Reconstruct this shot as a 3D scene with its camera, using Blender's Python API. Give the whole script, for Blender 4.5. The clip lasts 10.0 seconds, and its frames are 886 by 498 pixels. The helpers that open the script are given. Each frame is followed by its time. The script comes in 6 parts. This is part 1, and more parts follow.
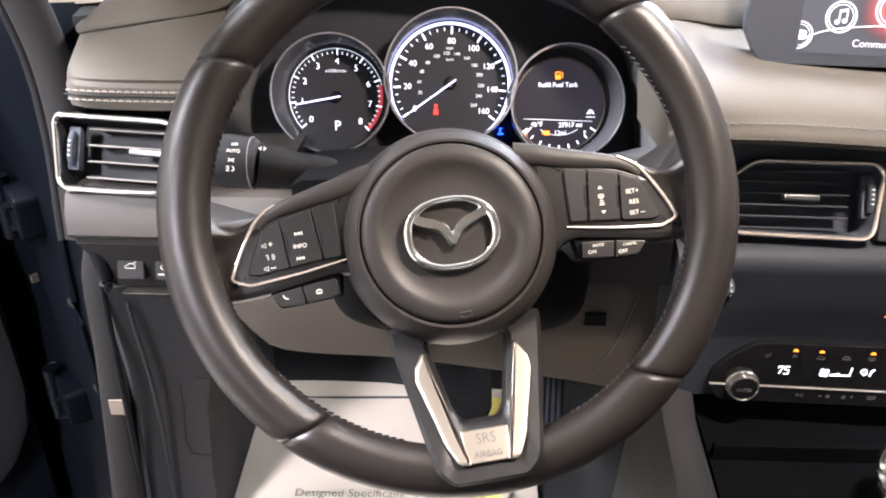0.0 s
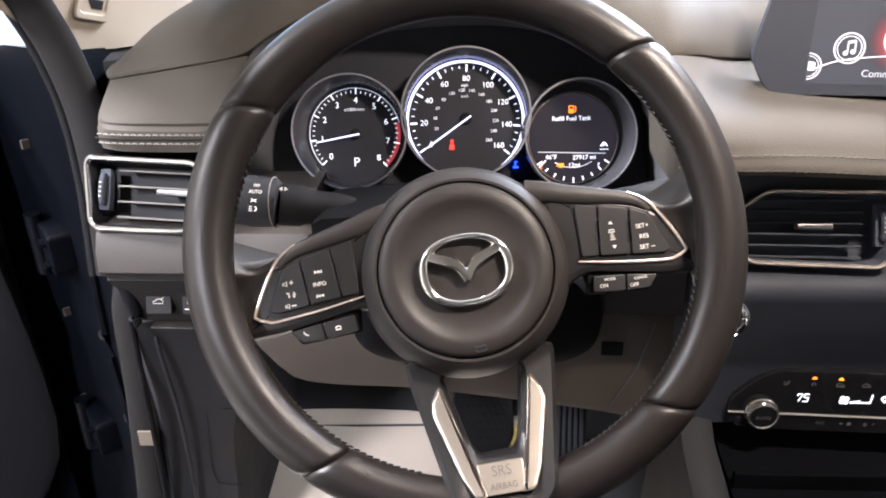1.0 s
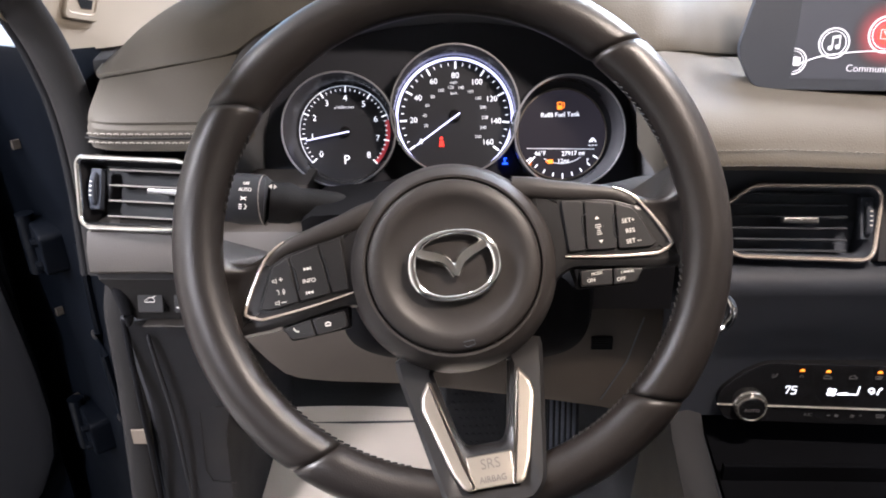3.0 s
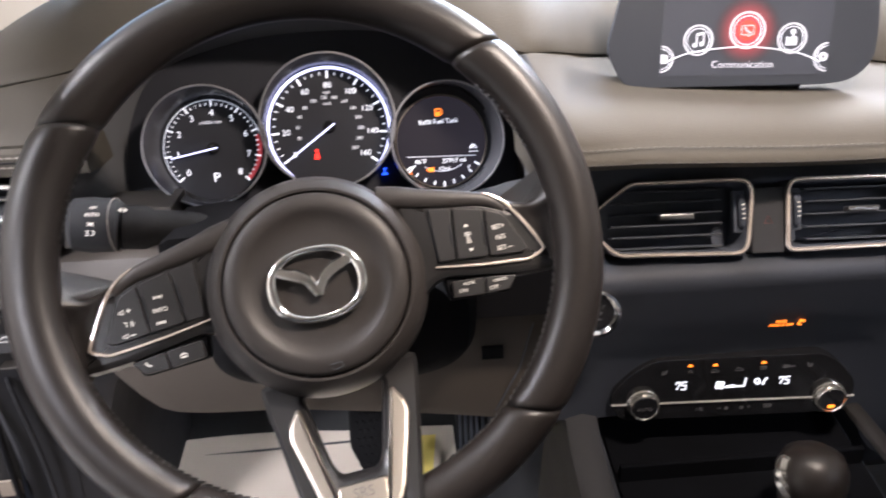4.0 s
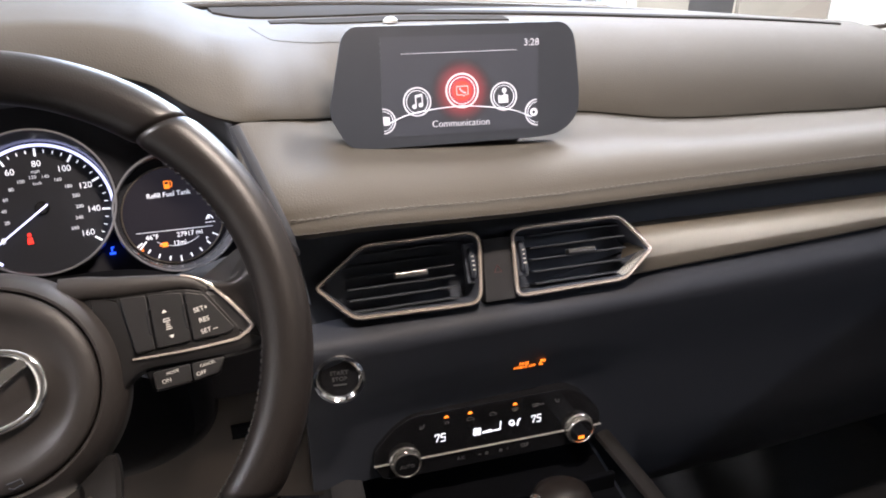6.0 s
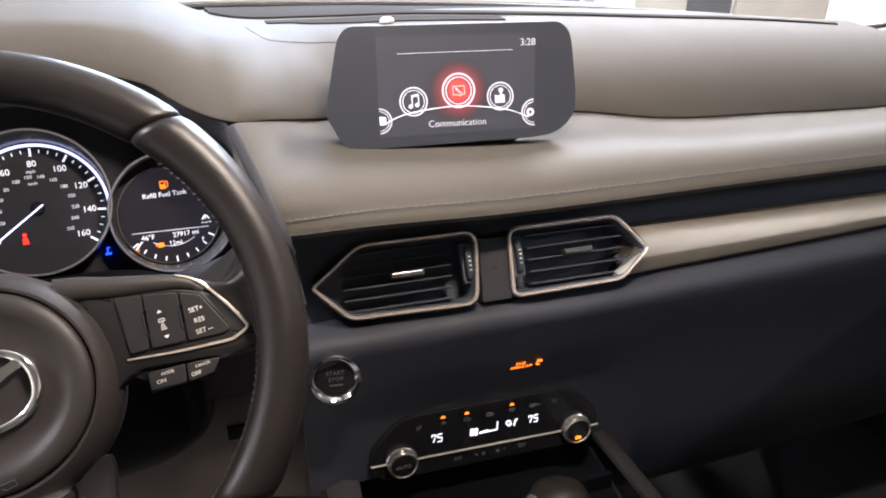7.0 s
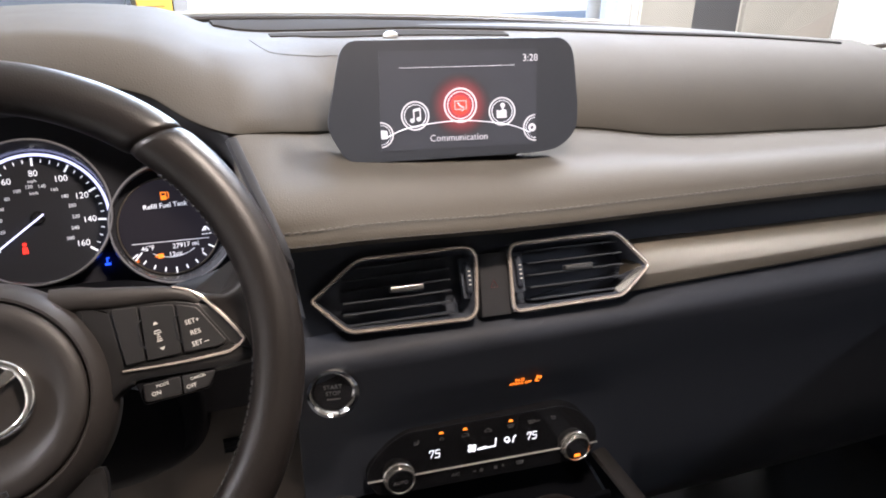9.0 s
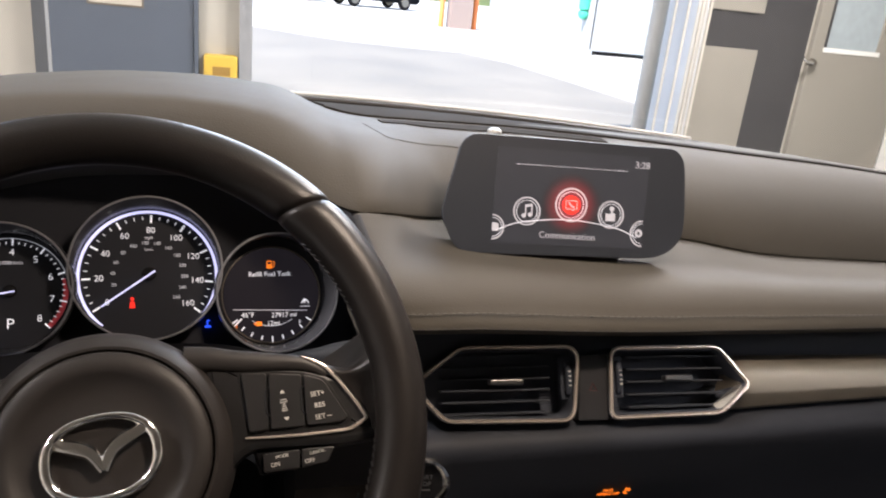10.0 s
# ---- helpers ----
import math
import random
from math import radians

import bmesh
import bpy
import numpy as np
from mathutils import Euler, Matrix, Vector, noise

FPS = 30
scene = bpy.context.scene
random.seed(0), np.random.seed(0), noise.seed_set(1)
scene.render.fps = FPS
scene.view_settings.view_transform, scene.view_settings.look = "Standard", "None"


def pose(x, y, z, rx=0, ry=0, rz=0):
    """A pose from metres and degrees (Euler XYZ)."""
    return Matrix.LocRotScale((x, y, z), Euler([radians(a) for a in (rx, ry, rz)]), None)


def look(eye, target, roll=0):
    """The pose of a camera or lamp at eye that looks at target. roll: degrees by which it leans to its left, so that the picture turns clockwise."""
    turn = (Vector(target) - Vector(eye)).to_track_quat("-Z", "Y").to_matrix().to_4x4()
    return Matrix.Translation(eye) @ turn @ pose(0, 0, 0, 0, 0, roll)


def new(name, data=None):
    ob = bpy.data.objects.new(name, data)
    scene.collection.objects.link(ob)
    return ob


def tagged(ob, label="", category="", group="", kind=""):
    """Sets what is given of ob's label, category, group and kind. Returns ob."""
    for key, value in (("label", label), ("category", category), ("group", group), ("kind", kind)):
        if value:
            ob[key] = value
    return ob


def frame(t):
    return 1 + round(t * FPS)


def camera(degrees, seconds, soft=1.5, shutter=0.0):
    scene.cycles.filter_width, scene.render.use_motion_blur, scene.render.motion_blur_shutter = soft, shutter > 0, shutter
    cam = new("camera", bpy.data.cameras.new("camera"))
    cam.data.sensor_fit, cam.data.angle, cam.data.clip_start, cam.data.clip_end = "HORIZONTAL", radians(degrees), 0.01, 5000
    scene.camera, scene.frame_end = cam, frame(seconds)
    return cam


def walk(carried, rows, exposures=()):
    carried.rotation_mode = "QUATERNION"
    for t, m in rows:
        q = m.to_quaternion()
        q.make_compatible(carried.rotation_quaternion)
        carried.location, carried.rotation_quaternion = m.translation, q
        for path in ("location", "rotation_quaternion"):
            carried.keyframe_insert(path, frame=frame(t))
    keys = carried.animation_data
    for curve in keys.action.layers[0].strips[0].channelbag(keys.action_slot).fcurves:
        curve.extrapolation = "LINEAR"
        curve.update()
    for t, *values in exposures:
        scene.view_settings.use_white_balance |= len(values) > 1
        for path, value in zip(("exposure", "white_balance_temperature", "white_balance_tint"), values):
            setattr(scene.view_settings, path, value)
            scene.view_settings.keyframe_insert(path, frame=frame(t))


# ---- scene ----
cam = camera(61.3, 10.0, soft=1.9, shutter=0.2)
# the car stands on a level floor; everything of it is laid out in the car's own axes and turned by CAR
PIVOT = (0.0, 0.3961, 1.0199)
CAR = Matrix.Translation(PIVOT) @ pose(0, 0, 0, -6.3) @ Matrix.Translation([-v for v in PIVOT])
PATH = [
    (0, (0.0, -0.049, 1.209), (-0.024, 1.738, 0.311), 0.8),
    (0.5, (0.005, -0.059, 1.224), (-0.075, 1.737, 0.348), -1.4),
    (1, (0.007, -0.058, 1.224), (-0.084, 1.753, 0.38), -0.9),
    (1.5, (0.009, -0.059, 1.225), (-0.088, 1.748, 0.373), -0.9),
    (2, (0.011, -0.061, 1.225), (-0.088, 1.744, 0.37), -1.0),
    (3.5, (0.013, -0.062, 1.224), (-0.016, 1.75, 0.377), -1.6),
    (4, (0.05, -0.04, 1.215), (0.178, 1.776, 0.388), -1.7),
    (4.5, (0.125, -0.027, 1.223), (0.535, 1.78, 0.47), -1.6),
    (5, (0.136, -0.034, 1.224), (0.666, 1.749, 0.491), -1.4),
    (5.5, (0.135, -0.042, 1.227), (0.697, 1.732, 0.496), -1.5),
    (7, (0.137, -0.042, 1.226), (0.713, 1.73, 0.498), -1.5),
    (7.5, (0.139, -0.04, 1.225), (0.714, 1.731, 0.494), -1.5),
    (8, (0.14, -0.041, 1.227), (0.714, 1.73, 0.496), -1.5),
    (8.5, (0.138, -0.041, 1.225), (0.715, 1.735, 0.51), -1.1),
    (9, (0.141, -0.041, 1.226), (0.712, 1.746, 0.532), -0.9),
    (9.5, (0.113, -0.034, 1.231), (0.692, 1.775, 0.603), 0.4),
    (10, (0.071, -0.02, 1.221), (0.598, 1.855, 0.766), 4.3),
]
walk(cam, [(t, CAR @ look(eye, target, roll)) for t, eye, target, roll in PATH],
     exposures=[(t, stops, kelvin, 16) for t, stops, kelvin in ((0, 4.18, 5750), (0.5, 4.10, 5750), (0.8, 3.84, 5750), (1.1, 3.70, 5720), (3.5, 3.65, 5720), (4.0, 3.57, 5740), (4.5, 3.30, 5780), (8.8, 3.20, 5800), (9.4, 2.90, 5900), (10.0, 2.37, 6200))])

# ---- light ----
world = bpy.data.worlds.new("sky")
scene.world = world
world.use_nodes = True
wn = world.node_tree.nodes
sky = wn.new("ShaderNodeTexSky")
sky.sky_type, sky.sun_disc = "NISHITA", False
sky.sun_elevation, sky.sun_rotation = radians(50), radians(229)
wn["Background"].inputs["Strength"].default_value = 0.12
world.node_tree.links.new(sky.outputs[0], wn["Background"].inputs[0])
sun_data = bpy.data.lights.new("sun", "SUN")
sun_data.energy, sun_data.angle, sun_data.color = 3.2, radians(0.6), (1.0, 0.95, 0.87)
sun = new("sun", sun_data)
sun.matrix_world = look((20, 20, 30), (20 - math.sin(radians(229)), 20 - math.cos(radians(229)), 30 - math.tan(radians(50))))
# Unseen ceiling lamps, added and placed to light the cabin from several sides.
COOL, WARM = (0.90, 0.95, 1.0), (1.0, 0.94, 0.85)
LAMPS = ((-3.0, 0.3, 80.0, (1.0, 0.93, 0.85)), (-2.0, -2.7, 40.0, (1.0, 0.95, 0.90)), (1.8, -5.0, 12.0, COOL), (2.7, 2.9, 78.0, WARM), (4.2, -3.5, 12.0, COOL))
for lx, ly, watt, tone in LAMPS:
    lamp_data = bpy.data.lights.new("ceiling_lamp", "AREA")
    lamp_data.shape, lamp_data.size, lamp_data.size_y, lamp_data.energy, lamp_data.color = "RECTANGLE", 0.2, 1.44, watt, tone
    new("ceiling_lamp", lamp_data).matrix_world = pose(lx, ly, 3.73)


# daylight through the upper part of the bay opening
bay_data = bpy.data.lights.new("bay_daylight", "AREA")
bay_data.shape, bay_data.size, bay_data.size_y, bay_data.energy, bay_data.color = "RECTANGLE", 3.1, 0.9, 48.0, (0.84, 0.92, 1.0)
new("bay_daylight", bay_data).matrix_world = look((1.7, 5.15, 2.78), (0.6, 0.9, 1.2))

# Unseen dome lamp, added for warm light and assumed lit by the open door.
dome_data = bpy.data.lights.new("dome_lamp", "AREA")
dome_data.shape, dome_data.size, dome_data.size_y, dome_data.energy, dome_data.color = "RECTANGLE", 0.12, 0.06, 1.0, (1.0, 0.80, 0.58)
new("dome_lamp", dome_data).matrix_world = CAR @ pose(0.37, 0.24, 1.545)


# ---- materials ----
def material(name, color, rough=0.5, metal=0.0, grain=0.0, grain_size=0.002, vary=0.15, vary_size=0.05, coat=0.0, emit=0.0, spec=0.5, kind="noise", sheen=0.0):
    m = bpy.data.materials.new(name)
    m.use_nodes = True
    n, l = m.node_tree.nodes, m.node_tree.links
    b = n["Principled BSDF"]
    b.inputs["Roughness"].default_value = rough
    b.inputs["Metallic"].default_value = metal
    b.inputs["Coat Weight"].default_value = coat
    b.inputs["Specular IOR Level"].default_value = spec
    b.inputs["Sheen Weight"].default_value = sheen
    tc = n.new("ShaderNodeTexCoord")
    if vary:
        t = n.new("ShaderNodeTexNoise")
        t.inputs["Scale"].default_value = 1.0 / vary_size
        t.inputs["Detail"].default_value = 5
        l.new(tc.outputs["Object"], t.inputs["Vector"])
        mix = n.new("ShaderNodeMix")
        mix.data_type = "RGBA"
        mix.inputs[6].default_value = (*[c * (1 - vary) for c in color], 1)
        mix.inputs[7].default_value = (*[min(1, c * (1 + vary)) for c in color], 1)
        l.new(t.outputs["Fac"], mix.inputs[0])
        l.new(mix.outputs[2], b.inputs["Base Color"])
        r = n.new("ShaderNodeMapRange")
        r.inputs[3].default_value, r.inputs[4].default_value = max(0.02, rough * (1 - vary)), min(1, rough * (1 + vary))
        l.new(t.outputs["Fac"], r.inputs[0])
        l.new(r.outputs[0], b.inputs["Roughness"])
    else:
        b.inputs["Base Color"].default_value = (*color, 1)
    if grain:
        if kind == "noise":
            g = n.new("ShaderNodeTexNoise")
            g.inputs["Detail"].default_value = 4
        else:
            g = n.new("ShaderNodeTexVoronoi")
            g.feature = "DISTANCE_TO_EDGE" if kind == "leather" else "F1"
        g.inputs["Scale"].default_value = 1.0 / grain_size
        l.new(tc.outputs["Object"], g.inputs["Vector"])
        bump = n.new("ShaderNodeBump")
        bump.inputs["Strength"].default_value = grain
        bump.inputs["Distance"].default_value = grain_size * 0.3
        l.new(g.outputs[0], bump.inputs["Height"])
        l.new(bump.outputs[0], b.inputs["Normal"])
    if emit:
        b.inputs["Emission Color"].default_value = (*color, 1)
        b.inputs["Emission Strength"].default_value = emit
    return m


LEATHER = material("wheel_leather", (0.0108, 0.0089, 0.0080), 0.37, spec=0.30, grain=0.25, grain_size=0.0016, kind="leather")
PAD = material("dash_vinyl", (0.0545, 0.0487, 0.0398), 0.70, spec=0.24, grain=0.3, grain_size=0.0022, kind="leather", vary=0.1)
PADLOW = material("lower_vinyl", (0.0230, 0.0255, 0.0325), 0.60, spec=0.25, grain=0.25, grain_size=0.002, kind="leather", vary=0.12)
BLACK = material("black_plastic", (0.042, 0.047, 0.058), 0.5, spec=0.35, grain=0.2, grain_size=0.001)
HUBBLACK = material("hub_plastic", (0.0250, 0.0222, 0.0210), 0.46, spec=0.28, grain=0.25, grain_size=0.0009)
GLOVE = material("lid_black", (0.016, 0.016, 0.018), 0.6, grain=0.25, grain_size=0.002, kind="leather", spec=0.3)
DARKGREY = material("dark_panel", (0.0090, 0.0094, 0.0115), 0.68, spec=0.25, grain=0.25, grain_size=0.0015)
LINING = material("lining_black", (0.085, 0.087, 0.094), 0.8, spec=0.25, grain=0.2, grain_size=0.0015)
SEALG = material("seal_grey", (0.0100, 0.0092, 0.0092), 0.75, spec=0.15, grain=0.3, grain_size=0.002)
SIDELOW = material("side_vinyl", (0.038, 0.033, 0.029), 0.6, spec=0.4, grain=0.25, grain_size=0.002, kind="leather", vary=0.1)
MOULD = material("moulding_grey", (0.030, 0.027, 0.024), 0.9, spec=0.04, grain=0.3, grain_size=0.002)
TUBE = material("dial_tube", (0.055, 0.056, 0.064), 0.24, vary=0.05)
DIALRIM = material("dial_rim", (0.30, 0.30, 0.32), 0.38, metal=0.7, vary=0.08)
LINEM = material("line_silver", (0.42, 0.41, 0.39), 0.35, metal=0.3, vary=0.08)
KNOBM = material("knob_silver", (0.42, 0.41, 0.39), 0.22, metal=0.9, vary=0.08)
SLATM = material("slat_grey", (0.030, 0.033, 0.040), 0.5, spec=0.3, vary=0.08)
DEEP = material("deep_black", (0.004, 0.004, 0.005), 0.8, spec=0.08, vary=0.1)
GLOSS = material("gloss_black", (0.008, 0.008, 0.009), 0.12, coat=0.4, vary=0.1)
FACE = material("dial_black", (0.020, 0.021, 0.027), 0.6, spec=0.2, vary=0.1)
CHROME = material("chrome", (0.80, 0.785, 0.77), 0.09, metal=1.0, vary=0.08)
SATIN = material("satin_silver", (0.235, 0.212, 0.182), 0.42, metal=1.0, grain=0.05, grain_size=0.0008, vary=0.08)
TRIM = material("brushed_trim", (0.30, 0.262, 0.210), 0.42, metal=0.9, grain=0.08, grain_size=0.001, vary=0.08)
SPOKEB = material("spoke_black", (0.0120, 0.0115, 0.0118), 0.34, spec=0.3, grain=0.08, grain_size=0.0008)
BUTTON = material("button_grey", (0.0125, 0.0120, 0.0125), 0.42, spec=0.3, grain=0.1, grain_size=0.0008)
THREAD = material("thread", (0.16, 0.145, 0.125), 0.7, vary=0.2, vary_size=0.002)
THREADD = material("dark_thread", (0.014, 0.013, 0.0125), 0.6, vary=0.2, vary_size=0.002)
THREADM = material("grey_thread", (0.080, 0.074, 0.067), 0.7, vary=0.2, vary_size=0.002)
PRINT = material("print_white", (0.62, 0.60, 0.56), 0.6, vary=0.05)
KNEE = material("knee_plastic", (0.034, 0.0275, 0.0218), 0.7, spec=0.3, grain=0.3, grain_size=0.0012)
BEIGE = material("pillar_trim", (0.315, 0.272, 0.22), 0.75, grain=0.15, grain_size=0.001, vary=0.06)
RUBBER = material("rubber", (0.0055, 0.0055, 0.0062), 0.75, spec=0.12, grain=0.4, grain_size=0.002)
PAINT = material("navy_paint", (0.0016, 0.0022, 0.0036), 0.42, spec=0.06, vary=0.2)
CARPET = material("carpet", (0.015, 0.015, 0.016), 0.95, grain=0.8, grain_size=0.0025)
PAPER = material("paper", (0.52, 0.46, 0.39), 0.85, grain=0.1, grain_size=0.004, vary=0.04)
INK = material("ink", (0.10, 0.09, 0.08), 0.8, vary=0.1)
YELLOW = material("yellow_print", (0.70, 0.58, 0.14), 0.7, vary=0.1)
HEADLINE = material("headliner", (0.45, 0.42, 0.37), 0.95, grain=0.4, grain_size=0.003, vary=0.05)
TAGG = material("tag_grey", (0.13, 0.12, 0.11), 0.7, vary=0.1)
# Warm tone and lowered metal put warm reflections into the chrome's colour.
VENTCH = material("vent_chrome", (0.68, 0.595, 0.535), 0.20, metal=0.75, vary=0.05)
GLOWW = material("glow_white", (0.9, 0.9, 0.92), 0.5, emit=0.130, vary=0)
GLOWB = material("glow_blue_white", (0.66, 0.66, 1.0), 0.5, emit=0.210, vary=0)
GLOWD = material("glow_dim", (0.75, 0.78, 0.85), 0.5, emit=0.050, vary=0)
AMBER = material("glow_amber", (1.0, 0.22, 0.012), 0.5, emit=0.21, vary=0)
REDGLOW = material("glow_red", (1.0, 0.03, 0.015), 0.5, emit=0.175, vary=0)
REDZONE = material("red_zone", (0.5, 0.05, 0.06), 0.5, emit=0.035, vary=0)
BLUEGLOW = material("glow_blue", (0.03, 0.10, 1.0), 0.5, emit=0.250, vary=0)
LCD = material("lcd_dark", (0.010, 0.0085, 0.0105), 0.3, spec=0.25, emit=0.200, vary=0)

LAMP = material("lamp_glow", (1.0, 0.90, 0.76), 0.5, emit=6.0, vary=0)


# ---- mesh helpers ----
STUFF = {"stitching", "scale_print", "inner_scale_print", "tick_scale", "symbol_print", "studs", "knurling", "wheel_ribs", "stalk_print", "fan_symbols", "readings", "fuel_scale", "notice_lines", "grille_slats", "badge_letters", "warning_text", "cap_words"}


def part(name, bm, mat, parent, label="", smooth=False):
    bmesh.ops.recalc_face_normals(bm, faces=bm.faces)
    me = bpy.data.meshes.new(name)
    bm.to_mesh(me)
    bm.free()
    me.materials.append(mat)
    if smooth:
        me.polygons.foreach_set("use_smooth", [True] * len(me.polygons))
        if smooth != "all":
            me.set_sharp_from_angle(angle=radians(38))
    ob = new(name, me)
    ob.parent = parent
    if name in STUFF:
        ob["kind"] = "stuff"
    return tagged(ob, label)


def thing(name, m, label, category, group="", kind=""):
    """An empty at m, in the car's axes, that carries the parts of one thing."""
    ob = new(name)
    ob.empty_display_size = 0.02
    ob.matrix_world = m
    return tagged(ob, label, category, group, kind)


def catmull(pts, n, closed=False):
    P = [Vector(p) for p in pts]
    out, k = [], len(P)
    for i in range(k if closed else k - 1):
        a, b = P[i], P[(i + 1) % k]
        p0 = P[(i - 1) % k] if closed or i > 0 else a
        p3 = P[(i + 2) % k] if closed or i + 2 < k else b
        for j in range(n):
            t = j / n
            out.append(0.5 * (2 * a + (b - p0) * t + (2 * p0 - 5 * a + 4 * b - p3) * t * t + (3 * a - p0 - 3 * b + p3) * t ** 3))
    if not closed:
        out.append(P[-1])
    return out


def rounded(pts, r, n=4):
    """A closed 2D outline with its corners rounded; r: one radius or one per corner."""
    out, k = [], len(pts)
    for i in range(k):
        p, a, b = Vector(pts[i]), Vector(pts[i - 1]), Vector(pts[(i + 1) % k])
        rr = r[i] if isinstance(r, (list, tuple)) else r
        u, v = (a - p), (b - p)
        d = min(rr, u.length * 0.45, v.length * 0.45)
        s, e = p + u.normalized() * d, p + v.normalized() * d
        for j in range(n + 1):
            t = j / n
            out.append((1 - t) ** 2 * s + 2 * t * (1 - t) * p + t * t * e)
    return [(q[0], q[1]) for q in out]


def offset(outline, d):
    """The outline moved inward by d (anticlockwise outlines)."""
    k, out = len(outline), []
    for i in range(k):
        p, a, b = Vector(outline[i]), Vector(outline[i - 1]), Vector(outline[(i + 1) % k])
        t = (b - a).normalized()
        out.append((p[0] - t[1] * d, p[1] + t[0] * d))
    return out


def area2(o):
    return sum(o[i - 1][0] * o[i][1] - o[i][0] * o[i - 1][1] for i in range(len(o)))


def plate(outline, z0, z1, edge=0.0, bm=None, dome=0.0):
    """A plate from z0 up to z1 with a bevelled upper edge."""
    bm = bm or bmesh.new()
    o = list(outline)
    if area2(o) < 0:
        o.reverse()
    rings = [[(x, y, z0) for x, y in o]]
    if edge:
        rings += [[(x, y, z1 - edge) for x, y in o], [(x, y, z1 - edge * 0.3) for x, y in offset(o, edge * 0.3)], [(x, y, z1) for x, y in offset(o, edge)], [(x, y, z1) for x, y in offset(o, edge * 1.12)]]
    else:
        rings += [[(x, y, z1) for x, y in o]]
    vs = [[bm.verts.new(p) for p in r] for r in rings]
    k = len(o)
    for a, b in zip(vs, vs[1:]):
        for i in range(k):
            bm.faces.new((a[i - 1], a[i], b[i], b[i - 1]))
    bm.faces.new(vs[-1])
    bm.faces.new(list(reversed(vs[0])))
    return bm


def box(x0, x1, y0, y1, z0, z1, edge=0.0, bm=None):
    return plate([(x0, y0), (x1, y0), (x1, y1), (x0, y1)], z0, z1, edge, bm)


def tube(pts, r, closed=False, segs=8, bm=None, flat=1.0, up=(0, 0, 1), caps=True):
    """A round or oval bar along points. r: one radius or one per point; flat squeezes it along 'up'."""
    bm = bm or bmesh.new()
    P = [Vector(p) for p in pts]
    k, rings = len(P), []
    up = Vector(up)
    for i, p in enumerate(P):
        a = P[i - 1] if closed or i else p
        b = P[(i + 1) % k] if closed or i < k - 1 else p
        t = (b - a).normalized()
        side = t.cross(up)
        side = side.normalized() if side.length > 1e-4 else t.orthogonal().normalized()
        nrm = side.cross(t).normalized()
        rr = r[i] if isinstance(r, (list, tuple)) else r
        rings.append([bm.verts.new(p + side * rr * math.cos(q) + nrm * rr * flat * math.sin(q)) for q in [2 * math.pi * j / segs for j in range(segs)]])
    for i in range(k if closed else k - 1):
        a, b = rings[i], rings[(i + 1) % k]
        for j in range(segs):
            bm.faces.new((a[j - 1], a[j], b[j], b[j - 1]))
    if not closed and caps:
        bm.faces.new(rings[0])
        bm.faces.new(list(reversed(rings[-1])))
    return bm


def lathe(profile, segs=64, bm=None, cx=0.0, cy=0.0):
    """(radius, z) turned about the z axis."""
    bm = bm or bmesh.new()
    rings = []
    for r, z in profile:
        if r < 1e-6:
            rings.append([bm.verts.new((cx, cy, z))])
        else:
            rings.append([bm.verts.new((cx + r * math.cos(2 * math.pi * i / segs), cy + r * math.sin(2 * math.pi * i / segs), z)) for i in range(segs)])
    for a, b in zip(rings, rings[1:]):
        for i in range(segs):
            if len(a) == 1 and len(b) == 1:
                continue
            if len(a) == 1:
                bm.faces.new((a[0], b[i - 1], b[i]))
            elif len(b) == 1:
                bm.faces.new((a[i - 1], a[i], b[0]))
            else:
                bm.faces.new((a[i - 1], a[i], b[i], b[i - 1]))
    return bm


def loft(rows, closed=True, bm=None):
    """A skin over rows of points; closed rows make a solid with end caps."""
    bm = bm or bmesh.new()
    vs = [[bm.verts.new(p) for p in r] for r in rows]
    for a, b in zip(vs, vs[1:]):
        for j in range(0 if closed else 1, len(a)):
            bm.faces.new((a[j - 1], a[j], b[j], b[j - 1]))
    if closed:
        bm.faces.new(vs[0])
        bm.faces.new(list(reversed(vs[-1])))
    return bm


def letters(text, size, x, y, z=0.0, align="CENTER", bm=None, turn=0.0, depth=0.0002, wide=1.0):
    """Raised lettering in the built-in font, its middle at x, y."""
    bm = bm or bmesh.new()
    cu = bpy.data.curves.new("lettering", "FONT")
    cu.body, cu.size, cu.align_x, cu.align_y, cu.extrude, cu.resolution_u = text, size, align, "CENTER", depth, 3
    cu.offset = -0.010 * size if size > 0.007 else 0.0
    ob = bpy.data.objects.new("lettering", cu)
    me = bpy.data.meshes.new_from_object(ob)
    me.transform(Matrix.Translation((x, y, z)) @ Matrix.Rotation(turn, 4, "Z") @ Matrix.Diagonal((wide, 1, 1, 1)))
    bm.from_mesh(me)
    bpy.data.objects.remove(ob)
    bpy.data.meshes.remove(me)
    bpy.data.curves.remove(cu)
    return bm


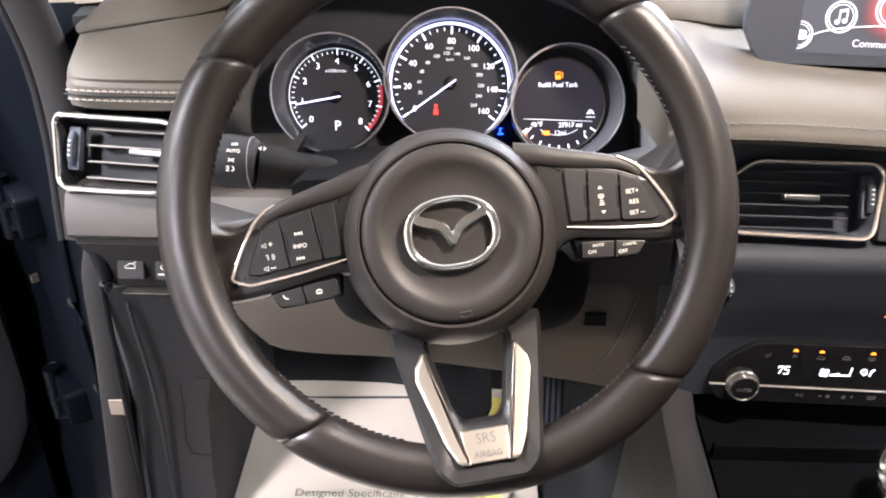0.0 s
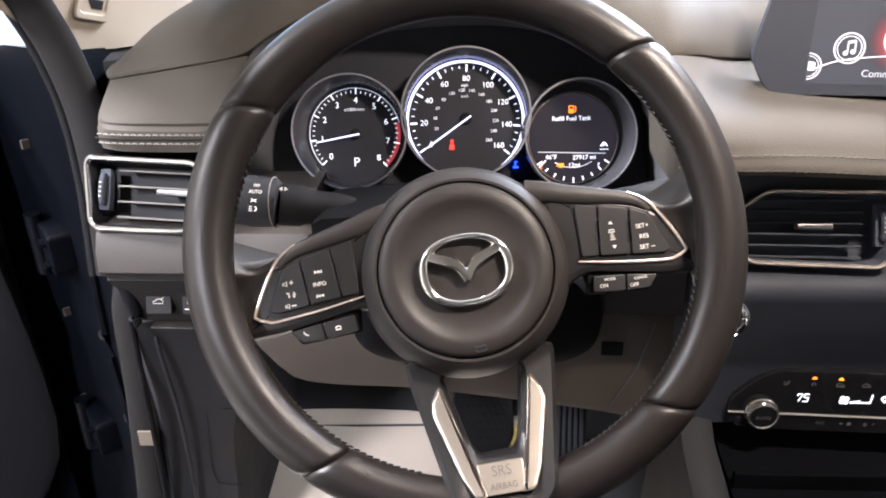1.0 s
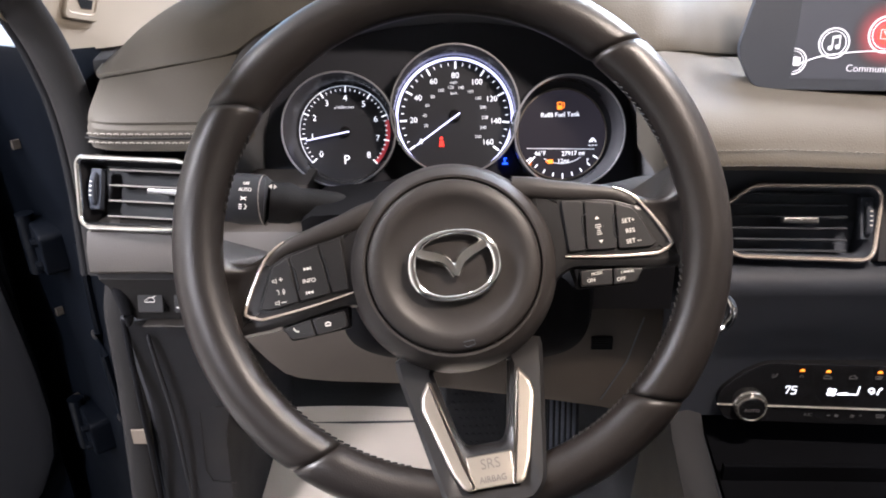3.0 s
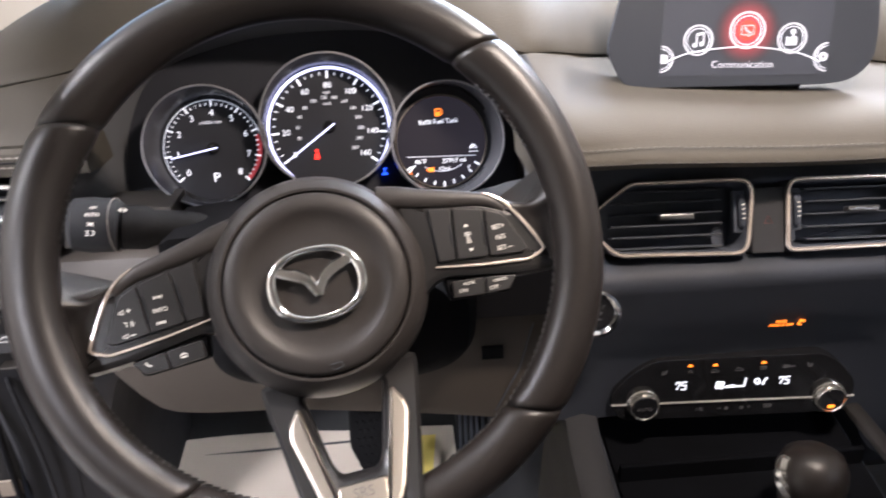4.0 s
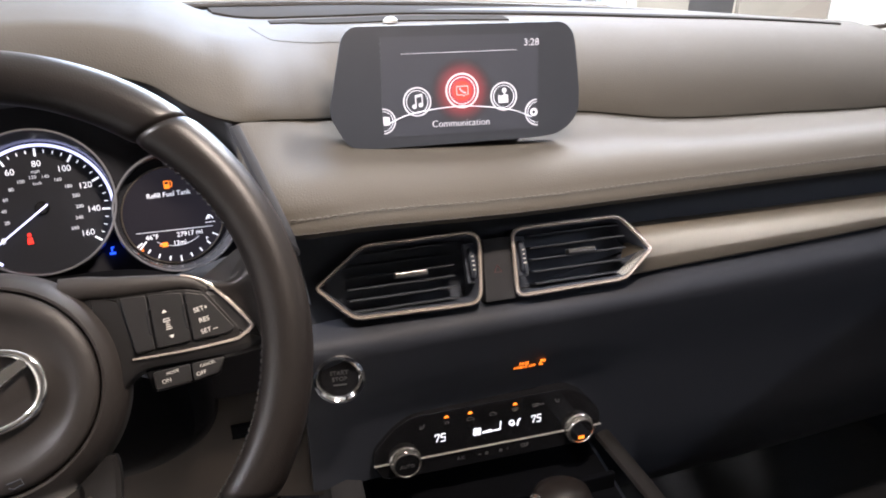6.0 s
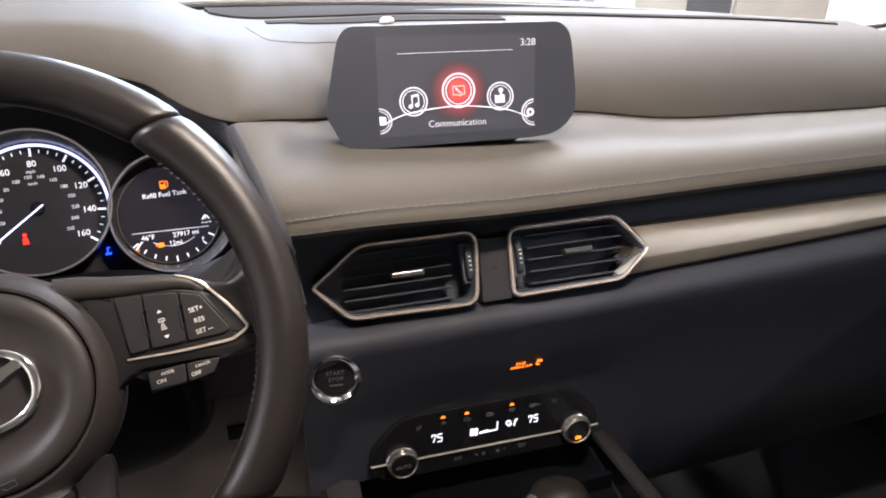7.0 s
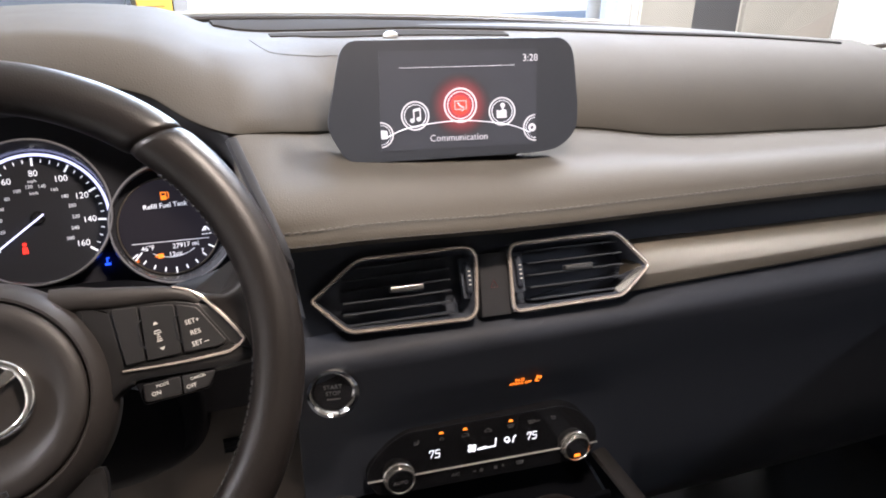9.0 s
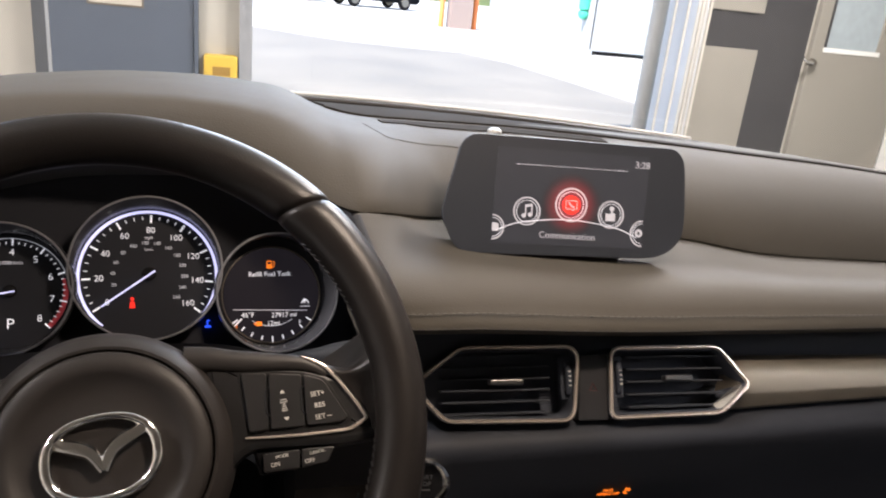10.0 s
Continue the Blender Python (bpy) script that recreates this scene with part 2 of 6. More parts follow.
def ring2(cx, cy, r0, r1, z0, z1, segs=64, bm=None, a0=0.0, a1=2 * math.pi):
    """A flat ring or a piece of one, from angle a0 to a1."""
    bm = bm or bmesh.new()
    full = abs(a1 - a0) > 6.28
    k = segs if full else segs + 1
    rows = []
    for i in range(k):
        q = a0 + (a1 - a0) * i / segs
        c, s = math.cos(q), math.sin(q)
        rows.append([bm.verts.new(p) for p in ((cx + r0 * c, cy + r0 * s, z0), (cx + r1 * c, cy + r1 * s, z0), (cx + r1 * c, cy + r1 * s, z1), (cx + r0 * c, cy + r0 * s, z1))])
    for i in range(k if full else k - 1):
        a, b = rows[i], rows[(i + 1) % k]
        for j in range(4):
            bm.faces.new((a[j - 1], a[j], b[j], b[j - 1]))
    if not full:
        bm.faces.new(rows[0])
        bm.faces.new(list(reversed(rows[-1])))
    return bm


def bar(x0, y0, x1, y1, w, z0, z1, bm=None):
    """A flat bar between two points."""
    d = Vector((x1 - x0, y1 - y0)).normalized() * (w / 2)
    n = Vector((-d[1], d[0]))
    return plate([(x0 + n[0], y0 + n[1]), (x0 - n[0], y0 - n[1]), (x1 - n[0], y1 - n[1]), (x1 + n[0], y1 + n[1])], z0, z1, 0, bm)


def lerp_rows(stations, x):
    """Smoothly interpolated values of rows (x, a, b, ...) at x."""
    s = stations
    if x <= s[0][0]:
        return s[0][1:]
    for i in range(len(s) - 1):
        if x <= s[i + 1][0]:
            t = (x - s[i][0]) / (s[i + 1][0] - s[i][0])
            h = s[i + 1][0] - s[i][0]
            out = []
            for k in range(1, len(s[0])):
                m0 = (s[i + 1][k] - s[i - 1][k]) / (s[i + 1][0] - s[i - 1][0]) if i else (s[i + 1][k] - s[i][k]) / h
                m1 = (s[i + 2][k] - s[i][k]) / (s[i + 2][0] - s[i][0]) if i + 2 < len(s) else (s[i + 1][k] - s[i][k]) / h
                out.append((2 * t ** 3 - 3 * t * t + 1) * s[i][k] + (t ** 3 - 2 * t * t + t) * h * m0 + (3 * t * t - 2 * t ** 3) * s[i + 1][k] + (t ** 3 - t * t) * h * m1)
            return tuple(out)
    return s[-1][1:]


def span(a, b, n):
    return [a + (b - a) * i / n for i in range(n + 1)]

# ---- dashboard ----
WHEEL = CAR @ pose(0, 0.3961, 1.0199, 59, 0, 4) @ pose(0, 0, 0, 0, 0, 7.7)
GAUGE = CAR @ pose(0, 0.6563, 1.02, 72.6, 0, 5.54)
SCREEN = CAR @ pose(0.368, 0.602, 1.075, 81, 0, -2.5)
VENT = CAR @ pose(0.376, 0.528, 0.968, 65.8, 0, -2)
VENT_SIDE = CAR @ pose(-0.29, 0.565, 0.985, 66, 0, -8)
CLIMATE = CAR @ pose(0.365, 0.531, 0.80, 90, 0, -2.5)
START = CAR @ pose(0.217, 0.510, 0.893, 86, 0, -8)

# x, lip y, lip z, crest z
UPPER = [(-0.402, 0.77, 1.060, 1.078), (-0.375, 0.70, 1.066, 1.083), (-0.345, 0.645, 1.074, 1.100), (-0.32, 0.62, 1.081, 1.120), (-0.26, 0.60, 1.093, 1.152), (-0.20, 0.60, 1.104, 1.178),
         (-0.17, 0.60, 1.122, 1.186), (-0.13, 0.61, 1.138, 1.192), (-0.06, 0.615, 1.149, 1.199), (0.018, 0.615, 1.151, 1.201),
         (0.065, 0.615, 1.146, 1.199), (0.085, 0.613, 1.141, 1.197), (0.104, 0.610, 1.134, 1.195), (0.128, 0.600, 1.118, 1.188), (0.150, 0.590, 1.108, 1.178),
         (0.170, 0.583, 1.104, 1.172), (0.192, 0.594, 1.102, 1.168), (0.22, 0.612, 1.097, 1.166), (0.26, 0.628, 1.092, 1.1665), (0.37, 0.635, 1.084, 1.167), (0.5, 0.632, 1.077, 1.163),
         (0.61, 0.632, 1.061, 1.158), (0.77, 0.635, 1.053, 1.147), (0.9, 0.64, 1.047, 1.134), (1.09, 0.67, 1.040, 1.116)]
# x, seam y, seam z, stitch y, stitch z
MIDDLE = [(0.163, 0.572, 1.106, 0.500, 1.045), (0.19, 0.592, 1.101, 0.502, 1.040), (0.25, 0.626, 1.0915, 0.508, 1.037), (0.37, 0.634, 1.0825, 0.517, 1.029),
          (0.5, 0.632, 1.0755, 0.520, 1.027), (0.61, 0.632, 1.0595, 0.522, 1.026), (0.77, 0.635, 1.0515, 0.527, 1.023), (0.9, 0.64, 1.0455, 0.535, 1.020), (1.09, 0.67, 1.0385, 0.56, 1.012)]
SIDE = [(-0.372, 0.70, 1.063, 0.640, 1.034), (-0.362, 0.675, 1.067, 0.610, 1.040), (-0.345, 0.645, 1.0725, 0.585, 1.046), (-0.32, 0.62, 1.0795, 0.573, 1.047), (-0.26, 0.60, 1.0915, 0.570, 1.047), (-0.195, 0.60, 1.1025, 0.565, 1.049)]


def behind(table):
    """The table with its seam set back, in line with the driver's eye, past the dials."""
    out = []
    for x, y, z, *rest in table:
        k = min(1.0, max(0.0, (x - 0.19) / 0.07))
        k = 0.06 * k * k * (3 - 2 * k)
        out.append((x + k * (x - 0.137), y + k * (y + 0.041), z + k * (z - 1.226), *rest))
    return out


UPPER, MIDDLE = behind(UPPER), behind(MIDDLE)


def upper_row(x):
    yl, zl, zc = lerp_rows(UPPER, x)
    dz = zc - zl
    # over the dials the front face stands steeper and breaks into the top along a soft crease
    h = min(1.0, max(0.0, (0.175 - x) / 0.13)) * min(1.0, max(0.0, (x + 0.24) / 0.06))
    h = h * h * (3 - 2 * h)
    plain = ((0.008, 0.20), (0.022, 0.40), (0.042, 0.58), (0.056, 0.67), (0.070, 0.75), (0.088, 0.83), (0.108, 0.89))
    hooded = ((0.005, 0.24), (0.012, 0.46), (0.021, 0.63), (0.028, 0.70), (0.040, 0.75), (0.064, 0.82), (0.105, 0.90))
    face = [(yl + a[0] * (1 - h) + b[0] * h, zl + (a[1] * (1 - h) + b[1] * h) * dz) for a, b in zip(plain, hooded)]
    return [(x, y, z) for y, z in ((yl + 0.10, zl - 0.012), (yl + 0.014, zl - 0.004), (yl + 0.003, zl - 0.0012), (yl + 0.0004, zl + 0.0010), (yl + 0.0008, zl + 0.004), *face, (max(0.80, yl + 0.15), zc - 0.04 * dz), (0.88, zc), (0.96, zc - 0.003), (1.08, zc - 0.02), (1.08, zc - 0.08))]


PADSTEPS = (0.1, 0.2, 0.3, 0.4, 0.48, 0.55, 0.62, 0.69, 0.76, 0.83, 0.89, 0.95)


def middle_row(x, table, bulge=0.011, drop=0.0):
    ys, zs, yt, zt = lerp_rows(table, x)
    pts = [(ys + 0.08, zs - 0.004), (ys + 0.006, zs - 0.0004), (ys + 0.0015, zs + 0.0008)]
    for t in PADSTEPS:
        pts.append((ys + (yt - ys) * t, zs + (zt - zs) * t + bulge * math.sin(math.pi * t ** 2.8)))
    pts += [(yt + 0.003, zt + 0.0005), (yt - 0.001, zt - 0.003), (yt - 0.002, zt - 0.008 - 0.7 * drop), (yt + 0.002, zt - 0.013 - drop), (yt + 0.025, zt - 0.016 - drop), (ys + 0.03, zt - 0.016 - drop)]
    if table is MIDDLE:
        # the end beside the dials rolls over
        for i, (y, z) in enumerate(pts):
            t = 0.0 if i < 3 else PADSTEPS[min(i - 3, len(PADSTEPS) - 1)]
            u = min(1.0, (x - 0.163) / (0.009 + 0.020 * t))
            pts[i] = (y, z - (0.003 + 0.011 * t) * (1 - math.sqrt(1 - (1 - u) ** 2)))
    return [(x, y, z) for y, z in pts]


def stitches(table, x0, x1, dy, dz, step=0.0065, length=0.0047, r=0.0009, bulge=None):
    bm = bmesh.new()
    x = x0
    while x < x1:
        p = []
        for xx in (x, x + length / 2, x + length):
            ys, zs, yt, zt = lerp_rows(table, xx)
            if bulge is not None:
                yt, zt = ys + (yt - ys) * 0.985, zs + (zt - zs) * 0.985 + bulge(xx) * math.sin(math.pi * 0.985 ** 2.8)
            p.append((xx, yt + dy, zt + dz + (0.0004 if xx == x + length / 2 else -0.0003)))
        tube(p, r, segs=5, bm=bm)
        x += step
    return bm


def sheared(row, dx):
    """The row with its lower end moved along x."""
    n = len(row) - 1
    return [(x + dx * min(1.0, 1.4 * i / n), y, z) for i, (x, y, z) in enumerate(row)]


def MBULGE(x):
    return 0.006 + 0.011 * min(1.0, max(0.0, (x - 0.165) / 0.09))


dash = thing("dashboard", CAR, "dark grey soft-touch car dashboard with stitched leatherette and silver trim", "dashboard")
part("upper_pad", loft([upper_row(x) for x in span(-0.402, 1.09, 280)]), PAD, dash, "grained soft upper pad with a hood over the dials", smooth=True)
part("middle_pad", loft([middle_row(x, MIDDLE, MBULGE(x)) for x in list(span(0.163, 0.194, 16)) + list(span(0.202, 1.09, 66))]), PAD, dash, "stitched leatherette pad", smooth=True)
part("side_pad", loft([sheared(middle_row(x, SIDE, 0.003, 0.010), 0.014 * (1 - i / 24)) for i, x in enumerate(span(-0.363, -0.195, 24))]), PAD, dash, "stitched leatherette pad", smooth=True)
part("stitching", stitches(MIDDLE, 0.19, 1.07, -0.0002, 0.0009, r=0.0006, bulge=MBULGE), THREADM, dash, "grey seam stitches")
part("stitching", stitches(MIDDLE, 0.19, 1.07, -0.0015, -0.008), THREADD, dash, "dark seam stitches")
part("stitching", stitches(SIDE, -0.331, -0.20, -0.0021, -0.0062, r=0.0008), THREAD, dash, "grey seam stitches")
part("stitching", stitches(SIDE, -0.331, -0.20, -0.0023, -0.0140, r=0.0007), THREAD, dash, "grey seam stitches")


# A dark tube paints in the shade of the crease along the stitching.
def piping(table, x0, x1, dy, dz, r):
    return tube([(x, lerp_rows(table, x)[2] + dy, lerp_rows(table, x)[3] + dz) for x in span(x0, x1, 40)], r, segs=6)


part("piping", piping(SIDE, -0.334, -0.20, -0.0018, -0.0103, 0.0010), SEALG, dash, "dark tube drawing the shade of the seam crease", smooth=True)
part("piping", piping(MIDDLE, 0.185, 1.07, -0.0004, -0.0046, 0.0007), SEALG, dash, "dark tube drawing the shade of the seam crease", smooth=True)


def band_row(x):
    _, _, yt, zt = lerp_rows(MIDDLE, x)
    return [(x, y, z) for y, z in ((yt + 0.060, zt - 0.010), (yt + 0.044, zt - 0.014), (yt + 0.046, 0.985), (yt + 0.040, 0.93), (yt + 0.08, 0.93), (yt + 0.08, zt - 0.01))]


part("upper_fascia", loft([band_row(x) for x in span(0.19, 1.09, 40)]), BLACK, dash, "black fascia band behind the vents", smooth=True)


def trim_row(x):
    k = max(0.0, x - 0.62)
    sag = 0.06 * k * k
    a, b = 0.9830 - 0.022 * (x - 0.52), 0.9395 + 0.022 * (x - 0.52)
    f = b + (a - b) * 0.36
    return [(x, y + sag, z) for y, z in ((0.548, a), (0.537, a - 0.0005), (0.533, a - 0.004), (0.528, (a + f) / 2), (0.5235, f + 0.001), (0.5230, f - 0.0005), (0.5225, b + 0.003), (0.5250, b), (0.548, b))]


def cut_rows(row, n, x1=1.08):
    """Rows whose start follows the pointed end of the vent."""
    out = []
    for k in range(n + 1):
        r = []
        for p in row(0.60):
            x0 = 0.526 - 0.80 * abs(p[2] - 0.966)
            x = x0 + (x1 - x0) * k / n
            q = row(x)[len(r)]
            r.append(q)
        out.append(r)
    return out


part("trim_strip", loft(cut_rows(trim_row, 30)), TRIM, dash, "brushed silver trim strip", smooth=True)


def lower_row(x):
    k = max(0.0, x - 0.62)
    sag = 0.06 * k * k
    w = min(1.0, max(0.0, (x - 0.47) / 0.10))
    w = w * w * (3 - 2 * w)
    # the top runs up to the groove under the trim strip
    u = min(1.0, max(0.0, (x - 0.50) / 0.05))
    top = u * u * (3 - 2 * u) * (0.0035 + 0.022 * max(0.0, x - 0.53))
    head = [(0.55, 0.9335), (0.529, 0.9333), (0.522, 0.9322), (0.516, 0.9300), (0.5115, 0.9265), (0.5088, 0.9215), (0.5082, 0.9160)]
    head = [(y, z + top * (1 - 0.12 * i)) for i, (y, z) in enumerate(head)]
    c = [(0.510, 0.910), (0.518, 0.885), (0.525, 0.860), (0.537, 0.84), (0.541, 0.785), (0.542, 0.760), (0.57, 0.748), (0.60, 0.80)]
    p = [(0.511, 0.908), (0.520, 0.880), (0.532, 0.85), (0.545, 0.80), (0.556, 0.74), (0.57, 0.66), (0.62, 0.60), (0.66, 0.80)]
    return [(x, y + sag, z) for y, z in head] + [(x, a[0] * (1 - w) + b[0] * w + sag, a[1] * (1 - w) + b[1] * w) for a, b in zip(c, p)]


part("lower_fascia", loft([lower_row(x) for x in span(0.19, 1.08, 60)]), PADLOW, dash, "dark lower fascia", smooth=True)

# driver's side below the vent
def sidelow_row(x):
    return [(x, y, z) for y, z in ((0.62, 0.955), (0.572, 0.955), (0.560, 0.950), (0.552, 0.935), (0.549, 0.915), (0.553, 0.911), (0.62, 0.911))]


def switch_row(x):
    return [(x, y, z) for y, z in ((0.62, 0.910), (0.556, 0.9095), (0.552, 0.905), (0.556, 0.895), (0.566, 0.854), (0.575, 0.850), (0.62, 0.850))]


part("fascia_return", loft([[(x, y, z) for y, z in ((0.62, 0.990), (0.574, 0.990), (0.568, 0.985), (0.565, 0.968), (0.568, 0.9585), (0.62, 0.9585))] for x in span(-0.215, -0.138, 4)]), SIDELOW, dash, "grey fascia beside the column", smooth=True)
part("side_lower_pad", loft([sidelow_row(x) for x in span(-0.345, -0.138, 9)]), SIDELOW, dash, "grey padded panel under the vent", smooth=True)
slants = (0.0, 0.0, 0.002, 0.007, 0.022, 0.024, 0.024)
part("switch_panel", loft([[(x + dx * (1 - k / 8), y, z) for dx, (_, y, z) in zip(slants, switch_row(x))] for k, x in enumerate(span(-0.342, -0.19, 8))]), SEALG, dash, "dark switch panel", smooth=True)
rows = []
for z, xi, yf in ((0.849, -0.200, 0.574), (0.846, -0.202, 0.572), (0.80, -0.228, 0.580), (0.74, -0.252, 0.592), (0.66, -0.272, 0.605), (0.55, -0.282, 0.615), (0.38, -0.286, 0.625)):
    lx = lerp_rows([(0.38, -0.376), (0.50, -0.366), (0.63, -0.3535), (0.75, -0.3435), (0.86, -0.342)], z)[0]
    rows.append([(lx, yf + 0.004, z), (lx + 0.006, yf, z), (-0.318, yf + 0.006, z), (-0.306, yf + 0.010, z), (xi - 0.016, yf + 0.012, z), (xi - 0.003, yf + 0.020, z), (xi, yf + 0.04, z), (xi - 0.002, 0.95, z), (lx, 0.95, z)])
part("kick_panel", loft(rows), DARKGREY, dash, "dark lower side panel", smooth=True)

groove = [(-0.3375, 0.5745, 0.848), (-0.3385, 0.574, 0.80), (-0.3400, 0.5755, 0.74), (-0.3475, 0.588, 0.66), (-0.357, 0.602, 0.57), (-0.368, 0.612, 0.45)]
# A solid near-black bar paints the shade of the gap here.
wedge = catmull([(-0.331, 0.567, 0.902), (-0.3255, 0.562, 0.876), (-0.3240, 0.561, 0.858), (-0.3300, 0.567, 0.846)], 5)
part("gap_shade", tube(wedge, [0.0105 - 0.0088 * i / (len(wedge) - 1) for i in range(len(wedge))], segs=10), DEEP, dash, "near-black bar painting the shaded gap beside the switches", smooth=True)
part("panel_groove", tube(catmull(groove, 5), 0.0032, segs=8), DEEP, dash, "black joint beside the lower panel", smooth=True)
ridge = [(-0.318, 0.578, 0.828), (-0.3165, 0.579, 0.80), (-0.3165, 0.592, 0.72), (-0.322, 0.606, 0.62), (-0.330, 0.618, 0.50)]
part("panel_ridge", tube(catmull(ridge, 5), [0.001] + [0.0022] * 19 + [0.001], segs=10), DARKGREY, dash, "soft moulded ridge", smooth=True)
mould = [(-0.262, 0.6085, 0.716), (-0.288, 0.6080, 0.716), (-0.2935, 0.6083, 0.710), (-0.3035, 0.618, 0.616), (-0.299, 0.6215, 0.597), (-0.284, 0.6225, 0.594), (-0.272, 0.6225, 0.594)]
part("moulded_outline", tube(mould, 0.0007, segs=6), SEALG, dash, "faint moulded outline", smooth=True)


def knee_row(x):
    zb = lerp_rows([(-0.215, 0.850), (-0.19, 0.815), (-0.165, 0.794), (-0.05, 0.786), (0.13, 0.762), (0.20, 0.745)], x)[0]
    return [(x, y, z) for y, z in ((0.62, 0.93), (0.575, 0.93), (0.556, 0.90), (0.548, 0.86), (0.547, zb + 0.012), (0.550, zb + 0.003), (0.558, zb), (0.62, zb + 0.01))]


part("knee_panel", loft([knee_row(x) for x in span(-0.215, 0.20, 30)]), KNEE, dash, "warm grey plastic knee panel", smooth=True)

# cluster housing: the dark cavity under the hood
outer = [(-0.225, 0.555, 0.965), (-0.215, 0.56, 1.03), (-0.205, 0.575, 1.075), (-0.19, 0.60, 1.107), (-0.165, 0.605, 1.122), (-0.13, 0.615, 1.136), (-0.06, 0.621, 1.147), (0.018, 0.621, 1.149), (0.065, 0.621, 1.144),
         (0.104, 0.616, 1.132), (0.128, 0.606, 1.116), (0.148, 0.595, 1.107), (0.163, 0.575, 1.101), (0.178, 0.53, 1.065), (0.190, 0.500, 1.036), (0.200, 0.505, 0.97)]
inner2 = [(-0.195, -0.075), (-0.19, 0.0), (-0.18, 0.035), (-0.165, 0.062), (-0.14, 0.078), (-0.10, 0.09), (-0.055, 0.098), (0.01, 0.10), (0.055, 0.096), (0.095, 0.085), (0.13, 0.07), (0.15, 0.055), (0.165, 0.035), (0.172, 0.01), (0.176, -0.02), (0.18, -0.075)]
inv = CAR.inverted()
inner = [inv @ GAUGE @ Vector((x, y, -0.004)) for x, y in inner2]
o2, i2 = catmull(outer, 3), catmull(inner, 3)
rows = []
for t in (0, 0.12, 0.4, 0.7, 1.0):
    rows.append([a.lerp(b, t) + Vector((0, 0, -0.004 * math.sin(math.pi * t))) for a, b in zip(o2, i2)])
rows.append([b + Vector((0, 0.02, 0.02)) for b in i2])
rows.append([a + Vector((0, 0.03, 0.002)) for a in o2])
part("hood_lining", loft(rows, closed=False), LINING, dash, "black lining under the dial hood", smooth=True)
# bevel strip down the side of the dial hood
p0 = [(0.161, 0.566, 1.104), (0.176, 0.520, 1.064), (0.186, 0.494, 1.036), (0.190, 0.492, 1.020)]
part("hood_edge", tube(catmull(p0, 5), 0.005, segs=8, flat=0.8), DARKGREY, dash, "black edge strip", smooth=True)


def top_z(x, y):
    """Height of the upper pad at x, y."""
    r = upper_row(x)[3:]
    for p, q in zip(r, r[1:]):
        if p[1] <= y <= q[1]:
            return p[2] + (q[2] - p[2]) * (y - p[1]) / (q[1] - p[1] + 1e-9)
    return r[-1][2]


slot = []
for x in span(0.222, 0.492, 24):
    y0, y1 = lerp_rows([(0.222, 0.808, 0.834), (0.363, 0.801, 0.826), (0.492, 0.793, 0.812)], x)
    slot.append([(x, y0, top_z(x, y0) - 0.003), (x, y0, top_z(x, y0) + 0.0014), (x, y1, top_z(x, y1) + 0.0014), (x, y1, top_z(x, y1) - 0.003)])
part("defroster_slot", loft(slot), MOULD, dash, "dark defroster slot")
part("sensor_dome", lathe([(0.0085, 0.0), (0.0078, 0.003), (0.0045, 0.0055), (0, 0.0062)], 20), LINEM, dash, "pale sensor bead", smooth=True).location = (0.352, 0.800, top_z(0.352, 0.800))
# crease where the top panel is let into the pad
crease = catmull([(0.197, 0.776, 0), (0.202, 0.736, 0), (0.208, 0.713, 0), (0.2236, 0.717, 0), (0.26, 0.740, 0), (0.30, 0.746, 0), (0.46, 0.746, 0)], 5)
part("crease", tube([(p[0], p[1], top_z(p[0], p[1])) for p in crease], 0.0006, segs=6), KNEE, dash, "fine dark joint", smooth=True)
# moulding between the pad and the foot of the windscreen
mould_rows = []
for x in span(0.165, 1.02, 36):
    y0 = lerp_rows([(0.165, 0.87), (0.20, 0.864), (0.30, 0.848), (0.38, 0.840), (0.475, 0.824), (0.575, 0.815), (0.75, 0.81), (1.02, 0.83)], x)[0]
    z0 = top_z(x, y0)
    zg = lerp_rows([(0.0, 1.178), (0.217, 1.1736), (0.338, 1.1705), (0.434, 1.1659), (0.553, 1.1605), (0.68, 1.1539), (0.85, 1.141), (1.02, 1.122)], x)[0]
    yg = lerp_rows([(0.0, 1.015), (0.76, 1.02), (0.90, 1.00), (1.02, 0.97)], x)[0]
    mould_rows.append([(x, y0, z0 - 0.004), (x, y0, z0 + 0.0022), (x, y0 + 0.006, z0 + 0.0034), (x, yg, zg - 0.002), (x, yg + 0.01, zg - 0.012)])
part("rear_moulding", loft(mould_rows), MOULD, dash, "grey-brown moulding under the windscreen", smooth=True)

# ---- instrument cluster ----
cl = thing("instrument_cluster", GAUGE, "round illuminated car dials with white numerals on black", "instrument cluster")
part("backing", plate([(-0.205, -0.09), (0.19, -0.09), (0.19, 0.11), (-0.205, 0.11)], -0.012, -0.004), FACE, cl)


def pol(cx, cy, r, deg):
    return cx + r * math.cos(radians(deg)), cy + r * math.sin(radians(deg))


def ticks(bm, cx, cy, r0, r1, w, degs):
    for d in degs:
        a, b = pol(cx, cy, r0, d), pol(cx, cy, r1, d)
        bar(a[0], a[1], b[0], b[1], w, 0.0012, 0.002, bm)
    return bm


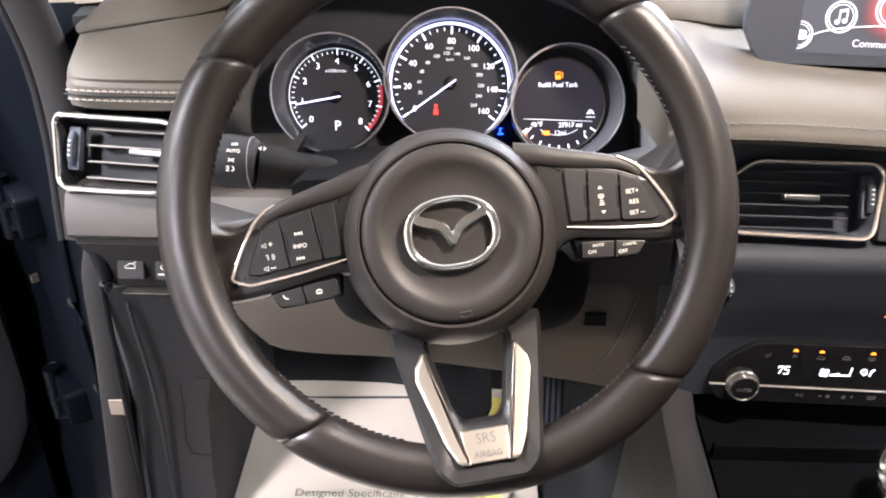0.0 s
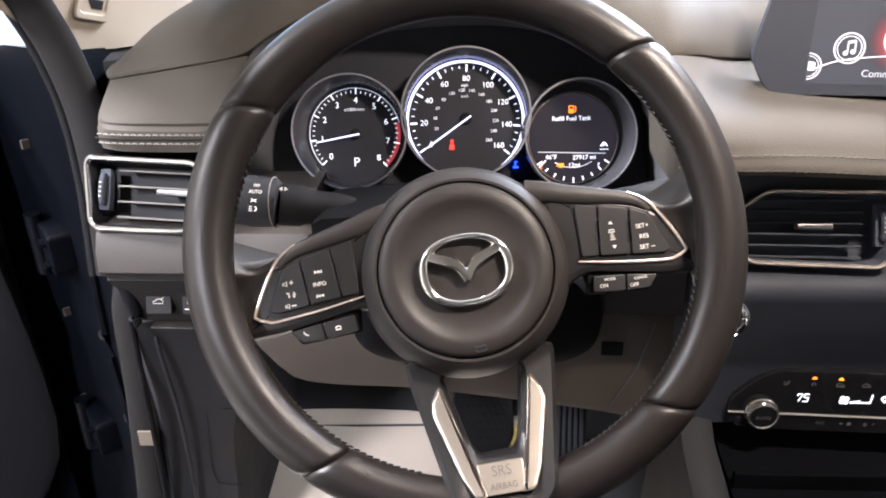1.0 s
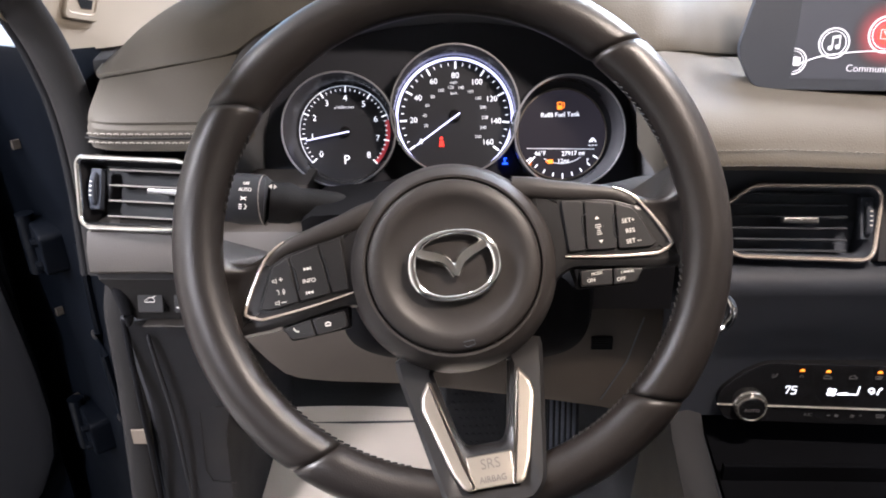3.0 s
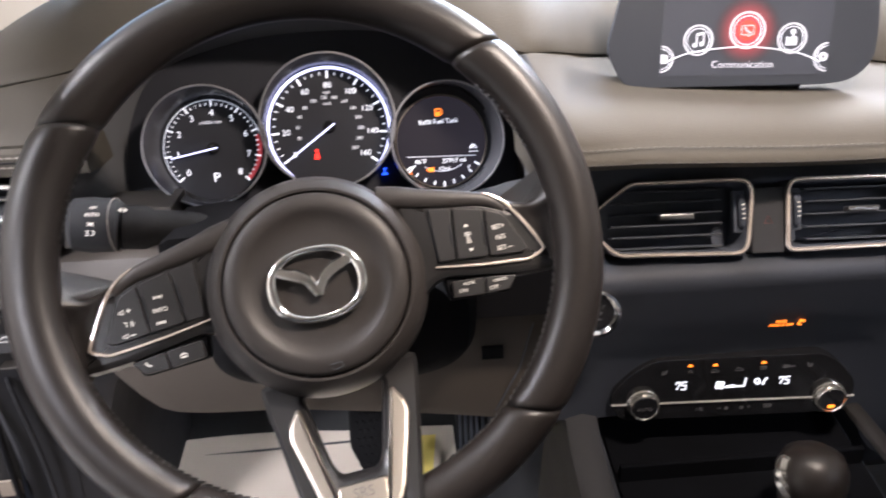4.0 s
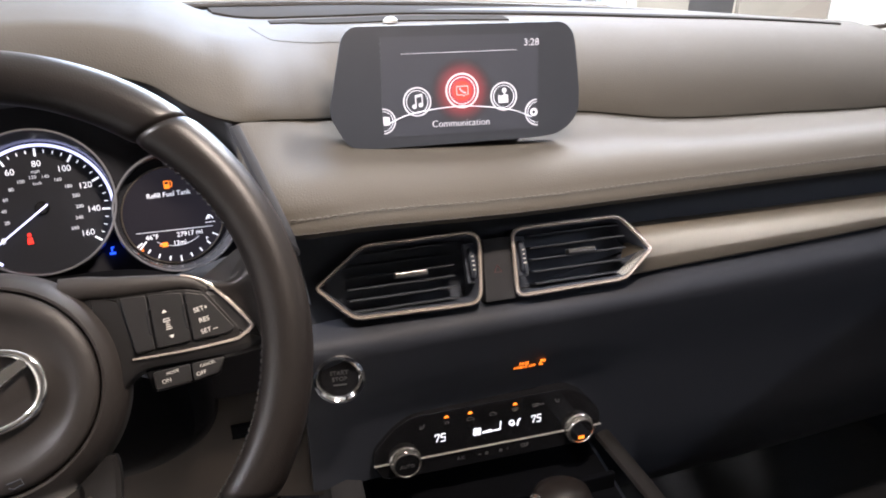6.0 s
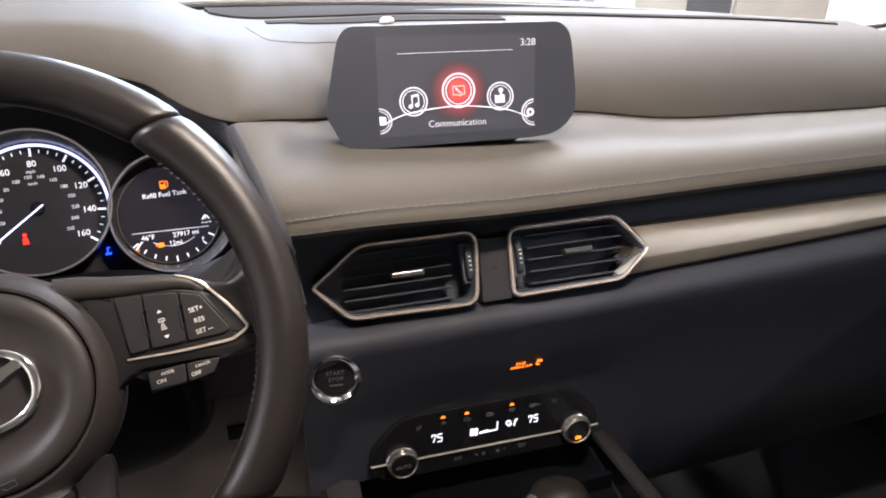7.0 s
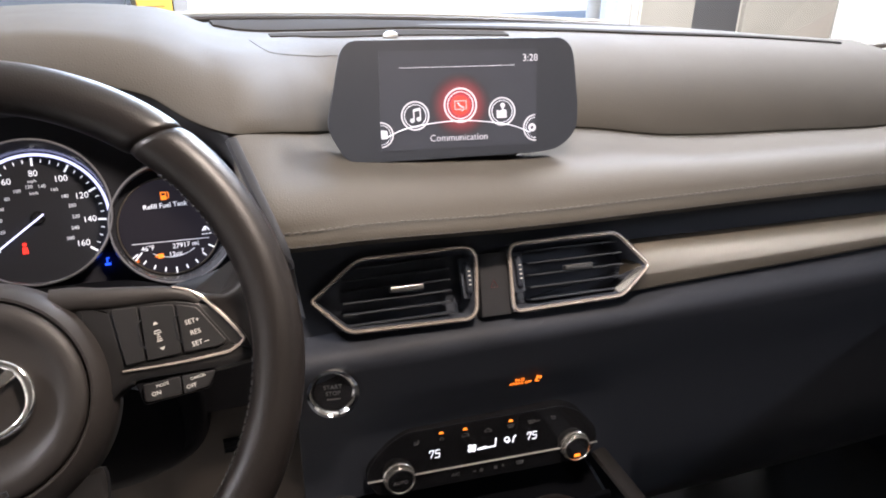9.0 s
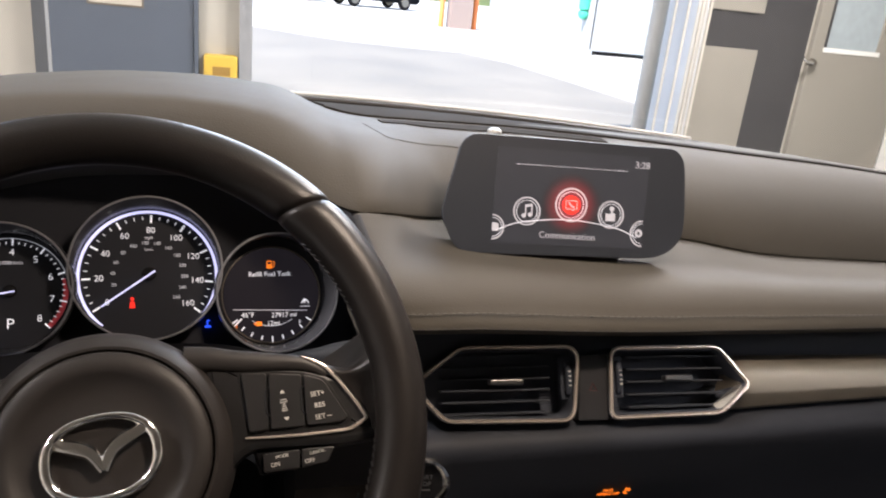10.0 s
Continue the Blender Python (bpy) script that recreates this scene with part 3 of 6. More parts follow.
def bezel(parent, cx, cy, r, dx, dy, rin):
    """A conical dial tube with a thin bright rim; its mouth is moved by dx, dy."""
    bm = bmesh.new()
    prof = [(rin, 0.0, 0.0), (rin + 0.2 * (r - rin), 0.006, 0.2), (r - 0.001, 0.024, 0.95), (r, 0.0255, 1.0), (r + 0.0022, 0.0255, 1.0), (r + 0.003, 0.022, 1.0), (r + 0.002, -0.004, 0.9)]
    rings = []
    for rr, z, t in prof:
        rings.append([bm.verts.new((cx + dx * t + rr * math.cos(2 * math.pi * i / 72), cy + dy * t + rr * math.sin(2 * math.pi * i / 72), z)) for i in range(72)])
    for a, b in zip(rings, rings[1:]):
        for i in range(72):
            bm.faces.new((a[i - 1], a[i], b[i], b[i - 1]))
    tb = part("dial_tube", bm, TUBE, parent, "gloss black dial tube", smooth=True)
    part("rim", tube([(cx + dx + (r + 0.001) * math.cos(2 * math.pi * i / 72), cy + dy + (r + 0.001) * math.sin(2 * math.pi * i / 72), 0.0258) for i in range(72)], 0.0009, True, 6), DIALRIM, tb, "thin grey rim")


# tachometer
CX, CY = -0.1125, -0.0008
ta = part("tachometer", lathe([(0, 0.001), (0.050, 0.001), (0.050, -0.003), (0, -0.003)], 64, cx=CX, cy=CY), FACE, cl, "black revolution dial")
bezel(cl, CX, CY, 0.0525, -0.0040, 0.0016, 0.0468)
A0, A1 = 221.0, -47.0
bm = ticks(bmesh.new(), CX, CY, 0.0382, 0.0438, 0.0012, [A0 + (A1 - A0) * k / 8 for k in range(9)])
ticks(bm, CX, CY, 0.0392, 0.0414, 0.0006, [A0 + (A1 - A0) * k / 40 for k in range(41) if k % 5])
part("tick_scale", bm, GLOWW, ta)
bm = bmesh.new()
for k in range(9):
    x, y = pol(CX, CY, 0.0322, A0 + (A1 - A0) * k / 8)
    letters(str(k), 0.0082, x, y, 0.0014, bm=bm)
part("scale_print", bm, GLOWW, ta, "white numerals")
part("red_zone", ring2(CX, CY, 0.0402, 0.0440, 0.001, 0.0014, 20, None, radians(A1), radians(A0 + (A1 - A0) * 6.2 / 8)), REDZONE, ta, "red zone arc")
part("scale_arc", ring2(CX, CY, 0.0437, 0.0443, 0.001, 0.0018, 40, None, radians(A0 + (A1 - A0) * 6.2 / 8), radians(A0)), GLOWD, ta)
bm = letters("P", 0.0125, -0.1122, -0.0283, 0.0014)
part("gear_letter", bm, GLOWW, ta, "white gear letter")
part("unit_mark", letters("x1000r/min", 0.0042, CX, CY + 0.0235, 0.0014), GLOWD, ta)
x, y = pol(CX, CY, 0.0385, A0 + (A1 - A0) * 0.90 / 8)
part("needle", bar(CX + 0.004, CY, x, y, 0.0011, 0.0055, 0.0064), GLOWB, ta, "white needle")
part("needle_hub", lathe([(0, 0.005), (0.0042, 0.005), (0.0052, 0.003), (0.0052, 0.001)], 28, cx=CX, cy=CY), GLOSS, ta, smooth=True)

# speedometer
CX, CY = -0.0048, 0.009
sp = part("speedometer", lathe([(0, 0.001), (0.0588, 0.001), (0.0588, -0.003), (0, -0.003)], 64, cx=CX, cy=CY), FACE, cl, "black speed dial")
bezel(cl, CX, CY, 0.0602, -0.001, 0.0062, 0.0588)
A0, A1 = 213.0, -38.0
part("glow_ring", ring2(CX, CY, 0.0556, 0.0580, 0.001, 0.0022, 80, None, radians(-52), radians(228)), GLOWB, sp, "lit white ring")
bm = ticks(bmesh.new(), CX, CY, 0.0472, 0.0540, 0.0016, [A0 + (A1 - A0) * k / 8 for k in range(9)])
ticks(bm, CX, CY, 0.0500, 0.0528, 0.0007, [A0 + (A1 - A0) * k / 32 for k in range(33) if k % 4])
part("tick_scale", bm, GLOWW, sp)
bm = bmesh.new()
for k in range(9):
    x, y = pol(CX, CY, 0.0405, A0 + (A1 - A0) * k / 8)
    letters(str(20 * k), 0.0076, x, y, 0.0014, bm=bm)
part("scale_print", bm, GLOWW, sp, "white numerals")
bm = bmesh.new()
for k in range(1, 14):
    x, y = pol(CX, CY, 0.0295, A0 + (A1 - A0) * (20 * k / 1.609) / 160)
    letters(str(20 * k), 0.0042, x, y, 0.0014, bm=bm)
letters("mph", 0.004, CX, CY + 0.034, 0.0014, bm=bm)
letters("km/h", 0.0035, CX, CY + 0.0235, 0.0014, bm=bm)
part("inner_scale_print", bm, GLOWD, sp, "small grey numerals")
x, y = pol(CX + 0.002, CY + 0.002, 0.049, A0 + 1)
part("needle", bar(CX + 0.005, CY + 0.0045, x, y, 0.0013, 0.0055, 0.0066), GLOWB, sp, "white needle")
part("needle_hub", lathe([(0, 0.005), (0.0048, 0.005), (0.0058, 0.003), (0.0058, 0.001)], 28, cx=CX, cy=CY + 0.002), GLOSS, sp, smooth=True)
bm = lathe([(0, 0.0022), (0.0016, 0.0022), (0.0016, 0.001)], 12, cx=-0.0187, cy=-0.0105)
plate([(-0.0210, -0.0185), (-0.0164, -0.0185), (-0.0170, -0.0128), (-0.0204, -0.0128)], 0.001, 0.0022, 0, bm)
part("warning_light", bm, REDGLOW, sp, "red seat belt warning light")
bm = plate([(0.0415, -0.0385), (0.0465, -0.0385), (0.0465, -0.0367), (0.0415, -0.0367)], -0.003, 0.0012)
plate([(0.0432, -0.0362), (0.0442, -0.0362), (0.0442, -0.0318), (0.0432, -0.0318)], -0.003, 0.0012, 0, bm)
plate([(0.0442, -0.0328), (0.0458, -0.0328), (0.0458, -0.0318), (0.0442, -0.0318)], -0.003, 0.0012, 0, bm)
part("coolant_light", bm, BLUEGLOW, cl, "blue coolant light")

# display dial
CX, CY = 0.101, -0.0108
dd = part("display_dial", lathe([(0, 0.001), (0.052, 0.001), (0.052, -0.003), (0, -0.003)], 64, cx=CX + 0.001, cy=CY + 0.003), FACE, cl, "round driver display")
bezel(cl, CX + 0.001, CY + 0.003, 0.0525, 0.002, -0.0010, 0.0490)
part("display", lathe([(0, 0.0016), (0.0435, 0.0016), (0.0435, 0.001)], 64, cx=CX, cy=CY), LCD, dd, "dark lit display")
part("display_ring", tube([(*pol(CX, CY, 0.0445, 5 * i), 0.0022) for i in range(72)], 0.0007, True, 6), SATIN, dd)
bm = plate(rounded([(0.0968, 0.0135), (0.1018, 0.0135), (0.1018, 0.0208), (0.0968, 0.0208)], 0.0006), 0.0016, 0.0022)
tube([(0.1018, 0.015, 0.002), (0.1035, 0.015, 0.002), (0.1038, 0.019, 0.002), (0.1028, 0.0205, 0.002)], 0.0004, segs=5, bm=bm)
part("fuel_symbol", bm, AMBER, dd, "amber fuel pump symbol")
part("pump_window", plate([(0.0976, 0.0175), (0.1010, 0.0175), (0.1010, 0.0198), (0.0976, 0.0198)], 0.0022, 0.0025), LCD, dd)
part("message", letters("Refill Fuel Tank", 0.0062, 0.0995, 0.0083, 0.0018), GLOWW, dd, "white message")
part("divider", bar(0.066, -0.0235, 0.1335, -0.0265, 0.0006, 0.0016, 0.002), GLOWD, dd)
bm = letters("46\u00b0F", 0.0062, 0.079, -0.0290, 0.0018)
letters("27917 mi", 0.0062, 0.1120, -0.0300, 0.0018, bm=bm)
letters("12mi", 0.0060, 0.1020, -0.0372, 0.0018, bm=bm)
part("readings", bm, GLOWW, dd, "white readings")
bm = letters("E", 0.0050, 0.0690, -0.0385, 0.0018)
part("empty_letter", bm, AMBER, dd)
part("full_letter", letters("F", 0.0050, 0.1265, -0.0375, 0.0018), GLOWW, dd)
bm = plate([(0.0865, -0.0392), (0.0915, -0.0392), (0.0915, -0.0352), (0.0865, -0.0352)], 0.0016, 0.0022)
plate([(0.0840, -0.0372), (0.0858, -0.0385), (0.0858, -0.0359)], 0.0016, 0.0022, 0, bm)
part("range_symbol", bm, AMBER, dd)
bm = bmesh.new()
for i, d in enumerate(range(214, 330, 14)):
    a, b = pol(CX, CY - 0.001, 0.0375, d), pol(CX, CY - 0.001, 0.0415 if i % 4 else 0.044, d)
    bar(a[0], a[1], b[0], b[1], 0.0012, 0.0016, 0.0022, bm)
a, b = pol(CX, CY - 0.001, 0.034, 216), pol(CX, CY - 0.001, 0.043, 218)
bar(a[0], a[1], b[0], b[1], 0.0012, 0.002, 0.0026, bm)
part("fuel_scale", bm, GLOWW, dd)
part("fuel_arc", ring2(CX, CY + 0.004, 0.0325, 0.0331, 0.0016, 0.002, 24, None, radians(236), radians(304)), GLOWD, dd)
bm = bmesh.new()
for i in range(3):
    bar(0.1275 + 0.0032 * i, -0.0225, 0.1297 + 0.0032 * i, -0.0226, 0.0007, 0.0016, 0.0022, bm)
bar(0.1285, -0.0195, 0.1315, -0.0155, 0.0012, 0.0016, 0.0022, bm)
bar(0.1312, -0.0195, 0.1318, -0.0155, 0.0010, 0.0016, 0.0022, bm)
bar(0.1350, -0.0195, 0.1326, -0.0160, 0.0010, 0.0016, 0.0022, bm)
part("assist_symbol", bm, GLOWW, dd)

# ---- steering wheel ----
sw = thing("steering_wheel", WHEEL, "black leather steering wheel turned slightly, with silver trimmed spokes", "steering wheel")
R0 = 0.1710


def rim_r(d):
    """Tube radius by angle: fuller at the thumb grips."""
    g = sum(math.exp(-((d - c + 180) % 360 - 180) ** 2 / (2 * 14.0 ** 2)) for c in (38, 142))
    return 0.0160 + 0.0010 * g


def rim_arc(d0, d1, n, s0=0.0, s1=0.0):
    bm, rings = bmesh.new(), []
    for i in range(n + 1):
        d = d0 + (d1 - d0) * i / n
        end = min(i, n - i)
        s = (0.93, 0.985, 1.0)[min(end, 2)]
        rr = rim_r(d) * s
        skew = s0 * (1 - i / n) ** 2 + s1 * (i / n) ** 2
        ring = []
        for j in range(20):
            q = 2 * math.pi * j / 20
            da = radians(d + skew * (1 - math.cos(q)) / 2)
            c, sn = math.cos(da), math.sin(da)
            rad = R0 + rr * 1.02 * math.cos(q)
            ring.append(bm.verts.new((rad * c, rad * sn, rr * 0.98 * math.sin(q))))
        rings.append(ring)
    for a, b in zip(rings, rings[1:]):
        for j in range(20):
            bm.faces.new((a[j - 1], a[j], b[j], b[j - 1]))
    bm.faces.new(rings[0])
    bm.faces.new(list(reversed(rings[-1])))
    return bm


for name, d0, d1, s0, s1 in (("rim_top", 36.5, 143.5, 6, -6), ("rim_side", 143.7, 225.9, -6, 6), ("rim_bottom", 226.1, 313.9, 6, -6), ("rim_side", 314.1, 396.3, -6, 6)):
    part(name, rim_arc(d0, d1, int((d1 - d0) / 1.4), s0, s1), LEATHER, sw, "black grained leather", smooth="all")
bm = bmesh.new()
for a0, a1 in ((145, 166), (196, 250), (290, 344), (14, 35)):
    d = a0
    while d < a1:
        rr = rim_r(d)
        p = []
        for k, q in ((0, 3.0), (0.5, 3.12), (1.0, 3.28)):
            rad = R0 + rr * 1.035 * math.cos(q)
            dd_ = radians(d + 1.2 * k)
            p.append((rad * math.cos(dd_), rad * math.sin(dd_), rr * 1.03 * math.sin(q)))
        tube(p, 0.0006, segs=5, bm=bm)
        d += 1.75
part("stitching", bm, THREADD, sw, "dark cross stitches")
HX, HY = -0.0035, -0.0195
boss = [(0.0, -0.055), (0.0735, -0.055), (0.0738, -0.030), (0.0726, -0.020), (0.0700, -0.012), (0.0660, -0.0055), (0.0615, -0.002), (0.0598, -0.0022), (0.0590, -0.005)]
part("hub_cover", lathe(boss, 96, cx=HX, cy=HY), HUBBLACK, sw, "black hub cover", smooth=True)
air = [(0.0585, -0.006), (0.0583, -0.0022), (0.0574, -0.0008), (0.0558, 0.0004), (0.0505, 0.0014), (0.0475, 0.0012), (0.0455, 0.0002), (0.0430, -0.0012), (0.039, -0.0026), (0.034, -0.0031), (0.028, -0.0032), (0.0, -0.0032)]
part("airbag_cover", lathe(air, 96, cx=HX, cy=HY), HUBBLACK, sw, "matt black airbag cover", smooth=True)
ov = []
for i in range(72):
    q = 2 * math.pi * i / 72
    c, s = math.cos(q), math.sin(q)
    ov.append((HX + 0.0285 * math.copysign(abs(c) ** 0.86, c), -0.0205 + (0.0225 if s > 0 else 0.0215) * math.copysign(abs(s) ** 0.86, s) , 0.0003))
lg = part("emblem", tube(ov, [0.0025 + 0.0014 * max(0, abs(math.cos(2 * math.pi * i / 72)) - 0.3) for i in range(72)], True, 10), CHROME, sw, "plain polished oval emblem", smooth=True)
for sgn in (-1, 1):
    wing = [(HX + sgn * 0.0262, -0.0065, 0.0004), (HX + sgn * 0.019, -0.0102, 0.0014), (HX + sgn * 0.011, -0.0135, 0.0018), (HX + sgn * 0.005, -0.0178, 0.0018), (HX, -0.0270, 0.0010)]
    w = catmull(wing, 4)
    part("wing", tube(w, [0.0043 - 0.0012 * abs(i / len(w) - 0.45) * 2 for i in range(len(w))], segs=8, flat=0.6), CHROME, lg, smooth=True)
part("airbag_mark", tube([(-0.0065, -0.0715, 0.0013), (0.0010, -0.0712, 0.0013), (0.0014, -0.0742, 0.0008), (-0.0040, -0.0752, 0.0006), (-0.0062, -0.0738, 0.0008)], 0.0004, segs=5), BLACK, sw, "faint moulded mark")

for sgn in (-1, 1):
    m = (lambda o: [(sgn * x, y) for x, y in o])
    arm = rounded(m([(0.055, 0.028), (0.095, 0.0165), (0.112, 0.0125), (0.128, 0.0025), (0.146, 0.0015), (0.160, 0.006), (0.160, -0.045), (0.146, -0.044), (0.132, -0.0435), (0.075, -0.034), (0.055, -0.05)]), 0.009)
    a_ = part("spoke", plate(arm, -0.034, -0.013, 0.005), SPOKEB, sw, "black side spoke", smooth=True)
    brow = catmull([(sgn * x, y, z) for x, y, z in ((0.046, 0.0275, -0.016), (0.060, 0.0250, -0.0145), (0.0735, 0.0212, -0.0140), (0.095, 0.0165, -0.0138), (0.112, 0.0126, -0.0138), (0.122, 0.0080, -0.0138), (0.1285, 0.0020, -0.0138))], 5)
    part("brow", tube(brow, [0.0085 - 0.0022 * min(1, i / 15) - 0.0040 * max(0, (i - 12) / 18) ** 1.3 for i in range(len(brow))], segs=16, flat=0.62), HUBBLACK, a_, "black curved brow", smooth=True)
    cols = (((0.1265, 0.0112), (0.1360, 0.0062), (0.1440, 0.0040), (0.1525, 0.0080), (0.1680, 0.0300)),
            ((0.1320, 0.0045), (0.1385, 0.0015), (0.1460, 0.0000), (0.1550, 0.0020), (0.1700, 0.0120)),
            ((0.1415, -0.0105), (0.1480, -0.0110), (0.1550, -0.0110), (0.1620, -0.0110), (0.1720, -0.0110)),
            ((0.1490, -0.0260), (0.1535, -0.0280), (0.1580, -0.0300), (0.1640, -0.0320), (0.1710, -0.0350)),
            ((0.1508, -0.0340), (0.1540, -0.0380), (0.1580, -0.0430), (0.1630, -0.0500), (0.1690, -0.0580)),
            ((0.1510, -0.0440), (0.1535, -0.0500), (0.1570, -0.0570), (0.1620, -0.0640), (0.1680, -0.0720)))
    rise = (-0.0105, -0.0096, -0.0068, -0.0010, 0.0070)
    drop = (0.0065, 0.0, 0.0, 0.0, 0.001, 0.007)
    lines = [catmull([(sgn * r_[k][0], r_[k][1], rise[k] - drop[i]) for i, r_ in enumerate(cols)], 5) for k in range(5)]
    skin = []
    for i in range(len(lines[0])):
        top = catmull([c_[i] for c_ in lines], 3)
        skin.append([tuple(v) for v in top] + [(top[-1][0], top[-1][1], -0.022), (top[0][0], top[0][1], -0.022)])
    if sgn < 0:
        skin = [list(reversed(r_)) for r_ in skin]
    part("spoke_grip", loft(skin), LEATHER, a_, "leather grip where the spoke meets the rim", smooth=True)
    field = rounded(m([(0.0745, 0.0145), (0.0925, 0.0118), (0.1140, 0.0070), (0.1275, 0.0010), (0.1405, -0.0290), (0.1330, -0.0318), (0.0755, -0.0255)]), 0.0018)
    part("button_panel", plate(field, -0.017, -0.0128, 0.0006), SPOKEB, a_, "black button surround", smooth=True)
    ch = catmull(m([(0.0735, -0.0262), (0.105, -0.0312), (0.1340, -0.0342)]), 6) + catmull(m([(0.1375, -0.0342), (0.1455, -0.0312), (0.1480, -0.0290), (0.1472, -0.0262)]), 3) + catmull(m([(0.1455, -0.0222), (0.1392, -0.0098), (0.1300, 0.0050), (0.1225, 0.0118), (0.1150, 0.0160)]), 5)
    ch = [(p[0], p[1], -0.0118) for p in ch]
    n_ = len(ch)
    part("trim_line", tube(ch, [0.0007 + 0.0006 * min(1, 3 * i / n_) * (1 if i < 0.72 * n_ else max(0.1, (n_ - i) / (0.28 * n_))) for i in range(n_)], segs=8, flat=0.8), VENTCH, a_, "thin chrome trim line", smooth=True)
    for o in ([(0.1140, 0.0046), (0.1255, -0.0006), (0.1372, -0.0270), (0.1325, -0.0290), (0.1108, -0.0266)], [(0.0930, 0.0096), (0.1128, 0.0050), (0.1096, -0.0264), (0.0890, -0.0244)], [(0.0770, 0.0125), (0.0918, 0.0098), (0.0878, -0.0242), (0.0765, -0.0236)]):
        part("button", plate(rounded(m(o), 0.0020), -0.0135, -0.0105, 0.0006), BUTTON, a_, "dark grey push button", smooth=True)
    for xx, yy in ((0.1122, -0.0105), (0.0908, -0.0075)):
        part("rocker_edge", tube([(sgn * (xx + 0.0012), yy + 0.0085, -0.0105), (sgn * (xx - 0.0016), yy + 0.006, -0.0105), (sgn * (xx - 0.0028), yy - 0.0065, -0.0105), (sgn * (xx - 0.0008), yy - 0.0095, -0.0105)], 0.0006, segs=6), DARKGREY, a_, smooth=True)
    bl = rounded(m([(0.0822, -0.0375), (0.1045, -0.0395), (0.1028, -0.0505), (0.0810, -0.0482)]), 0.0018)
    br = rounded(m([(0.1055, -0.0396), (0.1262, -0.0425), (0.1195, -0.0508), (0.1038, -0.0505)]), 0.0018)
    part("lower_button_base", plate(rounded(m([(0.078, -0.033), (0.1275, -0.0395), (0.1205, -0.0520), (0.080, -0.0495)]), 0.002), -0.030, -0.0175, 0.001), DEEP, a_, smooth=True)
    for o in (bl, br):
        part("lower_button", plate(o, -0.019, -0.0145, 0.0007), BUTTON, a_, "small grey push button", smooth=True)

# lettering of the buttons
Z = -0.0104
bm = letters("INFO", 0.0039, -0.1020, -0.0135, Z)
for s, yb in ((1, -0.0052), (-1, -0.0214)):
    tri_ = (lambda x, d: plate([(x - d * 0.0010, yb - 0.0011), (x + d * 0.0010, yb), (x - d * 0.0010, yb + 0.0011)], Z, Z + 0.0003, 0, bm))
    tri_(-0.1035, s), tri_(-0.1013, s)
    xb = -0.0999 if s > 0 else -0.1049
    plate([(xb - 0.0003, yb - 0.0011), (xb + 0.0003, yb - 0.0011), (xb + 0.0003, yb + 0.0011), (xb - 0.0003, yb + 0.0011)], Z, Z + 0.0003, 0, bm)
letters("+", 0.0058, -0.1208, -0.0098, Z, bm=bm)
bar(-0.1226, -0.0251, -0.1192, -0.0251, 0.0006, Z, Z + 0.0003, bm)
for yy in (-0.0101, -0.0251):
    tube([(-0.1266, yy - 0.0006, Z + 0.0002), (-0.1254, yy - 0.0006, Z + 0.0002), (-0.1240, yy - 0.0016, Z + 0.0002), (-0.1240, yy + 0.0016, Z + 0.0002), (-0.1254, yy + 0.0006, Z + 0.0002), (-0.1266, yy + 0.0006, Z + 0.0002)], 0.00025, True, 4, bm)
for r_ in (0.0010, 0.0020):
    ring2(-0.1215, -0.0180, r_, r_ + 0.0004, Z, Z + 0.0003, 10, bm, radians(-60), radians(60))
tube([(-0.1248, -0.0164, Z + 0.0002), (-0.1232, -0.0166, Z + 0.0002), (-0.1236, -0.0180, Z + 0.0002), (-0.1230, -0.0186, Z + 0.0002), (-0.1236, -0.0196, Z + 0.0002)], 0.0003, segs=4, bm=bm)
letters("SET+", 0.0042, 0.1206, -0.0088, Z, bm=bm)
letters("RES", 0.0042, 0.1207, -0.0160, Z, bm=bm)
letters("SET", 0.0042, 0.1198, -0.0232, Z, bm=bm)
bar(0.1240, -0.0236, 0.1270, -0.0236, 0.0004, Z, Z + 0.0003, bm)
for d, yy in ((1, -0.0035), (-1, -0.0199)):
    plate([(0.0978, yy - d * 0.0008), (0.1010, yy - d * 0.0008), (0.0994, yy + d * 0.0012)], Z, Z + 0.0003, 0, bm)
tube([(0.0970, -0.0098, Z + 0.0002), (0.0976, -0.0083, Z + 0.0002), (0.1008, -0.0083, Z + 0.0002), (0.1014, -0.0098, Z + 0.0002)], 0.0003, True, 4, bm)
for i in range(4):
    bar(0.0983 - 0.0003 * i, -0.0110 - 0.0013 * i, 0.1001 + 0.0003 * i, -0.0110 - 0.0013 * i, 0.0005, Z, Z + 0.0003, bm)
part("symbol_print", bm, PRINT, sw, "pale printed button symbols")
Z = -0.0144
bm = letters("ON", 0.0036, 0.0884, -0.0452, Z)
letters("MODE", 0.0027, 0.0932, -0.0412, Z, bm=bm)
letters("OFF", 0.0036, 0.1092, -0.0476, Z, bm=bm)
letters("CANCEL", 0.0025, 0.1145, -0.0433, Z, bm=bm)
tube([(-0.1176, -0.0434, Z + 0.0003), (-0.1172, -0.0448, Z + 0.0003), (-0.1158, -0.0460, Z + 0.0003), (-0.1144, -0.0462, Z + 0.0003)], 0.0005, segs=5, bm=bm)
ring2(-0.0943, -0.0452, 0.0016, 0.0024, Z, Z + 0.0003, 10, bm, radians(20), radians(160))
bar(-0.0962, -0.0454, -0.0924, -0.0454, 0.0009, Z, Z + 0.0003, bm)
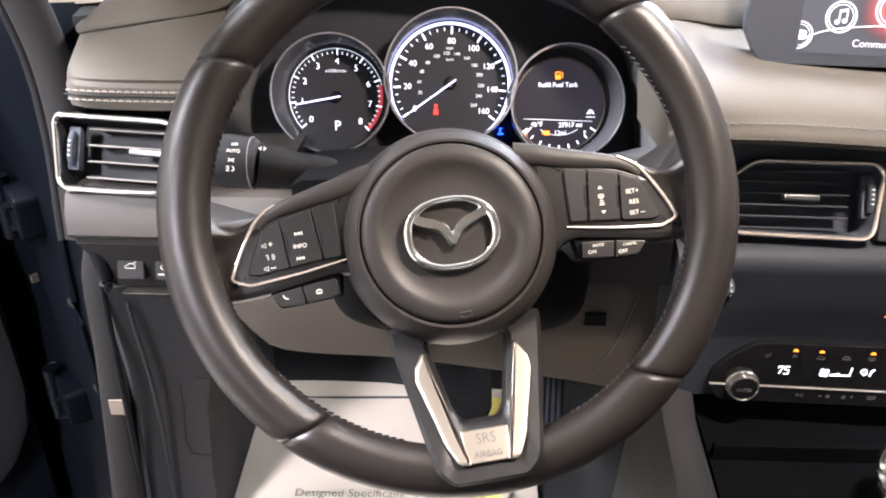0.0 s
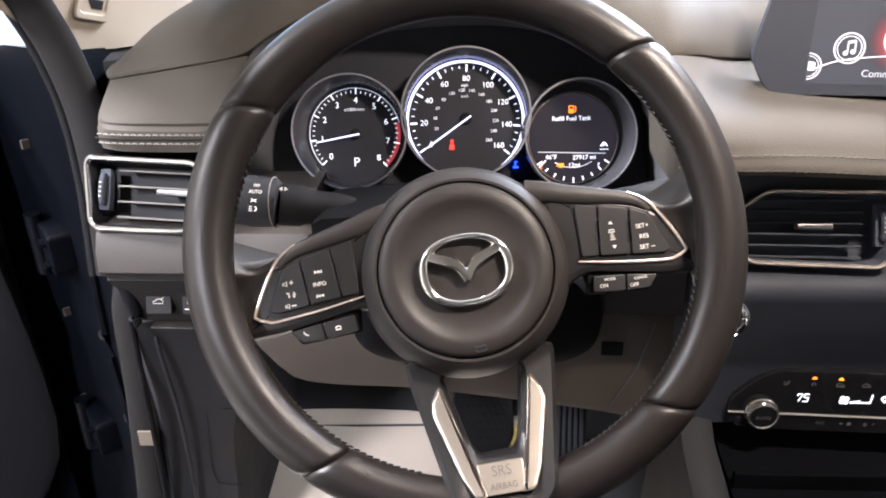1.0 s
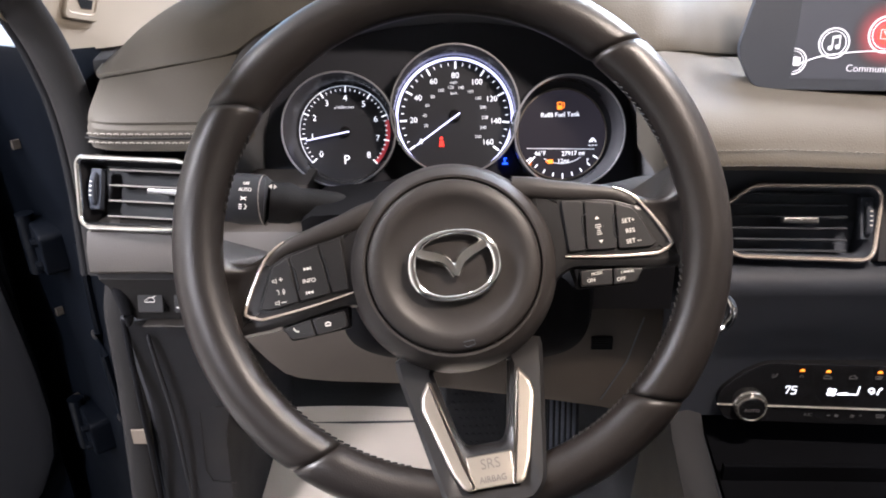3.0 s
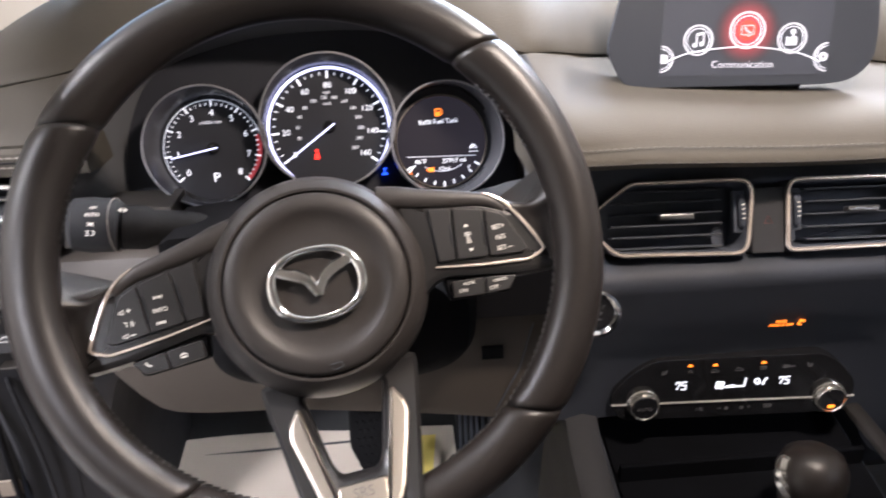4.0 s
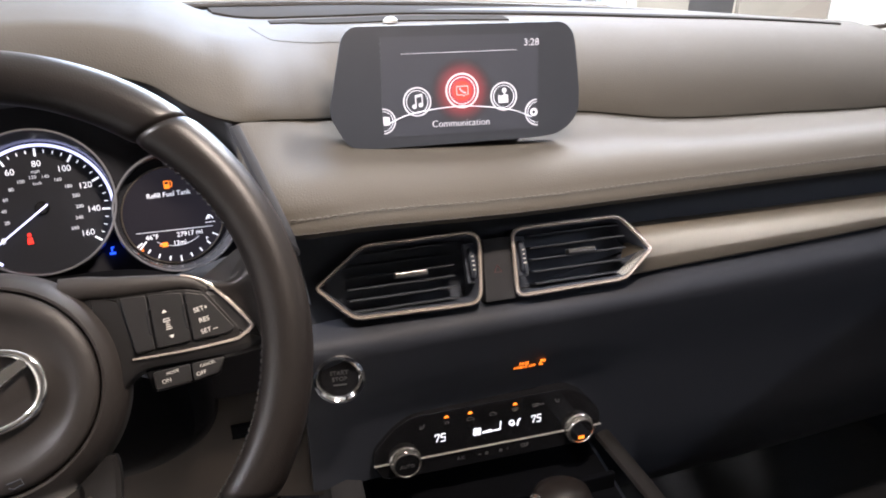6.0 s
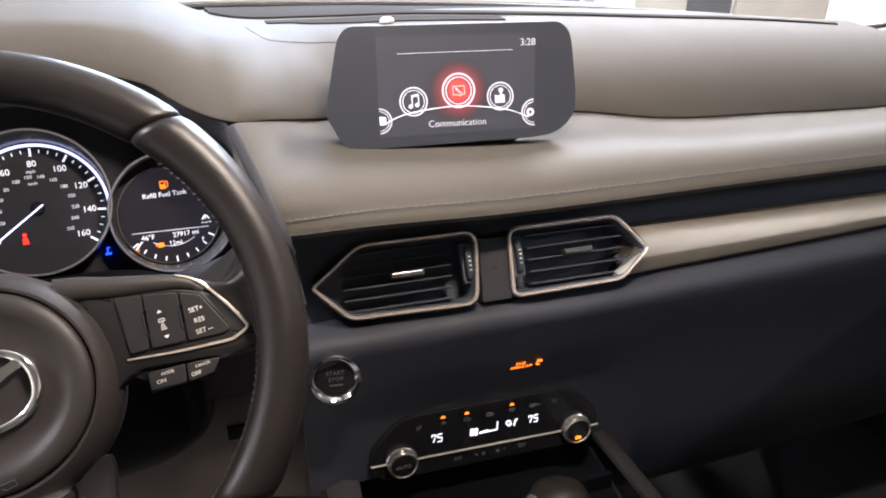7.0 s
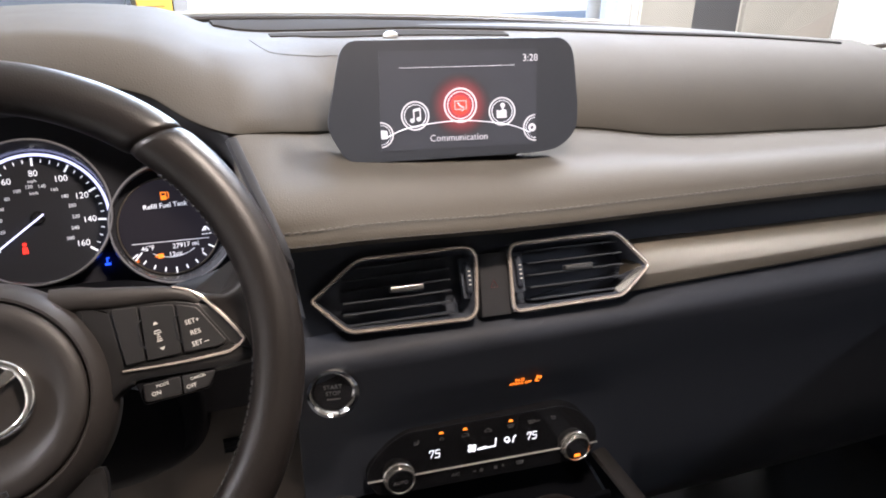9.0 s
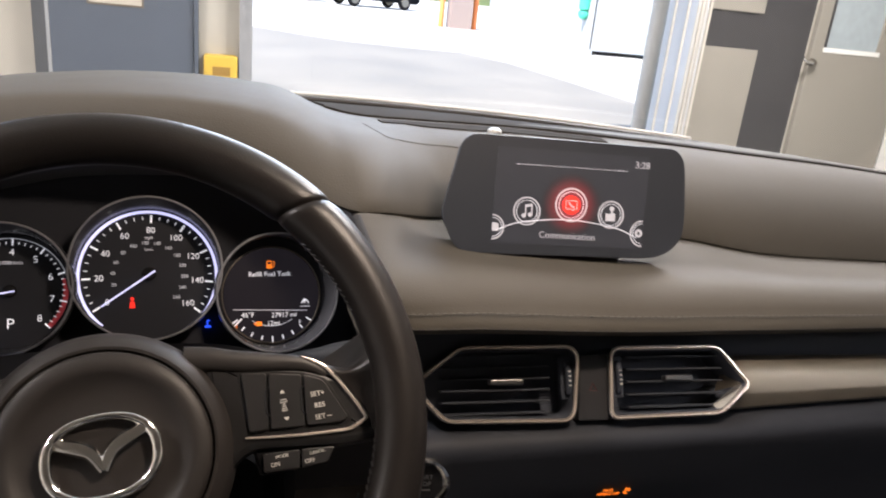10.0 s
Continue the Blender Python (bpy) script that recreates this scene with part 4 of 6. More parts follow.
part("symbol_print", bm, PRINT, sw, "pale printed button symbols")

# lower spoke
def shifted(o):
    return [(x - 0.0030, y) for x, y in o]


sp_out = shifted(rounded([(-0.052, -0.076), (-0.0505, -0.090), (-0.0385, -0.143), (-0.0335, -0.165), (-0.024, -0.1755), (0.024, -0.1755), (0.0335, -0.165), (0.0385, -0.143), (0.0505, -0.090), (0.052, -0.076)], 0.005))
sp_in = shifted(rounded([(-0.0275, -0.088), (-0.0160, -0.134), (-0.0118, -0.1405), (0.0118, -0.1405), (0.0160, -0.134), (0.0275, -0.088)], 0.004))


def framed(outer_, inner_, z0, z1, edge):
    """A plate with a hole; both outlines are resampled by arc length to the same count."""
    def resample(o, n):
        P = [Vector((x, y)) for x, y in o] + [Vector(o[0])]
        L = [0.0]
        for a, b in zip(P, P[1:]):
            L.append(L[-1] + (b - a).length)
        out, k = [], 0
        for i in range(n):
            s = L[-1] * i / n
            while L[k + 1] < s:
                k += 1
            t = (s - L[k]) / max(1e-9, L[k + 1] - L[k])
            out.append(P[k].lerp(P[k + 1], t))
        return [(p[0], p[1]) for p in out]
    n = 80
    o, i_ = resample(outer_, n), resample(inner_, n)
    if area2(o) < 0:
        o.reverse()
    if area2(i_) < 0:
        i_.reverse()
    def angle_start(q, c):
        return min(range(n), key=lambda k: abs(math.atan2(q[k][1] - c[1], q[k][0] - c[0]) - math.pi / 2))
    c = (sum(p[0] for p in i_) / n, sum(p[1] for p in i_) / n)
    a, b = angle_start(o, c), angle_start(i_, c)
    o, i_ = o[a:] + o[:a], i_[b:] + i_[:b]
    oo, ii = offset(o, edge), offset(i_, -edge)
    bm = bmesh.new()
    R = [[bm.verts.new((x, y, z)) for x, y in q] for q, z in ((o, z0), (o, z1 - edge), (oo, z1), (ii, z1), (i_, z1 - edge), (i_, z0))]
    for k in range(6):
        p, q = R[k], R[(k + 1) % 6]
        for j in range(n):
            bm.faces.new((p[j - 1], p[j], q[j], q[j - 1]))
    return bm


def slant(bm):
    """Brings the lower end of the spoke forward, over the rim."""
    for v in bm.verts:
        v.co.z += 0.040 * min(1.0, max(0.0, (-0.088 - v.co.y) / 0.077))
    return bm


lo = part("lower_spoke", slant(framed(sp_out, sp_in, -0.040, -0.0205, 0.003)), SPOKEB, sw, "black lower spoke", smooth=True)
for sgn in (-1, 1):
    blade = [(sgn * x, y) for x, y in [(0.0316, -0.0945), (0.0370, -0.1030), (0.0382, -0.1115), (0.0256, -0.1510), (0.0200, -0.1612), (0.0172, -0.1632), (0.0106, -0.1632), (0.0125, -0.1560), (0.0160, -0.1450), (0.0290, -0.0955)]]
    bm = plate(shifted(rounded(blade, 0.0015)), -0.024, -0.0180, 0.0024)
    part("silver_blade", slant(bm), SATIN, lo, "satin silver spoke insert", smooth=True)
part("silver_plate", slant(plate(shifted(rounded([(-0.0135, -0.1628), (0.0135, -0.1628), (0.0150, -0.1438), (-0.0150, -0.1438)], 0.0015)), -0.024, -0.0196, 0.0010)), SATIN, lo, "satin silver badge plate", smooth=True)
bm = letters("SRS", 0.0085, -0.0030, -0.1495, -0.0194, depth=0.0004)
letters("AIRBAG", 0.0050, -0.0030, -0.1580, -0.0194, bm=bm, depth=0.0004)
slant(bm)
part("badge_letters", bm, INK, lo, "embossed badge letters")

# ---- column and stalks ----
col = thing("steering_column", CAR, "black steering column shroud behind the wheel", "steering column")
rows = []
for y, z, rx_, rz_ in ((0.438, 0.937, 0.084, 0.040), (0.447, 0.931, 0.097, 0.046), (0.49, 0.918, 0.107, 0.060), (0.535, 0.905, 0.113, 0.075), (0.62, 0.900, 0.114, 0.080)):
    rows.append([(0.006 + rx_ * math.copysign(abs(math.cos(q)) ** 0.62, math.cos(q)), y, z + rz_ * math.copysign(abs(math.sin(q)) ** 0.62, math.sin(q))) for q in [2 * math.pi * k / 48 for k in range(48)]])
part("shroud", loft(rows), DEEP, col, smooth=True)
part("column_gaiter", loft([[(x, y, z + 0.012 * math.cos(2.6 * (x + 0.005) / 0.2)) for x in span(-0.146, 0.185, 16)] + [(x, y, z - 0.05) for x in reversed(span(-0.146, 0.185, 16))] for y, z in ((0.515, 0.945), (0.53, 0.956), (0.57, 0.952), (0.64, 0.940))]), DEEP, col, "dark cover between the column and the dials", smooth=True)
stl = part("stalk", tube(catmull([(-0.06, 0.50, 0.985), (-0.10, 0.50, 0.997), (-0.128, 0.495, 1.003), (-0.150, 0.49, 1.007)], 4), [0.012] * 4 + [0.0135] * 5 + [0.0165] * 4, segs=16), RUBBER, col, "black light stalk", smooth=True)
part("stalk_knob", tube([(-0.150, 0.490, 1.008), (-0.153, 0.490, 1.0085), (-0.170, 0.487, 1.011), (-0.182, 0.485, 1.013), (-0.185, 0.4845, 1.0135)], [0.016, 0.0195, 0.0205, 0.019, 0.015], segs=20), DARKGREY, stl, "ribbed rotary end", smooth=True)
part("knob_ring", tube([(-0.1535, 0.490 + 0.0199 * math.cos(q), 1.0087 + 0.0199 * math.sin(q)) for q in [2 * math.pi * k / 32 for k in range(32)]], 0.0005, True, 5), TAGG, stl, "fine pale ring")
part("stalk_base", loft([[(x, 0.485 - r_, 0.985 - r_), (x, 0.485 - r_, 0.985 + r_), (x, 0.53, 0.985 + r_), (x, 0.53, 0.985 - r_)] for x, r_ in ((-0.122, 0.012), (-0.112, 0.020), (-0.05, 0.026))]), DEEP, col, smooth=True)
STK = pose(-0.163, 0.4690, 1.0225, 62, 0, -9)
bm = letters("AUTO", 0.0050, 0.001, 0.004, 0.0)
letters("OFF", 0.0040, 0.002, 0.0105, 0.0, bm=bm)
bar(-0.003, -0.0035, 0.003, -0.0065, 0.0009, 0, 0.0003, bm)
bar(-0.003, -0.0065, 0.003, -0.0035, 0.0009, 0, 0.0003, bm)
ring2(0.0015, -0.0135, 0.0018, 0.0026, 0, 0.0003, 14, bm, radians(-90), radians(90))
for i in range(3):
    bar(-0.0045, -0.0155 + 0.002 * i, -0.001, -0.0155 + 0.002 * i, 0.0007, 0, 0.0003, bm)
for d in (-1, 1):
    plate([(0.031 + d * 0.0045, 0.0085), (0.031 + d * 0.0012, 0.0108), (0.031 + d * 0.0012, 0.0062)], 0, 0.0003, 0, bm)
pr = part("stalk_print", bm, PRINT, col, "white stalk symbols")
pr.matrix_local = STK @ Matrix.Diagonal((0.75, 0.75, 1, 1))
part("stalk", tube(catmull([(0.06, 0.50, 0.985), (0.10, 0.50, 1.003), (0.14, 0.497, 1.013), (0.162, 0.495, 1.017), (0.180, 0.494, 1.02)], 4), [0.009] * 8 + [0.010] * 5 + [0.0135] * 4, segs=16), BLACK, col, "black wiper stalk", smooth=True)

# ---- vents ----
DUCT = material("duct_black", (0.044, 0.050, 0.064), 0.6, spec=0.15, grain=0.1, grain_size=0.001)


TABM = material("slider_silver", (0.13, 0.13, 0.13), 0.34, metal=0.9, vary=0.08)


def air_vent(m, outline, radii, frame_r, tab, wheel, slats, label, chrome=CHROME, clip=(-1, 1), edge_mat=None, inside=None):
    edge_mat, inside = edge_mat or SLATM, inside or DUCT
    v = thing("air_vent", m, label, "air vent", "dashboard vents")
    o = rounded(outline, radii, 5)
    if area2(o) < 0:
        o.reverse()
    part("frame", tube([(x, y, 0.0) for x, y in o], frame_r, True, 10, flat=1.1), chrome, v, "bright frame", smooth=True)
    i1, i2, i3 = offset(o, frame_r * 0.6), offset(o, 0.0032), offset(o, 0.006)
    rows = [[(x, y, 0.0) for x, y in i1], [(x, y, -0.004) for x, y in i2], [(x, y, -0.030) for x, y in i3]]
    bm = bmesh.new()
    vs = [[bm.verts.new(p) for p in r] for r in rows]
    for a, b in zip(vs, vs[1:]):
        for j in range(len(a)):
            bm.faces.new((a[j - 1], a[j], b[j], b[j - 1]))
    bm.faces.new(vs[-1])
    part("duct", bm, inside, v, "black duct", smooth=True)
    # outer housing skirt
    sk = [[(x, y, -0.001) for x, y in offset(o, -frame_r * 0.5)], [(x, y, -0.030) for x, y in offset(o, -0.001)]]
    bm = bmesh.new()
    vs = [[bm.verts.new(p) for p in r] for r in sk]
    for j in range(len(o)):
        bm.faces.new((vs[0][j - 1], vs[0][j], vs[1][j], vs[1][j - 1]))
    part("housing", bm, BLACK, v, smooth=True)
    ys = [p[1] for p in o]
    for k in range(slats):
        y = min(ys) + (max(ys) - min(ys)) * (k + 0.75) / (slats + 0.5)
        xs = []
        for a, b in zip(i2, i2[1:] + i2[:1]):
            if (a[1] - y) * (b[1] - y) <= 0 and a[1] != b[1]:
                xs.append(a[0] + (b[0] - a[0]) * (y - a[1]) / (b[1] - a[1]))
        x0, x1 = max(min(xs), clip[0]), min(max(xs), clip[1])
        bm = bmesh.new()
        rr = []
        for x in (x0, x1):
            rr.append([(x, y + dy, z) for dy, z in ((-0.0006, -0.0075), (0.0006, -0.0072), (0.0012, -0.012), (0.0012, -0.024), (-0.0002, -0.024))])
        sl = part("slat", loft(rr, True, bm), inside, v, smooth=True)
        part("slat_edge", tube([(x0, y, -0.0072), (x1, y, -0.0072)], 0.0008, segs=6), edge_mat, sl, "thin slat edge bar in its own tone", smooth=True)
    tx0, tx1, ty = tab
    part("slide_tab", plate(rounded([(tx0, ty - 0.0024), (tx1, ty - 0.0032), (tx1, ty + 0.0026), (tx0, ty + 0.0024)], 0.0016), -0.009, -0.0015, 0.0014), TABM, v, "satin silver slider", smooth=True)
    wx, wy, wh_ = wheel
    wb = part("wheel_bezel", plate(rounded([(wx - 0.0055, wy - wh_ - 0.006), (wx + 0.0055, wy - wh_ - 0.006), (wx + 0.0055, wy + wh_ + 0.006), (wx - 0.0055, wy + wh_ + 0.006)], 0.002), -0.012, -0.0055, 0.001), DUCT, v, smooth=True)
    bm = bmesh.new()
    wl = [(wx, wy + wh_ * math.sin(q), -0.0045 + 0.0035 * math.cos(q)) for q in [math.pi * (k / 14 - 0.5) for k in range(15)]]
    tube(wl, 0.003, segs=8, bm=bm, up=(1, 0, 0))
    part("thumb_wheel", bm, DUCT, wb, "ribbed thumb wheel", smooth=True)
    bm = bmesh.new()
    for k in range(4):
        yy = wy + wh_ * (-0.5 + 0.33 * k)
        box(wx - 0.0010, wx + 0.0010, yy - 0.0005, yy + 0.0005, -0.002, 0.0024, 0.0003, bm)
    part("wheel_ribs", bm, PRINT, wb)
    return v


air_vent(VENT, [(-0.168, 0.0023), (-0.1246, 0.0335), (-0.0185, 0.0334), (-0.0260, -0.0300), (-0.1385, -0.0275)], [0.005, 0.008, 0.014, 0.012, 0.008], 0.0020, (-0.0993, -0.0692, 0.004), (-0.0285, 0.006, 0.012), 6,
         "black slatted air vent in a thin chrome frame, warm reflections in its colour", VENTCH, (-0.14, -0.044))
tip_vent = air_vent(VENT, [(0.0120, 0.0315), (0.1186, 0.0316), (0.1478, -0.0029), (0.1166, -0.0276), (0.0090, -0.0290)], [0.010, 0.008, 0.005, 0.008, 0.008], 0.0021, (0.0644, 0.0922, 0.0045), (0.0195, 0.006, 0.012), 5,
         "black slatted air vent in a thin chrome frame", VENTCH, (0.030, 0.125))
# TAGG edge bars paint a highlight along the dark side slats.
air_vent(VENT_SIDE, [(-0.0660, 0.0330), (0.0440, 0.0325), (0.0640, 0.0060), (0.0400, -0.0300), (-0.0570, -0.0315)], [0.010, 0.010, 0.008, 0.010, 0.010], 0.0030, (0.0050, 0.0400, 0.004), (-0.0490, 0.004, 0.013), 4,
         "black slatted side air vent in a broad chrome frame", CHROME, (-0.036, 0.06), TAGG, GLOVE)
part("tip_bevel", loft([[(0.1462, -0.0030, -0.0008), (0.1386, -0.0030, -0.0065), (0.1386, -0.0045, -0.008), (0.1462, -0.0045, -0.004)], [(0.1160, -0.0262, -0.0008), (0.1125, -0.0205, -0.0065), (0.1120, -0.0220, -0.008), (0.1155, -0.0266, -0.004)]]), KNOBM, tip_vent, "broad bright inner bevel", smooth=True)
hz = thing("hazard_button", VENT, "gloss black hazard button between the vents", "button")
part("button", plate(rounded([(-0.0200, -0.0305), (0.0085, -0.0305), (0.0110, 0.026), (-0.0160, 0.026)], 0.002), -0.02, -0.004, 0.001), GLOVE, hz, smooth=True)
part("symbol", tube([(-0.0085, -0.005, -0.0038), (-0.0015, -0.005, -0.0038), (-0.005, 0.0015, -0.0038)], 0.0004, True, 5), material("dull_red", (0.09, 0.012, 0.012), 0.6), hz, "dull red triangle")

# ---- centre screen ----
sc_ = thing("infotainment_screen", SCREEN, "black tablet-like dashboard screen showing a menu of round icons", "screen")
so = [(-0.097, 0.095), (-0.1045, 0.0875), (-0.1100, 0.0653), (-0.1192, 0.030), (-0.1186, 0.0205), (-0.1080, -0.0005), (-0.1000, -0.0048), (-0.0735, -0.0058), (0.0700, -0.0076), (0.0898, -0.0058), (0.1020, 0.0004), (0.1112, 0.0116), (0.1122, 0.0324), (0.1098, 0.0720), (0.1077, 0.0837), (0.1000, 0.0905)]
part("housing", plate(rounded(so, 0.006, 4), -0.020, -0.0008, 0.0035), BLACK, sc_, "black housing", smooth=True)
so2 = offset(list(reversed(rounded(so, 0.006, 4))), 0.0035)
SCRGLASS = material("screen_glass", (0.026, 0.029, 0.036), 0.36, vary=0.05)
part("glass", plate(so2, -0.003, 0.0, 0.0006), SCRGLASS, sc_, "gloss black screen glass", smooth=True)
part("stand", box(-0.06, 0.06, -0.03, 0.05, -0.055, -0.018, 0.003), BLACK, sc_)
SCRDIM = material("screen_dark", (0.030, 0.032, 0.039), 0.36, emit=0.06, vary=0)
part("display", plate(rounded([(-0.0775, 0.0005), (0.0720, -0.0025), (0.0760, 0.0845), (-0.0735, 0.0880)], 0.001), 0.0, 0.0003), SCRDIM, sc_, "dim lit display")


def rise(x):
    return -0.030 * x


def icon(name, cx, cy, r, glow, cut=None):
    a0, a1 = (0, 2 * math.pi) if cut is None else cut
    b = part(name, ring2(cx, cy, r * 0.895, r * 0.99, 0.0003, 0.0009, 40, None, a0, a1), glow, sc_, "pale ring icon")
    part("inner_ring", ring2(cx, cy, r * 0.74, r * 0.77, 0.0003, 0.0007, 40, None, a0, a1), GLOWD, b)
    return b


SCW = material("screen_white", (0.42, 0.42, 0.45), 0.5, emit=0.085, vary=0)
HALO = bpy.data.materials.new("screen_halo")
HALO.use_nodes = True
hn, hl = HALO.node_tree.nodes, HALO.node_tree.links
hb = hn["Principled BSDF"]
hb.inputs["Base Color"].default_value = (0.030, 0.032, 0.039, 1)
hb.inputs["Roughness"].default_value = 0.36
hc, hm, hg_ = hn.new("ShaderNodeTexCoord"), hn.new("ShaderNodeMapping"), hn.new("ShaderNodeTexGradient")
hg_.gradient_type = "QUADRATIC_SPHERE"
hm.inputs["Location"].default_value = (0.0012 / 0.030, -0.0373 / 0.030, 0)
hm.inputs["Scale"].default_value = (1 / 0.030, 1 / 0.030, 1 / 0.030)
hx = hn.new("ShaderNodeMath")
hx.operation = "MULTIPLY"
hx.inputs[1].default_value = 0.22
hl.new(hc.outputs["Object"], hm.inputs[0])
hl.new(hm.outputs[0], hg_.inputs[0])
hl.new(hg_.outputs["Fac"], hx.inputs[0])
hl.new(hx.outputs[0], hb.inputs["Emission Strength"])
hb.inputs["Emission Color"].default_value = (1.0, 0.05, 0.05, 1)
i1_ = icon("icon", -0.0765, 0.0152, 0.0115, SCW, (-math.pi / 2, math.pi / 2))
part("glyph", plate(rounded([(-0.0765, 0.0115), (-0.0705, 0.0115), (-0.0705, 0.0185), (-0.0765, 0.0195)], 0.001), 0.0003, 0.0009), SCW, i1_)
i2_ = icon("icon", -0.0441, 0.0303, 0.0132, SCW)
bm = lathe([(0, 0.0009), (0.0020, 0.0009), (0.0020, 0.0003)], 14, cx=-0.0470, cy=0.0262)
lathe([(0, 0.0009), (0.0020, 0.0009), (0.0020, 0.0003)], 14, bm, cx=-0.0410, cy=0.0272)
bar(-0.0454, 0.0262, -0.0454, 0.0350, 0.0010, 0.0003, 0.0009, bm)
bar(-0.0394, 0.0272, -0.0394, 0.0360, 0.0010, 0.0003, 0.0009, bm)
bar(-0.0458, 0.0350, -0.0390, 0.0362, 0.0022, 0.0003, 0.0009, bm)
part("glyph", bm, SCW, i2_, "note glyph")
part("halo", lathe([(0, 0.0004), (0.029, 0.0004)], 48, cx=-0.0012, cy=0.0373), HALO, sc_, "soft red glow")
i3_ = icon("icon", -0.0012, 0.0373, 0.0160, SCW)
part("disc", lathe([(0, 0.0008), (0.0085, 0.0008), (0.0085, 0.0003)], 32, cx=-0.0012, cy=0.0373), REDGLOW, i3_, "red disc")
bm = tube([(-0.0066, 0.0338, 0.001), (-0.0012, 0.0336, 0.001), (0.0002, 0.0322, 0.001), (0.0014, 0.0336, 0.001), (0.0042, 0.0338, 0.001), (0.0042, 0.0412, 0.001), (-0.0066, 0.0412, 0.001)], 0.0004, True, 5)
tube([(-0.0038, 0.0398, 0.001), (-0.0025, 0.0376, 0.001), (-0.0002, 0.0358, 0.001), (0.0018, 0.0352, 0.001)], 0.0007, segs=5, bm=bm)
part("glyph", bm, SCW, i3_, "telephone glyph")
i4_ = icon("icon", 0.0388, 0.0294, 0.0132, SCW)
bm = plate([(0.0335, 0.0235), (0.0430, 0.0235), (0.0430, 0.0305), (0.0400, 0.0315), (0.0365, 0.0300), (0.0335, 0.0310)], 0.0003, 0.0009)
lathe([(0, 0.0011), (0.0022, 0.0011), (0.0022, 0.0003)], 14, bm, cx=0.0395, cy=0.0350)
plate([(0.0377, 0.0345), (0.0395, 0.0305), (0.0413, 0.0345)], 0.0003, 0.0010, 0, bm)
part("glyph", bm, SCW, i4_, "map glyph")
i5_ = icon("icon", 0.0715, 0.0125, 0.0125, SCW, (math.pi / 2, 3 * math.pi / 2))
part("glyph", ring2(0.0680, 0.0128, 0.0016, 0.0038, 0.0003, 0.0009, 20), SCW, i5_, "cog glyph")
bm = tube(catmull([(-0.0735, 0.0120, 0.0006), (-0.055, 0.0190, 0.0006), (-0.030, 0.0225, 0.0006), (-0.0012, 0.0235, 0.0006), (0.026, 0.0205, 0.0006), (0.048, 0.0160, 0.0006), (0.066, 0.0085, 0.0006)], 6), 0.0004, segs=5)
part("arc_line", bm, GLOWD, sc_)
part("caption", letters("Communication", 0.0086, -0.0040, 0.0083, 0.0011, turn=radians(-1.6)), SCW, sc_, "white menu caption")
part("clock_digits", letters("3:28", 0.0090, 0.0684, 0.0765, 0.0006, turn=radians(-1.6)), SCW, sc_, "white clock digits")
part("header_line", bar(-0.0557, 0.0728, 0.0531, 0.0707, 0.00024, 0.0003, 0.0007), GLOWD, sc_)
# Pale bar in place of the highlight along the housing's top.
part("edge_highlight", tube([(-0.093, 0.0938, -0.0012), (0.0, 0.0918, -0.0012), (0.097, 0.0896, -0.0012)], 0.0010, segs=6), LINEM, sc_, "pale bar painting the highlight on the top edge")

# ---- climate panel ----
DULL = material("print_dull", (0.060, 0.060, 0.063), 0.6, vary=0.1)
cp = thing("climate_panel", CLIMATE, "gloss black climate control panel with two knobs and amber lights", "control panel")
co = [(-0.119, -0.020), (-0.117, -0.005), (-0.098, 0.016), (-0.080, 0.027), (0.078, 0.028), (0.096, 0.018), (0.115, -0.004), (0.117, -0.020), (0.106, -0.040), (-0.108, -0.040)]
part("fascia", plate(rounded(co, 0.008), -0.014, 0.002, 0.001), GLOSS, cp, "gloss black fascia", smooth=True)
part("silver_line", bar(-0.118, -0.0205, 0.117, -0.0215, 0.0010, 0.0015, 0.0034), LINEM, cp, "thin silver line")
for kx, ky in ((-0.0878, -0.0200), (0.0917, -0.0200)):
    kn = part("knob", lathe([(0.0, 0.0), (0.0156, 0.0), (0.0156, 0.0035), (0.0146, 0.0042), (0.0143, 0.0098), (0.0136, 0.0112), (0.0124, 0.0114), (0.0118, 0.0102)], 48, cx=kx, cy=ky), KNOBM, cp, "knurled silver knob", smooth=True)
    part("cap", lathe([(0.0122, 0.0092), (0.0118, 0.0104), (0.0, 0.0108)], 40, cx=kx, cy=ky), GLOSS, kn, "black cap", smooth=True)
    bm = bmesh.new()
    for k in range(40):
        a = pol(kx, ky, 0.0145, 9 * k)
        tube([(a[0], a[1], 0.0050), (a[0], a[1], 0.0095)], 0.0004, segs=4, bm=bm)
    part("knurling", bm, KNOBM, kn)
    if kx < 0:
        part("cap_mark", letters("AUTO", 0.0050, kx, ky - 0.001, 0.0109), DULL, kn)
    else:
        part("cap_light", plate([(kx - 0.0030, ky - 0.0085), (kx + 0.0030, ky - 0.0085), (kx + 0.0030, ky - 0.0055), (kx - 0.0030, ky - 0.0055)], 0.0106, 0.0113), AMBER, kn, "amber light")
